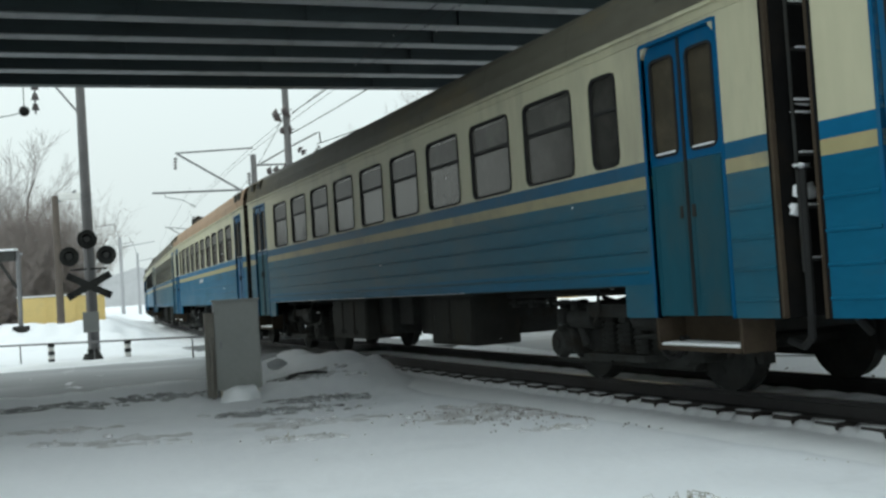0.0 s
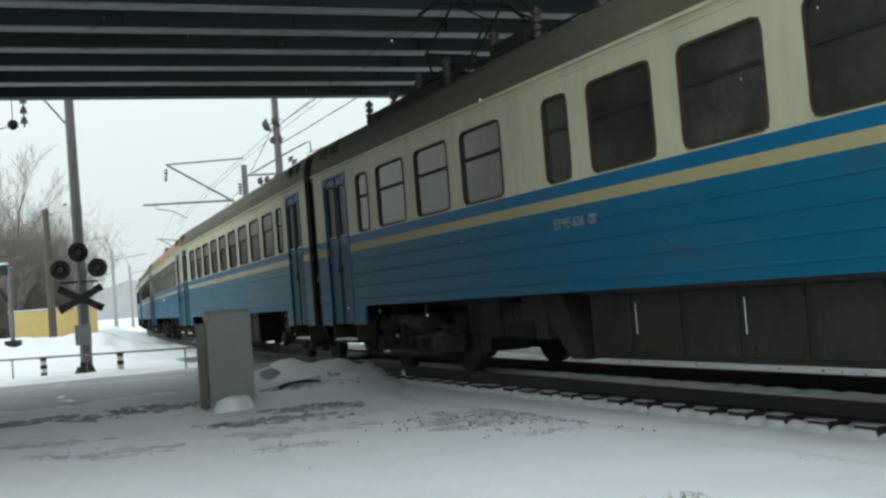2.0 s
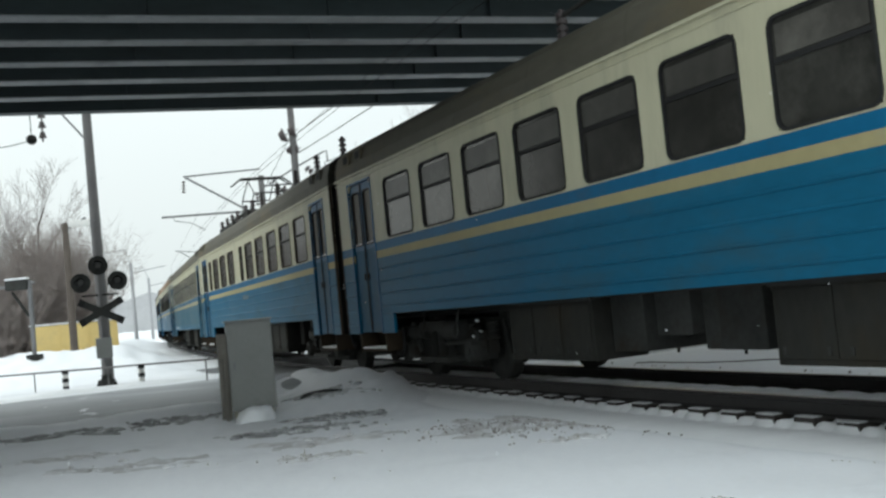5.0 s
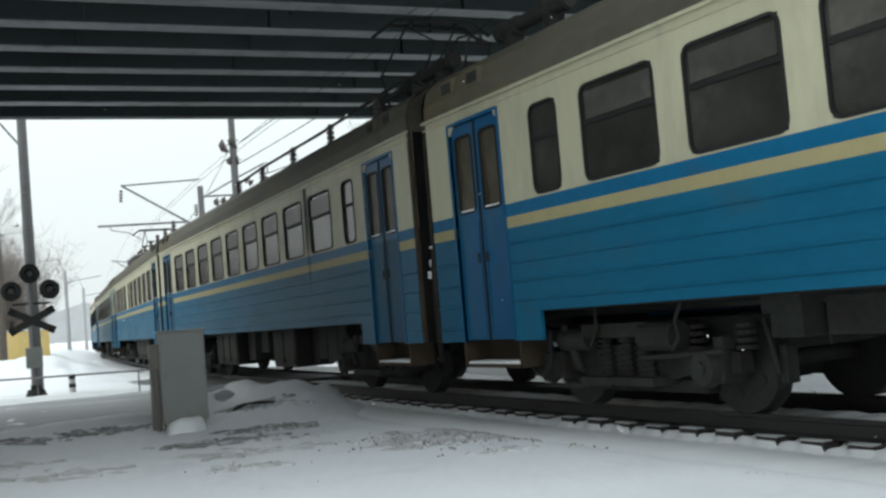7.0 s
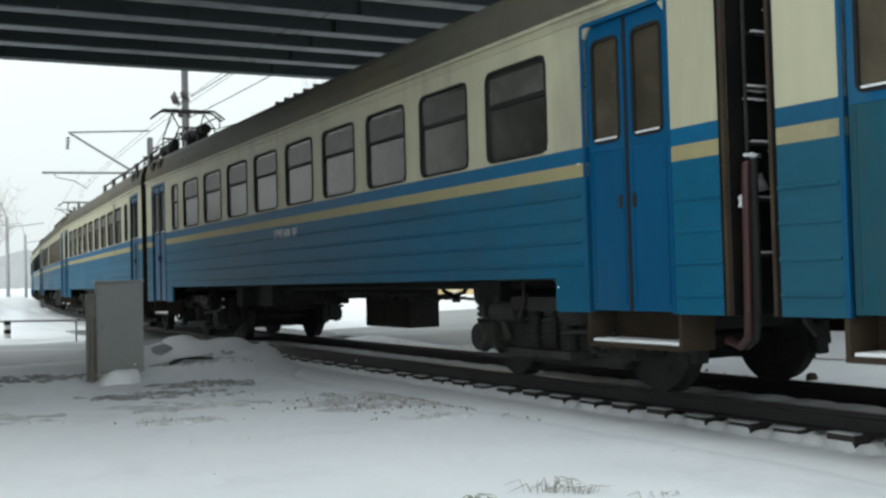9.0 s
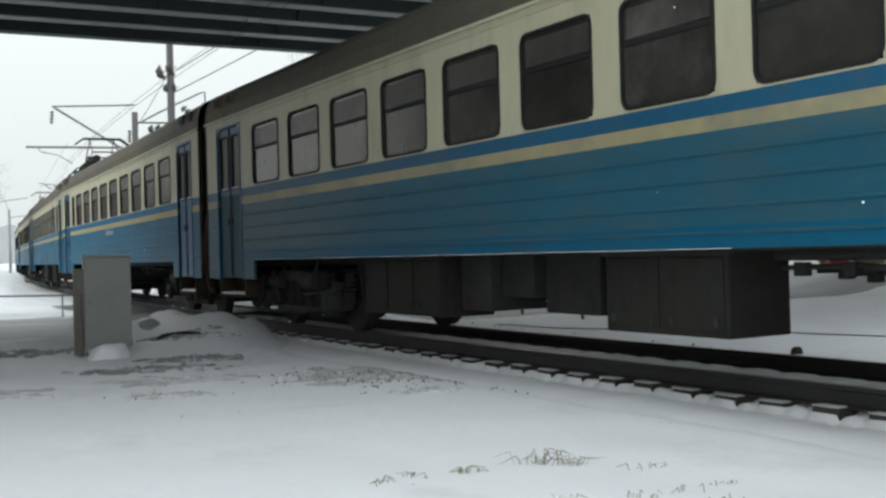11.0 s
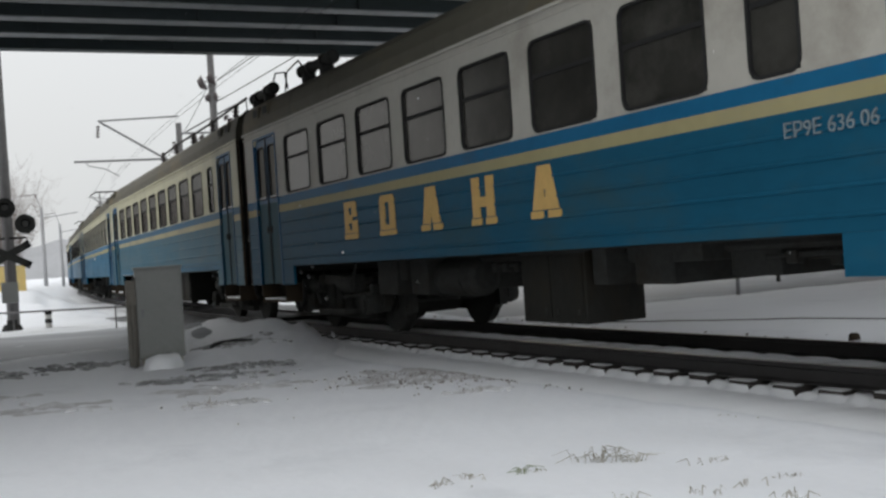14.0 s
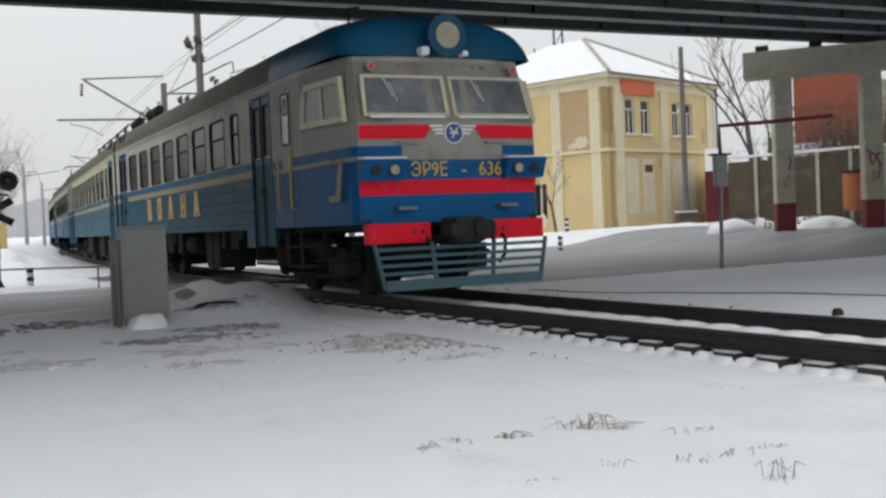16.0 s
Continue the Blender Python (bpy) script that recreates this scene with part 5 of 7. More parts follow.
        front_box(car, "front_step", min(k * 0.72, k * 1.02), max(k * 0.72, k * 1.02), 1.36, 1.40, 0.14, "galvanised")
        # red buffer plates
        bm = one_box(f - 0.10, f + 0.10, min(k * 0.48, k * 1.50), max(k * 0.48, k * 1.50), 0.86, 1.16, bevel=0.015)
        bp = part("buffer_plate", bm, "red", car, "red buffer plate")
        for dy in (0.62, 0.76):
            bm = bmesh.new()
            rod(bm, (f - 0.108, k * dy, 1.02), (f - 0.09, k * dy, 1.02), 0.03, seg=10)
            part("plate_hole", bm, "black", bp)
        cab_side_window(car, k)
        # cab door with pane and handrails
        y = k * HALF_W
        ya, yb = sorted((y - k * 0.02, y + k * 0.012))
        cd = part("cab_door", one_box(-7.22, -6.72, ya, yb, 1.18, 3.45, bevel=0.004), "grey", car)
        part("cab_door_lower", one_box(-7.22, -6.72, min(y, y + k * 0.015), max(y, y + k * 0.015), 1.18, 2.10), "cab_blue", cd)
        bm = bmesh.new()
        prism(bm, [(-6.97 + u, 2.98 + v) for u, v in rounded(0.36, 0.82, 0.06)], "y", y + k * 0.012, y + k * 0.02)
        part("pane", bm, "cab_glass", cd)
        part("pane_gasket", ring(bmesh.new(), 0.41, 0.87, 0.08, 0.03, y + k * 0.008, y + k * 0.026, -6.97, 2.98), "rubber", cd)
        part("pane_sticker", one_box(-7.08, -6.86, min(y + k * 0.019, y + k * 0.022), max(y + k * 0.019, y + k * 0.022), 3.05, 3.34), "bright_blue", cd, "blue sticker behind the pane")
        part("sticker_mark", one_box(-7.01, -6.93, min(y + k * 0.022, y + k * 0.024), max(y + k * 0.022, y + k * 0.024), 3.10, 3.20), "yellow", cd)
        for x in (-6.62, -7.30):
            bm = bmesh.new()
            pipe(bm, [(x, y, 1.46), (x, y + k * 0.07, 1.48), (x, y + k * 0.07, 2.36), (x, y, 2.38)], 0.018, 8)
            part("handrail", bm, "yellow", car, "yellow cab door handrail")
        part("stripe_line", one_box(-9.0, -6.15, min(y - k * 0.03, y + k * 0.006), max(y - k * 0.03, y + k * 0.006), 2.11, 2.165), "stripe_dull", car)
        # the stripe turns down behind the front corner
        bm = bmesh.new()
        yy = k * 1.655
        prism(bm, [(-9.30, 2.14), (-9.18, 2.14), (-9.02, 1.62), (-8.72, 1.62), (-8.72, 1.52), (-9.12, 1.52)], "y", min(yy, yy + k * 0.03), max(yy, yy + k * 0.03))
        part("stripe_hook", bm, "stripe_dull", car)
        bm = one_box(-7.35, -6.6, min(k * 1.3, k * 1.7), max(k * 1.3, k * 1.7), 0.48, 0.52)
        for x in (-7.33, -6.62):
            box(bm, x - 0.02, x + 0.02, min(k * 1.66, k * 1.7), max(k * 1.66, k * 1.7), 0.48, 1.2)
        box(bm, -7.35, -6.6, min(k * 1.4, k * 1.7), max(k * 1.4, k * 1.7), 0.82, 0.85)
        part("cab_step", bm, "black", car)
        # lettering on the side
        for ch, x in zip("ВОЛНА", (4.84, 3.53, 2.20, 0.86, -0.45)):
            turn = Matrix(((-1, 0, 0, 0), (0, 0, 1, 0), (0, 1, 0, 0), (0, 0, 0, 1))) if k > 0 else Matrix(((1, 0, 0, 0), (0, 0, -1, 0), (0, 1, 0, 0), (0, 0, 0, 1)))
            part("side_letter", block_letter(ch), "letter_ochre", car, "yellow painted block capital letter", at=Matrix.Translation((x, k * (HALF_W + 0.004), 1.50)) @ turn)
        text_mesh("ЕР9Е 636 06", 0.17, 0.012, "number_lettering", "white_letters", car, Matrix.Translation((-4.3, k * (HALF_W + 0.004), 1.965)) @ turn)
    # spot lamp on the roof
    bm = bmesh.new()
    rod(bm, (-9.62, 0, 4.00), (-8.9, 0, 4.00), 0.30, seg=28)
    rod(bm, (-9.66, 0, 4.00), (-9.60, 0, 4.00), 0.325, seg=28)
    sp = part("spot_lamp", bm, "cab_roof", car, "large round blue spot lamp")
    bm = bmesh.new()
    rod(bm, (-9.675, 0, 4.00), (-9.62, 0, 4.00), 0.20, seg=28)
    part("spot_lens", bm, "lamp_glass", sp, "pale glass lens")
    # added white lumps stand in for peeled paint beside the lamp
    part("lamp_snow", one_box(-9.60, -9.36, 0.26, 0.42, 3.70, 3.84, bevel=0.06), "clean_snow", car, "white lump standing in for peeled paint beside the spot lamp")
    part("lamp_snow", one_box(-9.60, -9.36, -0.40, -0.28, 3.70, 3.80, bevel=0.05), "clean_snow", car, "white lump standing in for peeled paint beside the spot lamp")
    bm = bmesh.new()
    rod(bm, (-7.9, 0.9, 4.3), (-7.9, 0.9, 4.7), 0.02)
    rod(bm, (-7.9, 0.9, 4.7), (-7.9, 0.7, 4.74), 0.02)
    part("roof_horn", bm, "black", car)
    # underside, coupler, snow plough
    part("cab_floor", one_box(-9.5, -6.15, -1.5, 1.5, 1.08, 1.16), "black", car)
    bm = one_box(CAB_X - 0.55, CAB_X, -0.26, 0.26, 0.84, 1.22, bevel=0.05)
    box(bm, CAB_X - 0.62, CAB_X - 0.3, -0.40, -0.05, 0.90, 1.16, bevel=0.05)
    box(bm, CAB_X - 0.60, CAB_X - 0.3, 0.10, 0.36, 0.92, 1.14, bevel=0.05)
    part("coupler", bm, "black", car, "black automatic coupler")
    for y in (0.55, -0.55, -0.75):
        bm = bmesh.new()
        pipe(bm, [(CAB_X - 0.10, y, 0.98), (CAB_X - 0.25, y, 0.85), (CAB_X - 0.27, y * 0.96, 0.62), (CAB_X - 0.18, y * 0.9, 0.50)], 0.03, 8)
        part("brake_hose", bm, "rubber", car)
    f = CAB_X - 0.12
    for z, w in ((0.78, 1.44), (0.66, 1.41), (0.54, 1.38), (0.42, 1.35)):
        part("plough_bar", one_box(f - 0.20, f - 0.16, -w, w, z - 0.025, z + 0.025), "plough", car)
    bm = bmesh.new()
    prism(bm, [(f - 0.16, 0.17), (f - 0.24, 0.17), (f - 0.22, 0.32), (f - 0.16, 0.32)], "y", -1.32, 1.32)
    part("plough_blade", bm, "plough", car, "teal snow plough blade")
    for y in (1.38, 0.5, -0.5, -1.38):
        bm = bmesh.new()
        rod(bm, (f - 0.16, y * 1.06, 0.86), (f - 0.18, y * 0.96, 0.2), 0.035, seg=6)
        part("plough_strut", bm, "plough", car)
    return car


M["rust_stain"] = material("faded_orange_paint", (0.36, 0.14, 0.07), 0.7, vary=0.3, scale=8, fine=30, bump=0.03, dirt=(0.23, 0.21, 0.18), dirt_amount=0.6, dirt_scale=12)
M["cream_frame"] = material("frame_paint", (0.62, 0.56, 0.40), 0.5, vary=0.12, scale=3, fine=20, bump=0.05, dirt=(0.35, 0.28, 0.16), dirt_amount=0.3, dirt_scale=5)
M["cream_dull"] = material("dull_cream_paint", (0.42, 0.405, 0.36), 0.5, vary=0.10, scale=0.7, fine=8, bump=0.05, dirt=(0.20, 0.18, 0.15), dirt_amount=0.35, dirt_scale=0.9, spec=0.14)
M["stripe_dull"] = material("dull_stripe_paint", (0.20, 0.185, 0.12), 0.5, vary=0.12, scale=2, fine=15, bump=0.03)
M["cab_roof"] = material("cab_roof_paint", (0.009, 0.085, 0.17), 0.4, vary=0.2, scale=1.2, fine=12, bump=0.05, dirt=(0.05, 0.055, 0.06), dirt_amount=0.3, spec=0.14)
M["plough"] = material("plough_paint", (0.035, 0.10, 0.125), 0.55, vary=0.2, scale=2, fine=18, bump=0.08, dirt=(0.10, 0.11, 0.11), dirt_amount=0.3)


def motor_carriage():
    """The second carriage of the film: its window row is broken by a narrow window."""
    car = thing("railway_carriage", "blue and cream motor carriage with rusty window rims and roof insulators", "railway carriage", "carriages of the train")
    wins = [(7.18, 0.52), (5.9, 1.14), (4.3, 1.14), (2.69, 1.14), (0.76, 0.52), (-0.52, 1.14), (-2.12, 1.14), (-3.78, 1.14), (-5.40, 1.14), (-7.0, 1.14)]
    car_body(car, wins, (8.62, -8.66), 9.87, -9.87, True)
    gangway(car, 9.87, 1)
    gangway(car, -9.87, -1)
    underfloor(car, [(-3.6, 0.72, 0.75, 1.5, 0.37)], tanks=[(2.2, 3.6, 0.9, 0.90, 0.22)], mass=[(1.4, 5.0, 0.55), (-5.1, -3.65, 0.50)])
    bm = bmesh.new()
    prism(bm, [(1.95, 1.14), (1.45, 1.14), (0.95, 0.34), (1.30, 0.34), (1.75, 0.80)], "y", 0.95, 1.45)
    part("air_duct", bm, "box_iron", car, "slanting dark air duct")
    for side in (1, -1):
        for x in (9.15, 8.5, -9.15, -8.5):
            vent(car, x, side)
        turn = Matrix(((-side, 0, 0, 0), (0, 0, side, 0), (0, 1, 0, 0), (0, 0, 0, 1)))
        text_mesh("ЕР9Е-636  08", 0.157, 0.012, "number_lettering", "white_letters", car, Matrix.Translation((0.51, side * (HALF_W + 0.004), 1.935)) @ turn)
    pantograph(car, 5.7, 6.05)
    bm = bmesh.new()
    for y in (0.45, -0.45):
        rod(bm, (-8.5, y, 4.80), (5.4, y, 4.80), 0.018, seg=6)
    part("roof_cable", bm, "wire", car)
    for x in (-8.5, -6.2, -3.9, -1.6, 0.7, 2.2, 3.4, 5.0, 6.1, 7.2, 8.4):
        insulator(car, x, 1.0, 0.52)
    part("roof_box", one_box(5.2, 8.2, 0.75, 1.15, 4.36, 4.60, bevel=0.03), "black", car, "long black roof equipment box")
    part("roof_box", one_box(2.3, 3.3, 0.75, 1.15, 4.36, 4.66, bevel=0.03), "black", car, "black roof equipment box")
    return car


cars = {}
cars[0] = trailer("blue and cream railway carriage with frosted upper panes", True, hazy=True)
cars[1] = motor_carriage()
cars[3] = trailer("blue and cream motor carriage with a folded roof pantograph", False, motor=True, raised=5.05, hazy=True)
cars[2] = trailer("blue and cream railway carriage with stained panels", True, hazy=True, shift=0.2, washed=True)
cars[4] = trailer("blue and cream railway carriage with dull blue doors", True, hazy=True, shift=0.2)
for index in (-2, -4):
    cars[index] = copy_thing(cars[0], pose(0, 0, 0))
for k in (1, -1):
    turn = Matrix(((-k, 0, 0, 0), (0, 0, k, 0), (0, 1, 0, 0), (0, 0, 0, 1)))
    text_mesh("ЕР9Е-636  07", 0.185, 0.012, "number_lettering", "number_white", cars[3], Matrix.Translation((0.16, k * (HALF_W + 0.004), 1.985)) @ turn)
for index in (-1, -3):
    cars[index] = copy_thing(cars[3], pose(0, 0, 0))
    tagged(cars[index], "blue and cream motor carriage at the far end of the train")
for index in (2, 4):
    roof_drum(cars[index], -8.9, 0.85, -1)
    part("roof_cable", pipe(bmesh.new(), [(-8.0, 1.0, 4.84), (-4.0, 1.0, 4.80), (0.0, 1.0, 4.82), (2.5, 1.0, 4.78)], 0.03), "black", cars[index])
    for x in (-7.0, -4.6, -2.2, 0.2, 2.4):
        insulator(cars[index], x, 1.0, 0.46)
pantograph(cars[2], -7.2, 6.05)
part("red_hose", pipe(bmesh.new(), [(-9.90, 1.50, 2.04), (-9.98, 1.62, 2.02), (-10.01, 1.66, 1.85), (-10.01, 1.67, 1.3), (-9.99, 1.66, 0.85), (-9.92, 1.60, 0.64), (-9.76, 1.52, 0.56), (-9.55, 1.46, 0.60)], 0.034, 8), "hose_red", cars[3], "hanging dark red jumper hose")
for x0, x1, z in ((-5.2, -4.7, 0.50), (-4.68, -4.1, 0.46), (-4.08, -3.55, 0.52), (-3.53, -3.12, 0.44)):
    part("undergear", one_box(x0, x1, -0.8, 1.2, z, 1.14, bevel=0.02), "black", cars[2])
M["grime"] = material("grime_streak", (0.10, 0.11, 0.11), 0.8, vary=0.3, scale=4, fine=20, bump=0.1, dirt=(0.20, 0.21, 0.20), dirt_amount=0.5, dirt_scale=5, spec=0.05)
streaks = random.Random(12)
for i in range(8):      # run-off from the roof down one panel
    x, w = -5.17 + 0.022 * i + streaks.uniform(-0.006, 0.006), streaks.uniform(0.010, 0.030)
    z = 2.2 - 0.9 * streaks.random() ** 2 if i % 2 else streaks.uniform(2.3, 2.9)
    bm = bmesh.new()
    prism(bm, [(x, 3.60), (x + w, 3.60), (x + w * 1.2, 3.1), (x + w * 0.9, 2.6 if z < 2.5 else z + 0.2), (x + w * 0.5, z), (x - w * 0.1, 2.7 if z < 2.5 else z + 0.3)], "y", HALF_W + 0.001 + 0.0003 * i, HALF_W + 0.0035 + 0.0003 * i)
    part("grime_streak", bm, "grime", cars[2])


def roof_snow(car, x0, x1, y0, y1, z, seed):
    """Thin uneven crust of snow lying on the roof's shoulder."""
    bm = bmesh.new()
    rows = []
    for i in range(41):
        x = x0 + (x1 - x0) * i / 40
        k = 1 + 0.8 * noise.noise((x * 1.3, seed, 0))
        rows.append([bm.verts.new((x, y0 + (y1 - y0) * f, z - 0.16 * (y0 + (y1 - y0) * f - y0) + h * max(0.1, k))) for f, h in ((0, -0.06), (0.12, 0.035), (0.5, 0.05), (0.88, 0.035), (1, -0.08))])
    for p, q in zip(rows, rows[1:]):
        for j in range(4):
            bm.faces.new((p[j], p[j + 1], q[j + 1], q[j]))
    part("roof_snow", bm, "clean_snow", car, "thin crust of snow on the roof", smooth=True)


for index, x0, x1 in ((1, -2.4, 1.6), (2, -8.8, -4.2)):
    roof_snow(cars[index], x0, x1, 0.72, 1.05, 4.455, index)
M["rust_roof"] = material("rusted_roof", (0.30, 0.21, 0.14), 0.75, vary=0.2, scale=0.7, fine=8, bump=0.1, dirt=(0.20, 0.17, 0.14), dirt_amount=0.35, dirt_scale=0.7, stretch=(0.4, 1, 1), spec=0.14)
for ob in cars[-1].children:
    if ob.name.split(".")[0] == "roof":
        ob.data = ob.data.copy()
        ob.data.materials[0] = M["rust_roof"]
tagged(cars[-1], "blue and cream motor carriage with a rust-brown roof")
cars[5] = cab_car()


# ---------------------------------------------------------------- crossing equipment
def gz_pose(x, y, rz=0.0, dz=0.0):
    return pose(x, y, ground_z(x, y) + dz, 0, 0, rz)


def crossing_signal():
    sig = thing("crossing_signal", "level crossing signal with three dark round lamps and a crossed board", "railway signal", at=pose(-9.82, 29.95, -0.17, 0, 0, 18))
    bm = bmesh.new()
    rod(bm, (0, 0, 0.0), (0, 0, 0.18), 0.30, 0.22, seg=14)
    rod(bm, (0, 0, 0.18), (0, 0, 0.30), 0.14, seg=12)
    part("signal_base", bm, "black", sig, "cast black base")
    bm = bmesh.new()
    rod(bm, (0, 0, 0.28), (0, 0, 3.5), 0.06, seg=12)
    part("signal_mast", bm, "pole", sig)
    part("relay_box", one_box(-0.22, 0.22, -0.22, 0.10, 0.78, 1.36, bevel=0.02), "cabinet", sig, "small grey relay box")
    part("lamp_bar", one_box(-0.5, 0.5, -0.03, 0.03, 2.55, 2.60), "black", sig)
    for x, z in ((0.0, 3.42), (-0.50, 2.95), (0.50, 2.95)):
        bm = bmesh.new()
        rod(bm, (x, -0.10, z), (x, -0.07, z), 0.275, seg=28)
        disc = part("lamp_disc", bm, "black", sig, "matt black backing disc")
        bm = bmesh.new()
        rod(bm, (x, -0.16, z), (x, 0.06, z), 0.12, seg=18)
        part("lamp_case", bm, "rubber", disc)
        bm = bmesh.new()
        rod(bm, (x, -0.165, z), (x, -0.15, z), 0.085, seg=18)
        part("lamp_lens", bm, "window", disc)
        bm = bmesh.new()
        for i in range(7):      # hood over the lens
            a, b = radians(10 + 22.8 * i), radians(10 + 22.8 * (i + 1))
            box(bm, -0.05, 0.05, -0.30, -0.10, -0.006, 0.006, turn=Matrix.Translation((x + 0.15 * math.cos((a + b) / 2), 0, z + 0.15 * math.sin((a + b) / 2))) @ Matrix.Rotation(-((a + b) / 2 - math.pi / 2), 4, "Y"))
        part("hood", bm, "black", disc)
    for k in (1, -1):
        bm = one_box(-0.66, 0.66, -0.012, 0.012, -0.10, 0.10)
        b = part("cross_board", bm, "black", sig, "dark weathered cross board", at=pose(0, -0.12 - 0.012 * k, 2.10, 0, 28 * k, 0))
        for e in (1, -1):
            part("board_end", one_box(min(e * 0.50, e * 0.668), max(e * 0.50, e * 0.668), -0.016, 0.016, -0.103, 0.103), "rubber", b)


def striped_post(x, y, h):
    post = thing("marker_post", "short black and white striped marker post in snow", "post", "striped marker posts", at=gz_pose(x, y))
    for i in range(5):
        bm = bmesh.new()
        rod(bm, (0, 0, h * i / 5 - (0.2 if i == 0 else 0)), (0, 0, h * (i + 1) / 5), 0.085, seg=10)
        part("band", bm, "white" if i % 2 else "black", post)


def relay_cabinet():
    cab = thing("relay_cabinet", "grey steel trackside relay cabinet with side box in snow", "cabinet", at=gz_pose(-3.10, 15.95, 14, -0.03))
    part("body", one_box(-0.30, 0.36, -0.27, 0.27, 0.10, 1.42, bevel=0.012), "cabinet", cab)
    part("door", one_box(-0.27, 0.33, -0.285, -0.27, 0.14, 1.38, bevel=0.004), "cabinet", cab)
    part("hinge_side", one_box(-0.44, -0.30, -0.22, 0.20, 0.0, 1.26, bevel=0.01), "cabinet_edge", cab, "brownish worn side box")
    part("pipe", rod(bmesh.new(), (-0.36, -0.25, -0.05), (-0.36, -0.25, 0.9), 0.03), "cabinet_edge", cab)
    part("roof", one_box(-0.32, 0.38, -0.30, 0.30, 1.42, 1.45, bevel=0.008), "cabinet", cab)
    part("plinth", one_box(-0.25, 0.32, -0.22, 0.22, -0.1, 0.10), "concrete", cab)
    part("hasp", one_box(-0.24, -0.20, -0.30, -0.285, 0.72, 0.84), "galvanised", cab)


def snow_lump(x, y, w, d, h, seed, name="snow_lump", mat="clean_snow", label="lump of clean snow on the ground", cat="snow lump"):
    bm = bmesh.new()
    bmesh.ops.create_icosphere(bm, subdivisions=3, radius=1)
    for v in bm.verts:
        n = 1 + 0.22 * noise.noise(v.co * 1.6 + Vector((seed, 0, 0))) + 0.08 * noise.noise(v.co * 5 + Vector((seed, 3, 0)))
        v.co = Vector((v.co.x * w / 2 * n, v.co.y * d / 2 * n, v.co.z * h * n))
    ob = part(name, bm, mat, at=gz_pose(x, y, seed * 37 % 360), smooth=True)
    return tagged(ob, label, cat)


M["cabinet_edge"] = material("worn_cabinet_paint", (0.15, 0.14, 0.12), 0.7, vary=0.2, scale=2, fine=15, bump=0.1, dirt=(0.08, 0.065, 0.05), dirt_amount=0.4)
crossing_signal()
for x, y in ((-10.68, 29.1), (-8.28, 28.1), (7.75, 37.9), (9.2, 43.5)):
    striped_post(x, y, 0.55)
relay_cabinet()


def guard_rail():
    """Assumed low pipe rail, added for a dark line level with the marker posts' tops at the crossing road's edge."""
    a, d = Vector((-10.68, 29.1)), Vector((2.40, -1.0)) / 2.6
    g = thing("guard_rail", "assumed thin pipe rail on short stakes, added for a dark line by the crossing", "guard rail", at=pose(a.x, a.y, 0.0, 0, 0, math.degrees(math.atan2(d.y, d.x))))
    part("pipe", rod(bmesh.new(), (-4.6, 0.1, 0.37), (5.2, 0.1, 0.37), 0.026, seg=8), "pole", g)
    for x in (-4.2, -1.2, 1.4, 4.6):
        part("stake", rod(bmesh.new(), (x, 0.1, -0.5), (x, 0.1, 0.37), 0.02, seg=6), "pole", g)


guard_rail()
snow_lump(-2.92, 15.3, 0.80, 0.5, 0.22, 2)
snow_lump(5.95, 12.4, 0.15, 0.13, 0.09, 5, "stone", "rust", "small brown stone beside the track", "stone")
snow_lump(-2.16, 17.0, 0.85, 0.26, 0.07, 6, "dark_log", "black", "dark piece of old timber half buried in snow", "timber")


def dirty_patch(x, y, w, d, seed, n=90, mat="dirty_snow"):
    """Churned grey snow with a ragged edge, and frozen clods on it."""
    rng = random.Random(seed)
    bm = bmesh.new()
    rings, spokes = 9, 56
    rows = []
    for i in range(rings + 1):
        row = []
        for k in range(spokes):
            a = 2 * math.pi * k / spokes
            rad = i / rings * (1 + 0.75 * noise.noise((math.cos(a) * 1.7, math.sin(a) * 1.7, seed * 3.1)) + 0.45 * noise.noise((math.cos(a) * 5, math.sin(a) * 5, seed)))
            px, py = math.cos(a) * rad * w / 2, math.sin(a) * rad * d / 2
            lump = 0.028 * noise.noise(((x + px) * 4.5, (y + py) * 4.5, seed)) + 0.02 * noise.noise(((x + px) * 11, (y + py) * 11, seed))
            row.append(bm.verts.new((px, py, ground_z(x + px, y + py) - ground_z(x, y) + (0.004 + lump if i < rings else -0.04))))
        rows.append(row)
    for p, q in zip(rows, rows[1:]):
        for k in range(spokes):
            bm.faces.new((p[k], p[(k + 1) % spokes], q[(k + 1) % spokes], q[k]))
    for i in range(n):
        u, v = rng.gauss(0, 0.27), rng.gauss(0, 0.27)
        px, py = u * w, v * d
        s = rng.uniform(0.012, 0.05)
        m = Matrix.Translation((px, py, ground_z(x + px, y + py) - ground_z(x, y) + s * 0.1)) @ Matrix.Rotation(rng.uniform(0, 6.3), 4, "Z") @ Matrix.Diagonal((s * rng.uniform(1.0, 2.4), s, s * 0.6, 1))
        bmesh.ops.create_icosphere(bm, subdivisions=1, radius=1, matrix=m)
    tagged(part("frozen_clods", bm, mat, at=gz_pose(x, y), smooth=True), "grey frozen clods and churned snow on the ground", "frozen clods", kind="stuff")


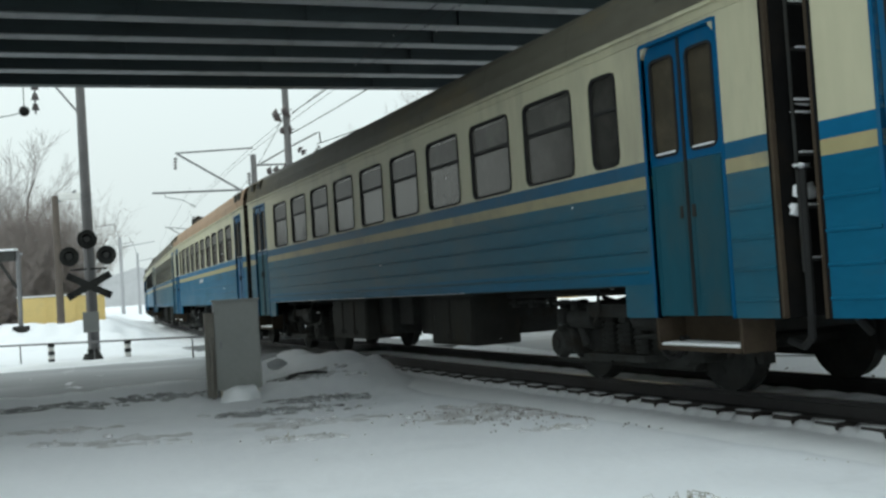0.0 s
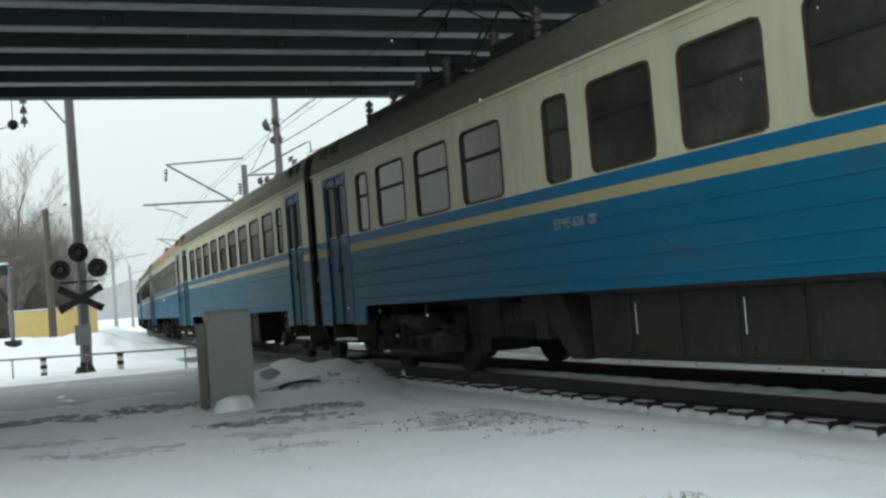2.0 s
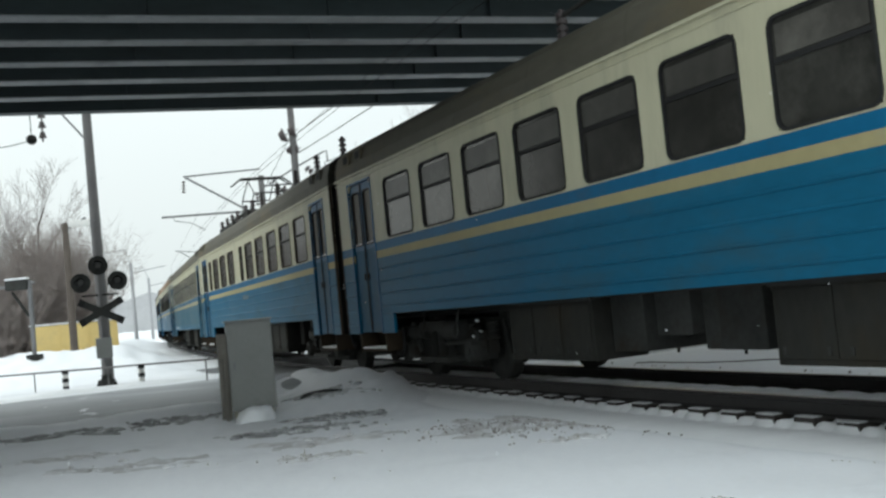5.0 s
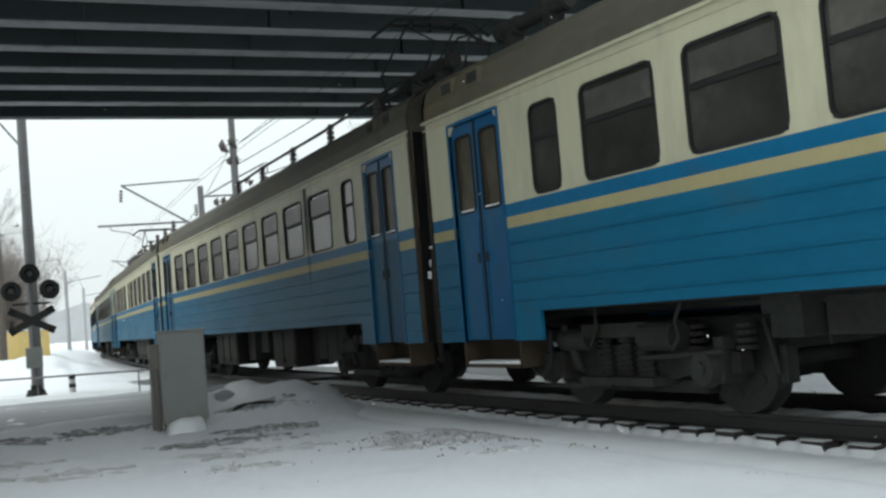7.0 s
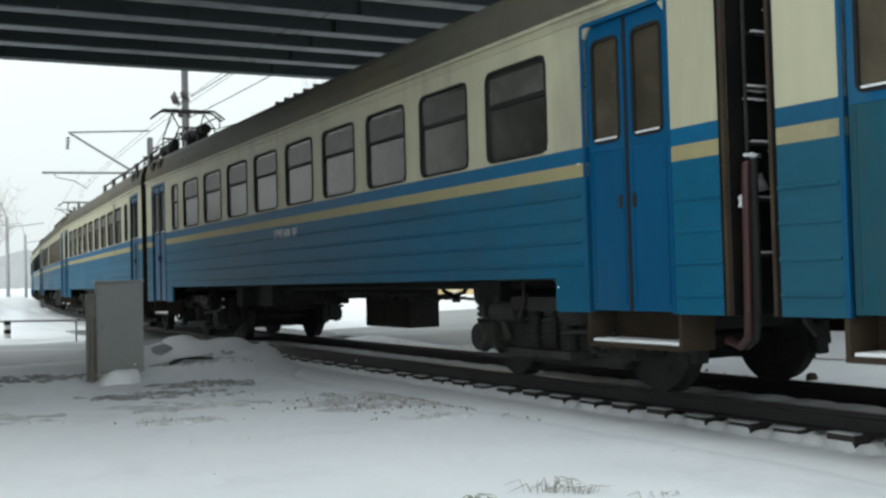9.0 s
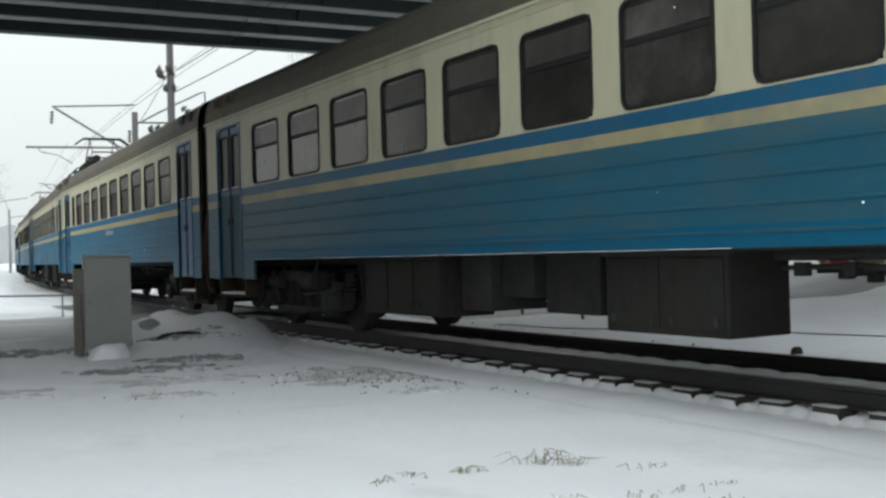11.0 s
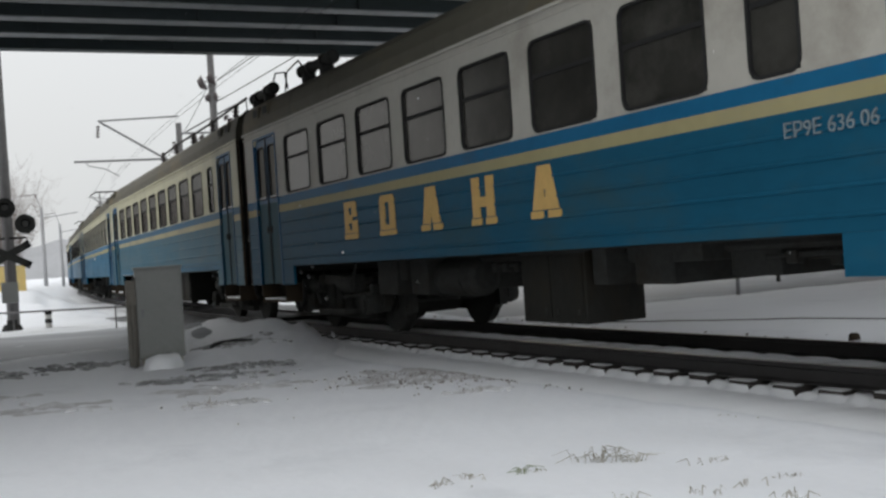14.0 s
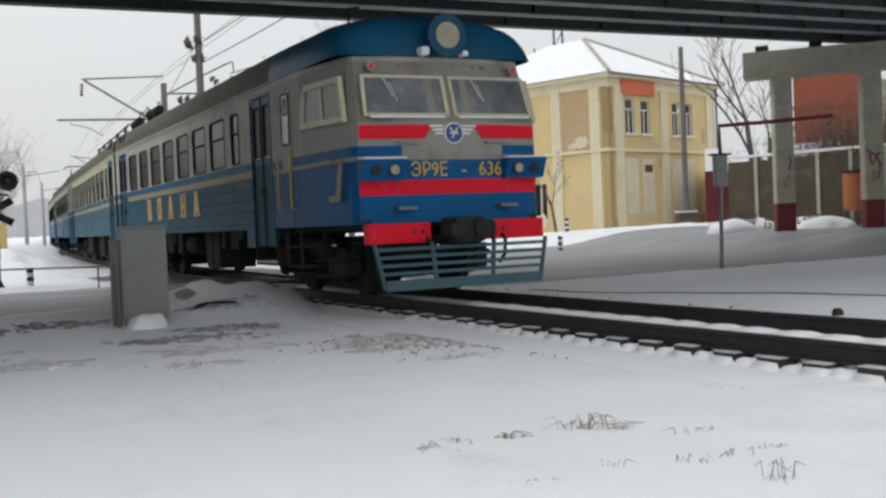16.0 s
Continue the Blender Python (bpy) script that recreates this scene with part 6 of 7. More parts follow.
for i, (x, y, w, d) in enumerate(((-5.7, 15.6, 2.3, 0.9), (-4.3, 16.3, 1.5, 1.0), (-2.05, 13.2, 1.5, 0.8), (-1.75, 14.6, 1.3, 0.9), (-2.5, 17.6, 1.3, 0.6), (-1.9, 16.7, 1.0, 0.45), (-4.1, 21.2, 1.6, 1.0), (-7.4, 16.6, 1.3, 0.7))):
    dirty_patch(x, y, w, d, i)
M["stained_snow"] = material("stained_snow", (0.50, 0.49, 0.49), 0.8, vary=0.12, scale=3, fine=20, bump=0.4, dirt=(0.76, 0.77, 0.79), dirt_amount=0.6, dirt_scale=3.5)
for i, (x, y, w, d) in enumerate(((0.55, 11.7, 1.9, 1.5), (-1.55, 11.9, 1.6, 0.8), (-1.5, 10.7, 0.9, 0.4), (1.1, 10.1, 0.5, 0.4), (-3.5, 11.2, 1.8, 0.7), (-4.6, 12.6, 1.4, 0.6))):
    dirty_patch(x, y, w, d, 30 + i, 12, "stained_snow")


def rubble(x, y, w, d, n, seed, turn=0.0):
    rng = random.Random(seed)
    bm = bmesh.new()
    for i in range(n):
        u, v = rng.gauss(0, 0.3), rng.gauss(0, 0.3)
        a = radians(turn)
        px, py = u * w * math.cos(a) - v * d * math.sin(a), u * w * math.sin(a) + v * d * math.cos(a)
        s = rng.uniform(0.005, 0.02)
        m = Matrix.Translation((px, py, ground_z(x + px, y + py) - ground_z(x, y) + s * 0.2)) @ Euler((rng.random() * 6, rng.random() * 6, rng.random() * 6)).to_matrix().to_4x4() @ Matrix.Diagonal((s * 1.5, s, s * 0.8, 1))
        bmesh.ops.create_icosphere(bm, subdivisions=1, radius=1, matrix=m)
    tagged(part("ballast_stones", bm, "gravel", at=gz_pose(x, y)), "grey ballast stones poking through the snow", "ballast stones", kind="stuff")


M["gravel"] = material("ballast_stone", (0.22, 0.20, 0.19), 0.85, vary=0.35, scale=4, fine=20, bump=0.3, dirt=(0.45, 0.45, 0.47), dirt_amount=0.3, dirt_scale=6)
rubble(0.6, 11.6, 2.1, 1.3, 320, 3, -30)
rubble(2.2, 10.3, 2.6, 0.5, 14, 9)
rubble(-1.4, 10.8, 2.4, 1.0, 12, 10)
# loose stones along the far shoulder of the track
for i in range(5):
    p = beside(2.0 + 5.5 * i, -2.3)
    rubble(p.x, p.y, 5.0, 0.5, 26, 20 + i, -62)


def fallen_cable():
    pts = []
    for i in range(26):
        q = beside(6.0 + 0.55 * i, -3.6 - 1.3 * math.sin(i * 0.16) - 0.25 * math.sin(i * 0.5))
        pts.append((q.x, q.y, ground_z(q.x, q.y) + 0.012))
    tagged(part("fallen_cable", pipe(bmesh.new(), pts, 0.009, 5), "wire"), "thin dark cable lying slack on the snow", "cable")


fallen_cable()


def weed_tuft(x, y, n, h, spread, seed, mat="weeds"):
    rng = random.Random(seed)
    bm = bmesh.new()
    for i in range(n):
        a, r = rng.uniform(0, 6.28), abs(rng.gauss(0, spread))
        p = Vector((r * math.cos(a), r * math.sin(a) * 0.5, -0.03))
        out = Vector((rng.gauss(0, 1), rng.gauss(0, 0.6), 0)) * h * 0.55
        hh = h * rng.uniform(0.4, 1.0)
        q, e = p + Vector((out.x * 0.35, out.y * 0.35, hh)), p + Vector((out.x * 1.3, out.y * 1.2, hh * rng.uniform(0.35, 1.05)))
        w = rng.uniform(0.002, 0.0045)
        rod(bm, p, q, w, w * 0.8, seg=4)
        rod(bm, q, e, w * 0.8, w * 0.4, seg=4)
    tagged(part("weed_tuft", bm, mat, at=gz_pose(x, y)), "dry weed stalks standing out of the snow", "weeds", kind="stuff")


M["weeds_green"] = material("frosted_grass", (0.20, 0.23, 0.13), 0.9, vary=0.3, scale=8, fine=30, bump=0.0)
for i, (x, y, n, h, sp, mt) in enumerate(((1.42, 6.46, 22, 0.13, 0.10, "weeds"), (1.62, 6.40, 14, 0.11, 0.06, "weeds"), (2.04, 4.93, 10, 0.13, 0.05, "weeds"), (0.40, 6.02, 14, 0.06, 0.12, "weeds"), (0.56, 6.15, 12, 0.07, 0.10, "weeds"), (0.90, 6.33, 16, 0.07, 0.06, "weeds_green"),
                                               (1.0, 6.36, 10, 0.05, 0.08, "weeds"), (2.05, 6.25, 12, 0.07, 0.16, "weeds"), (2.0, 5.5, 6, 0.08, 0.07, "weeds"), (1.72, 5.4, 8, 0.08, 0.10, "weeds"), (1.30, 5.35, 5, 0.07, 0.03, "weeds"), (0.86, 5.1, 7, 0.05, 0.06, "weeds"), (2.35, 5.7, 8, 0.06, 0.12, "weeds"),
                                               (-1.59, 10.6, 5, 0.14, 0.03, "weeds"), (-1.45, 10.65, 10, 0.06, 0.15, "weeds"), (-0.9, 9.2, 6, 0.05, 0.2, "weeds"), (1.05, 10.0, 8, 0.08, 0.10, "weeds"), (-2.6, 10.8, 6, 0.06, 0.2, "weeds"), (2.6, 7.6, 7, 0.05, 0.2, "weeds"))):
    weed_tuft(x, y, n, h, sp, i, mt)


# ---------------------------------------------------------------- poles and wires
def mast(x, y, h, r, top_r, tilt=(0, 0), name="catenary_mast", label="grey concrete catenary mast", cat="mast", group="catenary masts", shaft="pole"):
    t = thing(name, label, cat, group, at=gz_pose(x, y))
    bm = bmesh.new()
    rod(bm, (0, 0, -0.3), (tilt[0] * h, tilt[1] * h, h), r, top_r, seg=14)
    part("shaft", bm, shaft, t)
    return t


def string_insulator(parent, p, q, n=5, r=0.13, name="insulator_string"):
    p, q = Vector(p), Vector(q)
    bm = bmesh.new()
    for i in range(n):
        a, b = p.lerp(q, i / n), p.lerp(q, (i + 0.6) / n)
        rod(bm, a, b, r * 0.5, r, seg=12)
    rod(bm, p, q, 0.02, seg=6)
    return part(name, bm, "porcelain", parent)


def poles():
    # mast behind the crossing signal, leaning a little
    m1 = mast(-9.95, 30.5, 12.0, 0.17, 0.11, (-0.004, 0.0))
    bm = bmesh.new()
    rod(bm, (-0.05, 0, 7.1), (-0.75, 0, 8.0), 0.03)
    part("strut", bm, "galvanised", m1)
    bm = bmesh.new()
    for z in (4.6, 4.75):
        rod(bm, (-0.02, 0, z), (-0.02, 0, z + 0.05), 0.165, seg=14)
    part("band", bm, "galvanised", m1)
    # hanging insulator and ball in front of the bridge edge
    hang = thing("feeder_insulator", "hanging feeder insulator string and round dark weight", "insulator", at=pose(-9.75, 26.3, 0))
    string_insulator(hang, (0, 0, 7.55), (0, 0, 6.25), 5, 0.10)
    bm = bmesh.new()
    rod(bm, (-0.25, -0.1, 7.55), (-0.25, -0.1, 6.45), 0.012)
    part("hanger", bm, "wire", hang)
    bm = bmesh.new()
    bmesh.ops.create_uvsphere(bm, u_segments=16, v_segments=10, radius=0.13, matrix=Matrix.Translation((-0.25, -0.1, 6.32)))
    part("weight", bm, "black", hang, smooth=True)
    bm = bmesh.new()
    pts = [(-0.25 - 0.35 * i, -0.1 + 0.05 * i, 6.30 - 0.14 * math.sin(math.pi * min(1, i / 6)) + 0.02 * i) for i in range(9)]
    pipe(bm, pts, 0.012, 5)
    part("jumper", bm, "wire", hang)
    # mast seen against the bridge edge
    m3 = mast(-5.85, 44.6, 12.5, 0.19, 0.13, (0.0, 0.0))
    gz = ground_z(-5.85, 44.6)
    for a, b, n, r in (((-0.55, 0, 8.95), (0.25, 0, 9.25), 2, 0.34), ((-0.30, 0, 8.35), (0.32, 0, 8.40), 2, 0.20)):
        string_insulator(m3, (a[0], a[1], a[2] - gz), (b[0], b[1], b[2] - gz), n, r, "disc_insulator")
    bm = bmesh.new()
    pipe(bm, [(-1.2, 0, 7.0 - gz), (0.0, 0, 7.6 - gz), (1.2, 0, 8.15 - gz), (1.38, 0, 8.2 - gz), (1.40, 0, 7.75 - gz)], 0.035)
    part("bracket", bm, "galvanised", m3)
    bm = bmesh.new()
    rod(bm, (-1.4, 0, 6.95 - gz), (2.2, 0, 6.85 - gz), 0.04)
    part("cross_arm", bm, "galvanised", m3)
    string_insulator(m3, (1.35, 0, 7.6 - gz), (1.0, 0, 7.15 - gz), 4, 0.10)
    string_insulator(m3, (0.45, 0, 7.55 - gz), (0.75, 0, 7.3 - gz), 2, 0.17, "disc_insulator")
    string_insulator(m3, (-0.95, 0, 6.65 - gz), (-0.35, 0, 6.7 - gz), 2, 0.2, "disc_insulator")
    string_insulator(m3, (-0.25, 0, 6.7 - gz), (0.1, 0, 6.75 - gz), 2, 0.2, "disc_insulator")
    # cantilever mast
    m2 = mast(-9.75, 59.2, 9.6, 0.2, 0.16)
    gz = ground_z(-9.75, 59.2)
    bm = bmesh.new()
    pipe(bm, [(0, 0, 9.25 - gz + 0.55), (-4.2, -0.8, 9.65 - gz)], 0.05)
    rod(bm, (-4.1, -0.8, 9.6 - gz), (-0.1, 0, 7.0 - gz), 0.06)
    part("cantilever", bm, "galvanised", m2, "slanting cantilever tube")
    string_insulator(m2, (-4.2, -0.8, 9.4 - gz), (-4.25, -0.8, 8.7 - gz), 4, 0.12)
    bm = bmesh.new()
    rod(bm, (-5.5, -1.15, 7.45 - gz), (-0.7, -0.1, 7.45 - gz), 0.06)
    pipe(bm, [(-4.9, -1.0, 7.4 - gz), (-4.8, -1.0, 7.2 - gz), (-3.9, -0.9, 7.0 - gz), (-3.2, -0.8, 6.55 - gz)], 0.025)
    part("steady_arm", bm, "galvanised", m2)
    string_insulator(m2, (-0.3, 0, 8.4 - gz), (-0.3, 0, 7.7 - gz), 4, 0.13)
    # lamp pole by the yellow wall
    lp = mast(-15.3, 43.0, 5.2, 0.16, 0.13, shaft="bark", name="wooden_pole", label="dark timber pole with a snowy lamp arm", group="", cat="pole")
    gz = ground_z(-15.3, 43.0)
    bm = bmesh.new()
    rod(bm, (0, 0, 4.9), (0.9, -0.1, 5.35), 0.05)
    part("arm", bm, "galvanised", lp)
    part("lamp_head", one_box(0.15, 1.15, -0.15, 0.15, 5.0, 5.3, bevel=0.1), "white", lp, "snowy pale lamp head")
    # far masts with brackets along the curve
    for s, side, h in ((98, -3.4, 9.0), (150, -3.4, 9.0)):
        p, d = track_at(s)
        q = beside(s, side)
        m = mast(q.x, q.y, h, 0.2, 0.15)
        k = -1 if side > 0 else 1
        n = Vector((-d.y, d.x, 0)) * k
        bm = bmesh.new()
        pipe(bm, [Vector((0, 0, h - 1.2)), Vector((0, 0, h - 0.8)) + n * 3.2], 0.04)
        rod(bm, Vector((0, 0, h - 2.8)), Vector((0, 0, h - 0.9)) + n * 2.8, 0.04)
        if side > 0:
            pipe(bm, [Vector((0, 0, h)), Vector((0, 0, h + 0.4)) - n * 1.0, Vector((0, 0, h + 0.45)) - n * 2.0, Vector((0, 0, h - 0.1)) - n * 2.3], 0.05)
        part("bracket", bm, "galvanised", m)


    for a, d, h in ((-16.46, 133, 9.3), (-15.62, 165, 9.3)):
        m = mast(*az(a, d), h, 0.24, 0.18, shaft="far_pole", label="pale catenary mast far down the line")
        part("bracket", pipe(bmesh.new(), [(0, 0, h - 0.2), (-0.6, 0, h + 1.7), (-3.6, 0, h + 1.4), (-3.5, 0, h - 0.2)], 0.06), "far_pole", m)
        part("cantilever", rod(bmesh.new(), (0, 0, h - 1.2), (4.2, 0, h - 0.7), 0.06), "far_pole", m)


def az(deg, d):
    return d * math.sin(radians(deg)), d * math.cos(radians(deg))


# haze over the far masts is mixed into this pale grey
M["far_pole"] = material("hazed_concrete", (0.36, 0.36, 0.37), 0.9, vary=0.08, scale=1, fine=10, bump=0.0)
poles()


def wires():
    def line(name, a, b, sag, r=0.012, n=12):
        bm = bmesh.new()
        a, b = Vector(a), Vector(b)
        pts = [a.lerp(b, i / n) - Vector((0, 0, sag * 4 * (i / n) * (1 - i / n))) for i in range(n + 1)]
        pipe(bm, pts, r, 5)
        tagged(part(name, bm, "wire"), "thin dark overhead wire under the bridge", "wire", "overhead wires")
    # contact and carrier wire over the track, under the bridge
    ss = [-30, 20, 62, 118, 150, 185]
    for a, b in zip(ss, ss[1:]):
        for z, sag in ((6.15, 0.0), (6.42 if b <= 62 else 7.6, 0.12 if b <= 62 else 0.5)):
            bm = bmesh.new()
            pts = []
            for i in range(13):
                f = i / 12
                p = beside(a + (b - a) * f, 0.15 * math.sin(a + f))
                pts.append(Vector((p.x, p.y, z - sag * 4 * f * (1 - f))))
            pipe(bm, pts, 0.007, 5)
            tagged(part("contact_wire", bm, "wire"), "thin dark contact wire over the track", "wire", "overhead wires")
    line("feeder_wire", (-5.6, 44.6, 9.1), (3.5, 27.0, 10.5), 0.1, 0.02)
    line("feeder_wire", (-5.7, 44.6, 8.2), (4.2, 27.0, 9.6), 0.1, 0.02)
    line("feeder_wire", (-6.0, 44.6, 8.9), (-14.0, 75.0, 8.6), 0.4, 0.015)
    line("feeder_wire", (-6.0, 44.6, 6.9), (-14.5, 75.0, 7.4), 0.4, 0.015)
    line("feeder_wire", (-4.6, 44.6, 7.7), (3.0, 29.0, 7.45), 0.1, 0.02)


wires()


# ---------------------------------------------------------------- trees
def tree(x, y, h, seed, mat="twigs", spread=0.5, levels=4, label="bare leafless tree with fine grey twigs", trunk_r=None, dense=1.0, group="bare trees"):
    rng = random.Random(seed)
    wood, twig = [], []

    def grow(p, d, length, r, lev):
        steps = 3
        for s in range(steps):
            d = (d + Vector((rng.gauss(0, 0.10), rng.gauss(0, 0.10), rng.gauss(0.02, 0.06)))).normalized()
            q = p + d * length / steps
            r2 = r * (0.84 if lev else 0.86)
            (wood if lev < 2 else twig).append((p, q, r, r2))
            p, r = q, r2
            if lev < levels and (lev or s):
                for k in range(max(1, round(rng.choice((1, 2, 2)) * dense))):
                    side = Vector((rng.gauss(0, 1), rng.gauss(0, 1), rng.gauss(0.25, 0.5))).normalized()
                    grow(p, (d * (1 - spread) + side * spread).normalized(), length * rng.uniform(0.5, 0.72), r * 0.55, lev + 1)
    R0 = trunk_r or h * 0.018
    grow(Vector((0, 0, -0.2)), Vector((rng.gauss(0, 0.04), rng.gauss(0, 0.04), 1)), h * 0.52, R0, 0)

    def branches(rows, seg):
        vs, fs = [], []
        for p, q, r, r2 in rows:
            r, r2 = max(r, 0.012), max(r2, 0.009)
            d = (q - p).normalized()
            a = d.cross(Vector((0.3, 0.9, 0.1))).normalized()
            b = d.cross(a)
            n0 = len(vs)
            for c, rr in ((p, r), (q, r2)):
                for k in range(seg):
                    w = 2 * math.pi * k / seg
                    vs.append(c + (a * math.cos(w) + b * math.sin(w)) * rr)
            for k in range(seg):
                j = (k + 1) % seg
                fs.append((n0 + k, n0 + j, n0 + seg + j, n0 + seg + k))
        return vs, fs
    t = thing("tree", label, "tree", group, at=gz_pose(x, y))
    for name, rows, seg, m in (("trunk", wood, 7, "bark"), ("crown", twig, 3, mat)):
        me = bpy.data.meshes.new(name)
        vs, fs = branches(rows, seg)
        me.from_pydata([tuple(v) for v in vs], [], fs)
        me.materials.append(M[m])
        part(name, me, (), t)
    return t


def bush(x, y, w, h, seed, n=220, mat="twigs_brown", label="brown leafless thicket of fine twigs"):
    rng = random.Random(seed)
    vs, fs = [], []
    for i in range(n):
        p = Vector((rng.gauss(0, w * 0.22), rng.gauss(0, w * 0.22), -0.1))
        d = Vector((p.x * 0.35 / w + rng.gauss(0, 0.22), p.y * 0.35 / w + rng.gauss(0, 0.22), 1)).normalized()
        L, r = h * rng.uniform(0.5, 1.0), rng.uniform(0.02, 0.045)
        for s in range(5):
            q = p + d * L / 5
            stems = [(p, q, r)]
            for k in range(2):
                e = Vector((rng.gauss(0, 0.6), rng.gauss(0, 0.6), rng.uniform(0.3, 1))).normalized()
                stems.append((q, q + e * L * 0.2 * rng.uniform(0.5, 1.2), r * 0.55))
            for a, b, rr in stems:
                u = (b - a).cross(Vector((0.2, 1, 0.3))).normalized() * rr
                v = (b - a).cross(u).normalized() * rr
                n0 = len(vs)
                vs += [a + u, a - u * 0.5 + v * 0.87, a - u * 0.5 - v * 0.87, b]
                fs += [(n0, n0 + 1, n0 + 3), (n0 + 1, n0 + 2, n0 + 3), (n0 + 2, n0, n0 + 3)]
            p, r = q, r * 0.8
            d = (d + Vector((rng.gauss(0, 0.12), rng.gauss(0, 0.12), 0))).normalized()
    me = bpy.data.meshes.new("thicket")
    me.from_pydata([tuple(v) for v in vs], [], fs)
    me.materials.append(M[mat])
    tagged(part("thicket", me, (), at=gz_pose(x, y)), label, "thicket", kind="stuff")


for i, (a, d, h, mt) in enumerate(((-21.2, 66, 10.5, "twigs"), (-22.6, 70, 9.5, "twigs"), (-24.2, 62, 9, "twigs"))):
    tree(*az(a, d), h, 40 + i, mt, spread=0.42, dense=1.15)
# thicket brown lightened so the colour carries the distance haze
M["twigs_grey"] = material("hazed_brown_twigs", (0.25, 0.215, 0.20), 0.9, vary=0.25, scale=1, fine=10, bump=0.0)
for i, (a, d, w, h) in enumerate(((-20.0, 62, 3.2, 6.8), (-20.7, 64, 4.5, 7.4), (-21.6, 66, 4.5, 6.8), (-22.6, 60, 4.5, 5.2), (-24.0, 60, 4.5, 5.0))):
    bush(*az(a, d), w, h, 60 + i, 720, "twigs_grey")
for i, (a, d, h) in enumerate(((-1.9, 84, 13.5), (0.2, 80, 15.0), (2.6, 84, 16.5))):
    tree(*az(a, d), h, 50 + i, "pale_twigs", spread=0.36, dense=1.2, label="tall bare tree behind the line")
tree(*az(21.6, 47), 9.0, 71, "twigs_brown", spread=0.4, levels=3, label="thin bare tree by the wall")
tree(*az(22.3, 49), 7.5, 72, "twigs_brown", spread=0.4, levels=3, label="thin bare tree by the wall")
tree(*az(11.4, 46), 4.0, 73, "twigs_brown", spread=0.4, levels=3, label="small bare sapling against the house")
for i, (a, d, w, h, n) in enumerate(((24.8, 52, 3.6, 4.3, 420), (26.8, 50, 3.6, 5.6, 460), (23.2, 54, 3.0, 4.3, 260), (20.9, 40, 2.2, 0.9, 120), (25.5, 40, 3.4, 0.9, 160), (28.5, 46, 4.0, 5.5, 300))):
    bush(*az(a, d), w, h, 80 + i, n)


# ---------------------------------------------------------------- buildings
def yellow_wall():
    w = thing("boundary_wall", "yellow rendered boundary wall with a snow-topped coping", "wall", at=gz_pose(*az(-20.0, 57), 25))
    for i in range(3):
        x = -1.6 + 1.4 * i
        part("wall_panel", one_box(x, x + 1.32, -0.12, 0.12, -0.4, 1.45), "fence", w)
        part("pier", one_box(x + 1.32, x + 1.4, -0.16, 0.16, -0.4, 1.48), "fence", w)
    part("coping", one_box(-1.65, 2.65, -0.18, 0.18, 1.48, 1.55, bevel=0.01), "clean_snow", w, "snow on the coping")

yellow_wall()


def barrier_stand():
    x, y = az(-21.5, 44)
    t = thing("barrier_stand", "slim grey crossing barrier stand with a dark lamp box", "barrier stand", at=gz_pose(x, y))
    part("base", one_box(-0.25, 0.25, -0.25, 0.25, -0.1, 0.30, bevel=0.03), "black", t)
    part("post", rod(bmesh.new(), (0, 0, 0.2), (0, 0, 3.2), 0.09, seg=10), "galvanised", t)
    part("arm", rod(bmesh.new(), (-2.5, 0, 2.9), (0.2, 0, 3.1), 0.05), "galvanised", t)
    part("lamp_box", one_box(-0.9, -0.05, -0.18, 0.18, 2.85, 3.25, bevel=0.04), "black", t)
    part("box_snow", one_box(-0.9, -0.05, -0.18, 0.18, 3.25, 3.33, bevel=0.03), "clean_snow", t)
    part("bracket", rod(bmesh.new(), (-0.7, 0, 2.8), (-0.1, 0, 1.8), 0.06), "black", t)


barrier_stand()


def green_shed():
    x, y = az(-22.2, 72)
    t = thing("shed", "pale green shed behind bare trees", "shed", at=gz_pose(x, y, 15))
    part("wall", one_box(-5, 5, -2, 2, -0.4, 2.6), "green", t)
    bm = bmesh.new()
    prism(bm, [(-2.3, 2.6), (2.3, 2.6), (0, 3.3)], "x", -5.2, 5.2)
    part("roof", bm, "clean_snow", t, "snowy roof")
    part("door", one_box(-1.2, 1.2, -2.05, -2.0, -0.3, 2.1), "dark_wall", t)


green_shed()


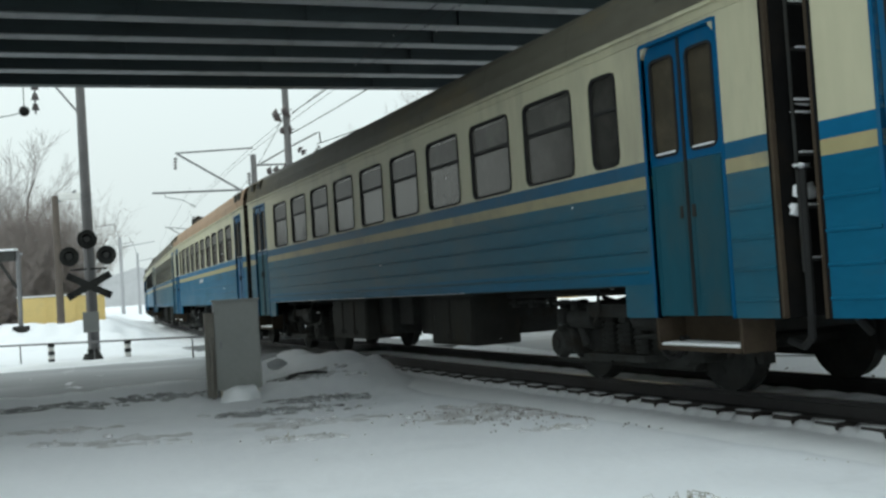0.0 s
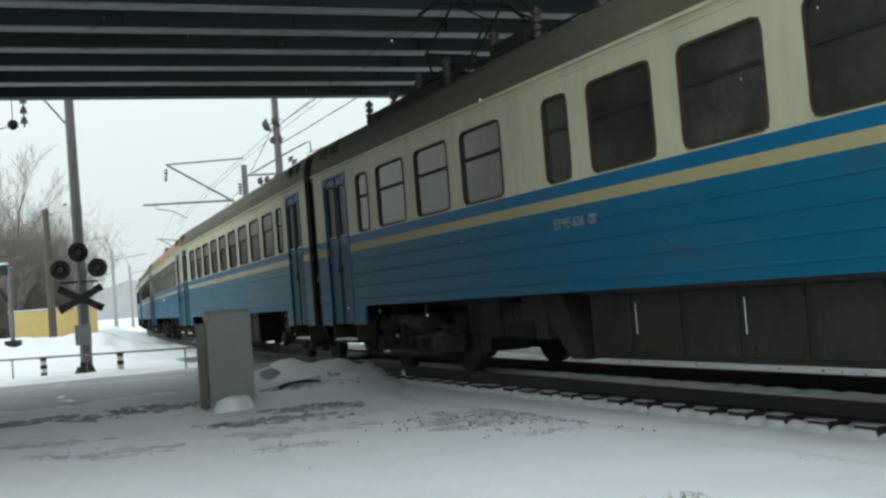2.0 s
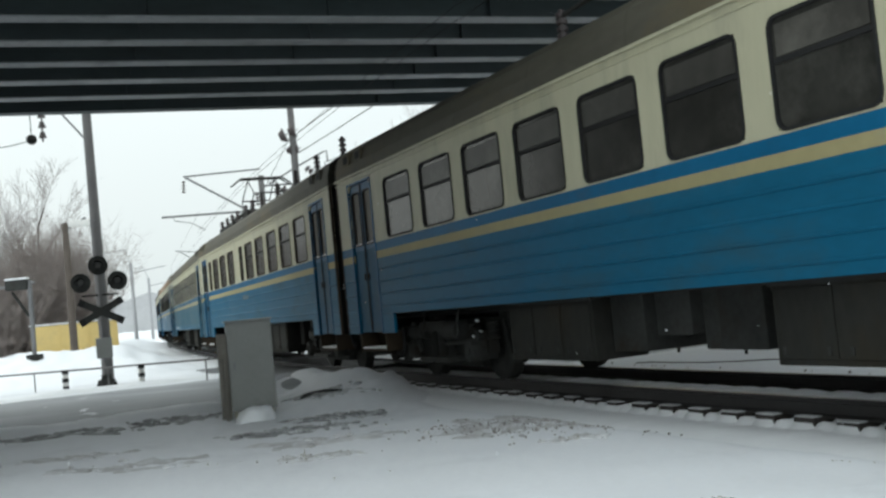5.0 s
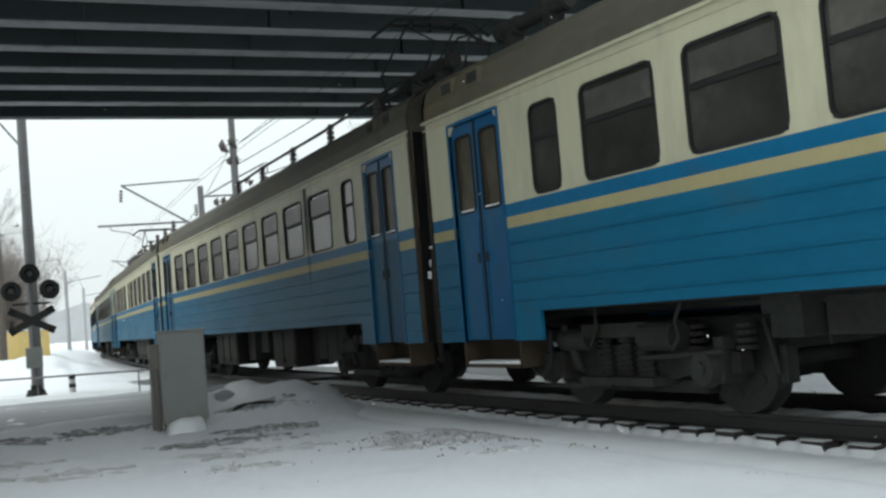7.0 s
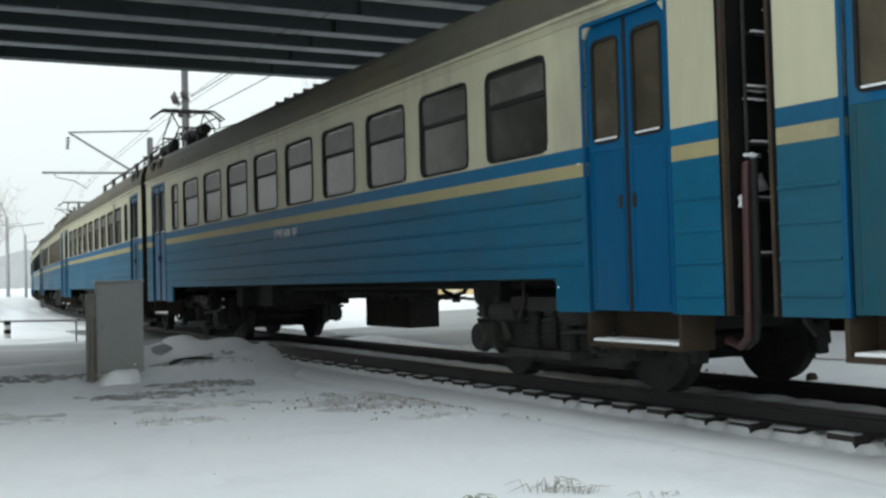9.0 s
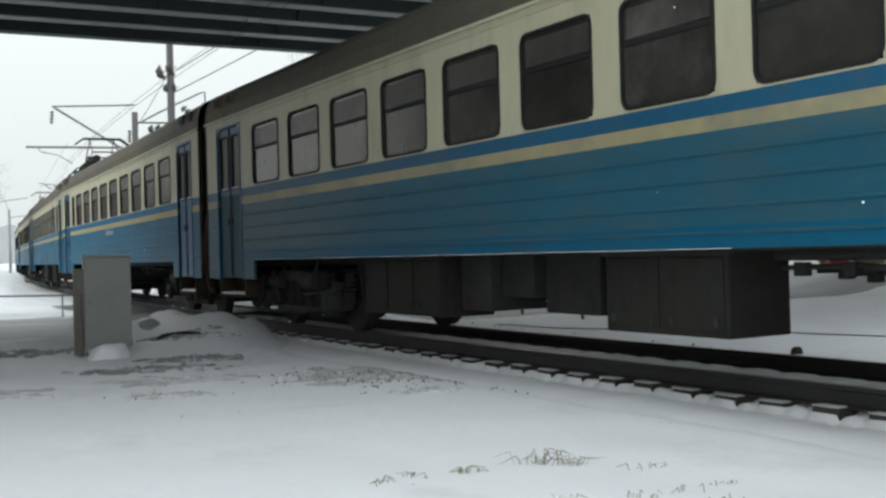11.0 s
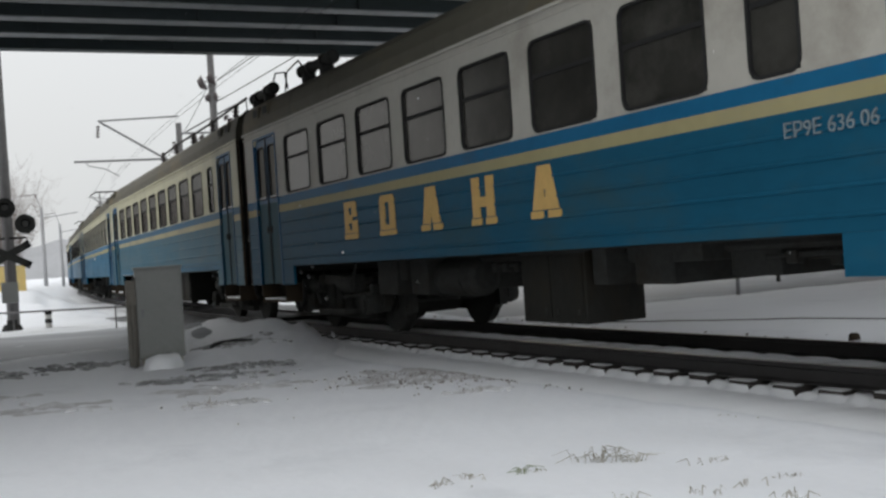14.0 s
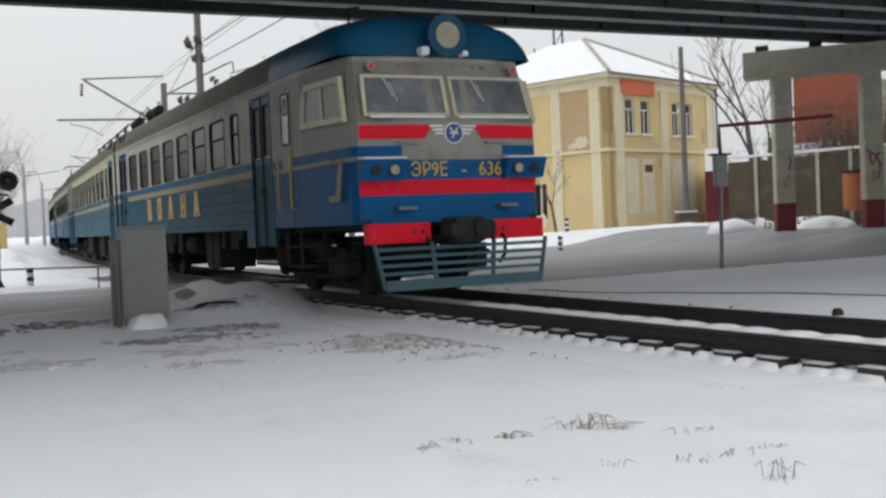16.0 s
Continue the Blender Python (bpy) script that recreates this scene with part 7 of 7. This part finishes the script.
def house():
    h = thing("house", "two-storey ochre plastered house with a snowy hipped roof", "house", at=pose(12.2, 47.5, 0.15, 0, 0, 40.25))
    X, Y, E = 9.5, 11.0, 7.45
    wins = [(1.35, 2.15), (2.65, 3.45), (5.4, 6.1), (6.6, 7.3)]
    WZ0, WZ1 = 4.75, 6.45

    def wall_with_holes(length, holes, at, mat):
        xs = sorted({0, length} | {v for a in holes for v in a[:2]})
        zs = sorted({-0.6, E} | {v for a in holes for v in a[2:]})
        bm = bmesh.new()
        for x0, x1 in zip(xs, xs[1:]):
            for z0, z1 in zip(zs, zs[1:]):
                if not any(a[0] <= x0 and x1 <= a[1] and a[2] <= z0 and z1 <= a[3] for a in holes):
                    box(bm, x0, x1, 0, 0.35, z0, z1)
        bmesh.ops.remove_doubles(bm, verts=bm.verts, dist=0.0005)
        return part("wall", bm, mat, h, at=at)
    front = wall_with_holes(X, [(a, b, WZ0, WZ1) for a, b in wins], pose(0, 0, 0), "plaster")
    side = wall_with_holes(Y, [(6.4, 7.2, 0.6, 2.6)], Matrix.Translation((0, Y, 0)) @ pose(0, 0, 0, 0, 0, -90), "plaster")
    part("wall", one_box(0.36, X - 0.36, Y - 0.35, Y, -0.6, E), "plaster", h)
    part("wall", one_box(X - 0.35, X, 0.36, Y, -0.6, E), "plaster", h)
    for a, b in wins:
        w = part("window", one_box(a, b, 0.14, 0.16, WZ0, WZ1), "window", h)
        bm = bmesh.new()
        for x in (a, b - 0.07):
            box(bm, x, x + 0.07, 0.08, 0.14, WZ0, WZ1)
        for z in (WZ0, WZ1 - 0.07, WZ0 + 1.15):
            box(bm, a + 0.07, b - 0.07, 0.08, 0.14, z, z + 0.07)
        box(bm, (a + b) / 2 - 0.03, (a + b) / 2 + 0.03, 0.08, 0.14, WZ0 + 0.07, WZ0 + 1.15)
        part("frame", bm, "white", w)
        part("sill", one_box(a - 0.08, b + 0.08, -0.10, 0.14, WZ0 - 0.08, WZ0), "trim", w)
        part("sill_snow", one_box(a - 0.06, b + 0.06, -0.09, 0.07, WZ0 + 0.001, WZ0 + 0.05, bevel=0.015), "clean_snow", w)
    w = part("window", one_box(0.14, 0.16, Y - 7.2, Y - 6.4, 0.6, 2.6), "window", h)
    part("frame", one_box(0.05, 0.13, Y - 6.84, Y - 6.78, 0.6, 2.6), "white", w)
    # blind lower bays, trims, pilasters
    for a, b in ((1.25, 2.25), (2.6, 3.6), (5.25, 6.15), (6.5, 7.4)):
        part("blind_panel", one_box(a, b, -0.035, 0.0, 0.95, 3.6), "panel_plaster", h, "pale plastered-up opening")
    part("vent", one_box(2.8, 3.45, -0.05, -0.03, 2.95, 3.3), "dark_wall", h)
    for x in (0.45, 4.3, 8.6):
        part("pilaster", one_box(x, x + 0.62, -0.09, 0.0, -0.4, E - 0.5), "trim", h)
    for y in (0.45, 2.75, 5.2, 8.6):
        part("pilaster", one_box(-0.09, 0.0, y, y + 0.55, -0.4, E - 0.5), "trim", h)
    part("bare_patch", one_box(-0.015, 0.0, 1.15, 2.65, 4.05, E - 0.6), "plaster_bare", h, "patch of bare brown render")
    flake = random.Random(6)
    for fy, fz, fw, fh in ((1.1, 4.08, 0.9, 0.75), (1.7, 4.08, 0.8, 0.4), (3.6, 0.4, 1.2, 0.8), (6.2, 2.9, 0.7, 0.6), (9.0, 5.6, 0.8, 0.7)):
        outline = []
        for m in range(14):
            a = 2 * math.pi * m / 14
            k = flake.uniform(0.55, 1.0)
            outline.append((fy + fw / 2 + fw / 2 * k * math.cos(a), fz + fh / 2 + fh / 2 * k * math.sin(a)))
        bm = bmesh.new()
        prism(bm, outline, "x", -0.026, -0.013)
        part("flaked_patch", bm, "panel_plaster", h, "pale ragged patch of flaked plaster")
    for fx, fz, fw, fh in ((0.15, 0.2, 0.9, 0.7), (4.0, 3.0, 0.5, 0.8), (7.6, 0.3, 1.0, 0.6), (8.0, 4.4, 0.6, 0.9)):
        outline = []
        for m in range(14):
            a = 2 * math.pi * m / 14
            k = flake.uniform(0.5, 1.0)
            outline.append((fx + fw / 2 + fw / 2 * k * math.cos(a), fz + fh / 2 + fh / 2 * k * math.sin(a)))
        bm = bmesh.new()
        prism(bm, outline, "y", -0.012, -0.002)
        part("flaked_patch", bm, "plaster_bare", h, "bare patch of flaked plaster")
    part("string_course", one_box(-0.13, X + 0.13, -0.13, -0.001, 3.92, 4.06), "trim", h)
    part("string_course", one_box(-0.13, -0.001, -0.001, Y, 3.92, 4.06), "trim", h)
    part("frieze", one_box(-0.06, X + 0.06, -0.06, -0.001, E - 0.55, E - 0.12), "trim", h)
    part("frieze", one_box(-0.06, -0.001, -0.001, Y, E - 0.55, E - 0.12), "trim", h)
    part("cornice", one_box(-0.32, X + 0.32, -0.32, Y + 0.32, E - 0.12, E + 0.06, bevel=0.03), "trim", h)
    part("gutter", one_box(-0.38, X + 0.38, -0.40, -0.33, E + 0.0, E + 0.10), "galvanised", h)
    part("sign", one_box(0.95, 3.75, -0.12, -0.061, 6.62, 7.28), "sign_orange", h, "plain orange sign board")
    part("downpipe", rod(bmesh.new(), (X + 0.02, -0.12, 0.1), (X + 0.02, -0.12, E - 0.1), 0.06), "galvanised", h)
    bm = bmesh.new()
    o, rz = 0.45, E + 2.75
    c = [bm.verts.new(v) for v in ((-o, -o, E + 0.07), (X + o, -o, E + 0.07), (X + o, Y + o, E + 0.07), (-o, Y + o, E + 0.07))]
    r1, r2 = bm.verts.new((X / 2, X / 2, rz)), bm.verts.new((X / 2, Y - X / 2 + 0.8, rz))
    for f in ((c[0], c[1], r1), (c[1], c[2], r2, r1), (c[2], c[3], r2), (c[3], c[0], r1, r2), c[::-1]):
        bm.faces.new(f)
    roof = part("roof", bm, "clean_snow", h, "snow-covered hipped roof")
    bm = bmesh.new()
    for a, b in (((-o, -o, E + 0.1), (X / 2, X / 2, rz + 0.03)), ((X + o, -o, E + 0.1), (X / 2, X / 2, rz + 0.03))):
        rod(bm, a, b, 0.09, seg=6)
    part("hip_ridge", bm, "concrete", roof, "bare grey hip ridge")
    part("snow_streak", one_box(X / 2 + 0.3, X / 2 + 1.9, 2.6, 2.75, rz - 1.25, rz - 1.15), "concrete", roof)


M["panel_plaster"] = material("pale_plaster", (0.72, 0.65, 0.48), 0.9, vary=0.08, scale=1.0, fine=14, bump=0.15, dirt=(0.58, 0.44, 0.24), dirt_amount=0.35)
M["sign_orange"] = material("orange_board", (0.68, 0.15, 0.06), 0.6, vary=0.08, scale=2, fine=12, bump=0.03)
house()


def yard_things():
    # pole in front of the house, on a low brick box
    x, y = az(18.32, 48)
    p = mast(x, y, 7.9, 0.13, 0.10, name="utility_pole", label="grey utility pole in front of the house", cat="pole", group="")
    part("pole_box", one_box(-0.45, 0.45, -0.3, 0.3, -0.3, 0.55, bevel=0.02), "dark_wall", p, "low dark box at the foot")
    part("box_snow", one_box(-0.45, 0.45, -0.3, 0.3, 0.55, 0.62, bevel=0.03), "clean_snow", p)
    # thin post with a box and a red gas pipe
    s = thing("service_post", "slim grey post with a meter box and red pipe", "post", at=gz_pose(8.36, 22.95))
    part("post", rod(bmesh.new(), (0, 0, -0.2), (0.05, 0, 2.55), 0.045, seg=10), "galvanised", s)
    part("meter_box", one_box(-0.10, 0.17, -0.12, 0.12, 1.85, 2.55, bevel=0.015), "cabinet", s)
    part("box_cap", one_box(-0.18, 0.25, -0.16, 0.16, 2.55, 2.59), "rust", s)
    bm = bmesh.new()
    pipe(bm, [(0.07, 0.05, 2.55), (0.07, 0.05, 3.22), (1.25, -0.3, 3.25), (2.4, -0.65, 3.3)], 0.045, 8)
    part("red_pipe", bm, "column_red", s, "dark red pipe")
    # dark yard wall, gate, shed, brick building
    a, b = Vector(az(20.6, 47)), Vector(az(30, 43))
    d = b - a
    ang = math.degrees(math.atan2(d.y, d.x))
    w = thing("yard_wall", "dark weathered concrete yard wall with snow along its top", "wall", at=pose(a.x, a.y, 0.05, 0, 0, ang))
    n = 6
    L = d.length / n
    for i in range(n):
        part("wall_panel", one_box(i * L, (i + 1) * L - 0.1, -0.1, 0.1, -0.6, 3.1), "dark_wall", w)
        part("wall_post", one_box((i + 1) * L - 0.1, (i + 1) * L + 0.05, -0.16, 0.16, -0.6, 3.25), "concrete", w)
    part("wall_snow", one_box(0, d.length, -0.14, 0.14, 3.25, 3.36, bevel=0.03), "clean_snow", w)
    g = thing("yard_gate", "red painted sheet metal yard gate", "gate", at=pose(*az(20.5, 49), 0.2, 0, 0, -10))
    for i in range(4):
        part("gate_board", one_box(-1.0 + 0.5 * i, -0.52 + 0.5 * i, -0.05, 0.05, -0.5, 2.7), "column_red", g)
    sh = thing("shed", "low shed with a thick snowy roof behind the wall", "shed", at=pose(*az(22.9, 54), -0.5, 0, 0, -20))
    part("wall", one_box(-3, 3, -2, 2, -0.5, 2.7), "dark_wall", sh)
    bm = bmesh.new()
    prism(bm, [(-2.4, 2.7), (2.4, 2.7), (2.4, 3.0), (0, 4.7), (-2.4, 3.0)], "x", -3.3, 3.3)
    part("roof", bm, "clean_snow", sh, "snowy gabled roof")
    bb = thing("brick_building", "red brick building behind the yard wall", "building", at=pose(*az(26.0, 68), 0.6, 0, 0, -25))
    part("wall", one_box(-2.4, 1.8, -3, 3, -0.5, 9.6), "brick", bb)
    part("wall", one_box(1.8, 8, -2.5, 3, -0.5, 7.6), "concrete", bb, "grey rendered wing")
    part("roof", one_box(-2.7, 2.0, -3.3, 3.3, 9.6, 9.9, bevel=0.05), "clean_snow", bb)
    part("roof", one_box(2.0, 8.2, -2.8, 3.3, 7.6, 7.9, bevel=0.05), "clean_snow", bb)
    for x in (3.0, 5.2):
        wn = part("window", one_box(x, x + 1.3, -2.52, -2.48, 5.4, 6.8), "cab_glass", bb)
        part("frame", ring(bmesh.new(), 1.4, 1.5, 0.02, 0.08, -2.56, -2.5, x + 0.65, 6.1), "white", wn)
    for z in (3.0, 6.2):
        part("string_course", one_box(-2.5, 1.8, -3.06, -3.0, z, z + 0.2), "brick", bb)
    # orange tank and painted marks
    x, y = az(26.9, 41.5)
    t = thing("steel_tank", "orange painted upright steel tank by the wall", "tank", at=pose(x, y, 0.6))
    part("barrel", rod(bmesh.new(), (0, 0, 0.3), (0, 0, 1.7), 0.55, seg=20), "orange", t)
    part("lid", rod(bmesh.new(), (0, 0, 1.7), (0, 0, 1.78), 0.6, seg=20), "rust", t)
    for k in (0.4, -0.4):
        part("leg", rod(bmesh.new(), (k, 0, -0.3), (k, 0, 0.3), 0.05), "rust", t)
    for i, (a2, dd) in enumerate(((20.6, 38), (21.8, 41), (25.3, 38.5), (24.4, 43))):
        snow_lump(*az(a2, dd), 2.2, 1.6, 0.45, 11 + i, "snow_mound", "clean_snow", "heap of cleared snow in the yard", "snow heap")
    # far aerial lattice over the roof
    x, y = az(11.9, 140)
    m = thing("aerial_mast", "slender grey lattice aerial mast far behind the house", "mast", at=pose(x, y, 2))
    for dx in (-0.9, 0.9):
        part("leg", rod(bmesh.new(), (dx, 0, 0), (dx * 0.6, 0, 24.5), 0.16, seg=6), "pole", m)
    for i in range(8):
        part("brace", rod(bmesh.new(), (-0.85, 0, 3 * i), (0.8, 0, 3 * i + 3), 0.07, seg=5), "pole", m)
    x, y = az(10.6, 120)
    mast(x, y, 20, 0.16, 0.10, name="far_pole", label="thin pole far behind the house", cat="pole", group="")


yard_things()


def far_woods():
    """Wooded rise along the horizon, in ragged ridges; haze is painted in as pale grey."""
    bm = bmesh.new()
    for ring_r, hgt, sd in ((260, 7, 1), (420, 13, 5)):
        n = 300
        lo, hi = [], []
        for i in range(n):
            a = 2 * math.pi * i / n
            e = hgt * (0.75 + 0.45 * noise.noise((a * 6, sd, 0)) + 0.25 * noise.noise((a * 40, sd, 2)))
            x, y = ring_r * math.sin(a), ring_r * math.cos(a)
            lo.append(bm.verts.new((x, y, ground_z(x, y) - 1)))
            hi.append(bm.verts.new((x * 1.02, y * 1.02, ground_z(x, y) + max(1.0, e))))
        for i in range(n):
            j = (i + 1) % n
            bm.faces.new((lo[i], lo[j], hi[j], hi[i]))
    tagged(part("far_woods", bm, "far_woods"), "line of distant bare woods painted pale for haze", "woods", kind="stuff")


far_woods()


def snow_berm():
    """Low ploughed ridge along the far side of the crossing road."""
    for v0, u0, u1, seed in ((3.4, -22, -1.5, 1), (-7.6, -26, -6, 4), (9.3, 9, 24, 7)):
        bm = bmesh.new()
        rows = []
        for i in range(70):
            u = u0 + (u1 - u0) * i / 69
            row = []
            for j, (dv, dz) in enumerate(((-0.6, -0.05), (-0.3, 0.10), (0.0, 0.17), (0.3, 0.11), (0.7, -0.05))):
                p = BRIDGE_EDGE + BRIDGE_DIR * u + BRIDGE_OUT * (v0 + dv)
                k = 0.6 + 0.8 * noise.noise((u * 0.7, j * 0.4, seed))
                row.append(bm.verts.new((p.x, p.y, ground_z(p.x, p.y) + (dz * max(0.1, k) if dz > 0 else dz))))
            rows.append(row)
        for p, q in zip(rows, rows[1:]):
            for j in range(4):
                bm.faces.new((p[j], p[j + 1], q[j + 1], q[j]))
        tagged(part("snow_berm", bm, "clean_snow", smooth=True), "low ploughed snow ridge along the crossing road", "snow ridge")


snow_berm()


# ---------------------------------------------------------------- movement
TRAIN_START, TRAIN_SPEED, TRAIN_GAIN, CAR_PITCH = 20.37, 6.476, 0.02956, 20.1
SURGE = ((0, 0), (2, -0.03), (3, -0.14), (6.5, -0.06), (9, 0.02), (10, 0.18), (12.5, -0.11), (13.5, 0.04), (14.5, 0.04), (15.5, 0.08), (16, 0.03))


def train_at(t):
    # a steady pull with a slight surge now and then
    for (t0, a), (t1, b) in zip(SURGE, SURGE[1:]):
        if t0 <= t <= t1:
            surge = a + (b - a) * smooth_step(t0, t1, t)
    return TRAIN_START + TRAIN_SPEED * t + TRAIN_GAIN * t * t / 2 + surge


def car_pose(s):
    a, b = track_at(s + 6.65)[0], track_at(s - 6.65)[0]
    m, d = (a + b) / 2, a - b
    return pose(m.x, m.y, 0, 0, 0, math.degrees(math.atan2(d.y, d.x)))


def falling_snow():
    """Loose flakes in slow fall, in two drifts."""
    drifts = []
    for seed, n in ((1, 420), (2, 420)):
        rng = random.Random(seed)
        vs, fs = [], []
        for i in range(n):
            c = Vector((rng.uniform(-9, 15), rng.uniform(4.0, 20), rng.uniform(-1, 28)))
            r = rng.uniform(0.004, 0.009)
            n0 = len(vs)
            vs += [c + Vector(v) * r for v in ((1, 0, 0), (-1, 0, 0), (0, 1, 0), (0, -1, 0), (0, 0, 1), (0, 0, -1))]
            fs += [(n0 + a, n0 + b, n0 + e) for a in (0, 1) for b in (2, 3) for e in (4, 5)]
        me = bpy.data.meshes.new("snowflakes")
        me.from_pydata([tuple(v) for v in vs], [], fs)
        me.materials.append(M["clean_snow"])
        drifts.append(tagged(part("snowflakes", me, ()), "loose white snowflakes falling through the air", "snowflakes", kind="stuff"))
    return drifts


flakes = falling_snow()


def motions():
    for ob, fall, drift in zip(flakes, (1.15, 0.9), (-0.25, 0.1)):
        walk(ob, [(t, pose(drift * t, 0, -fall * t)) for t in (0, 4, 8, 12, 16)])
    for index, car in cars.items():
        walk(car, [(t / 2, car_pose(train_at(t / 2) - CAR_PITCH * index)) for t in range(33)])
        if index < 0:
            continue
        for fr in car.children:
            if not fr.name.startswith("bogie"):
                continue
            for ws in fr.children:
                rows = []
                x = ws.matrix_basis.translation.x
                for i in range(161):
                    turn = math.degrees((train_at(i / 10) - TRAIN_START) / WHEEL_R)
                    rows.append((i / 10, Matrix.Translation((x, 0, WHEEL_R)) @ Matrix.Rotation(radians(turn), 4, "Y")))
                walk(ws, rows)


motions()
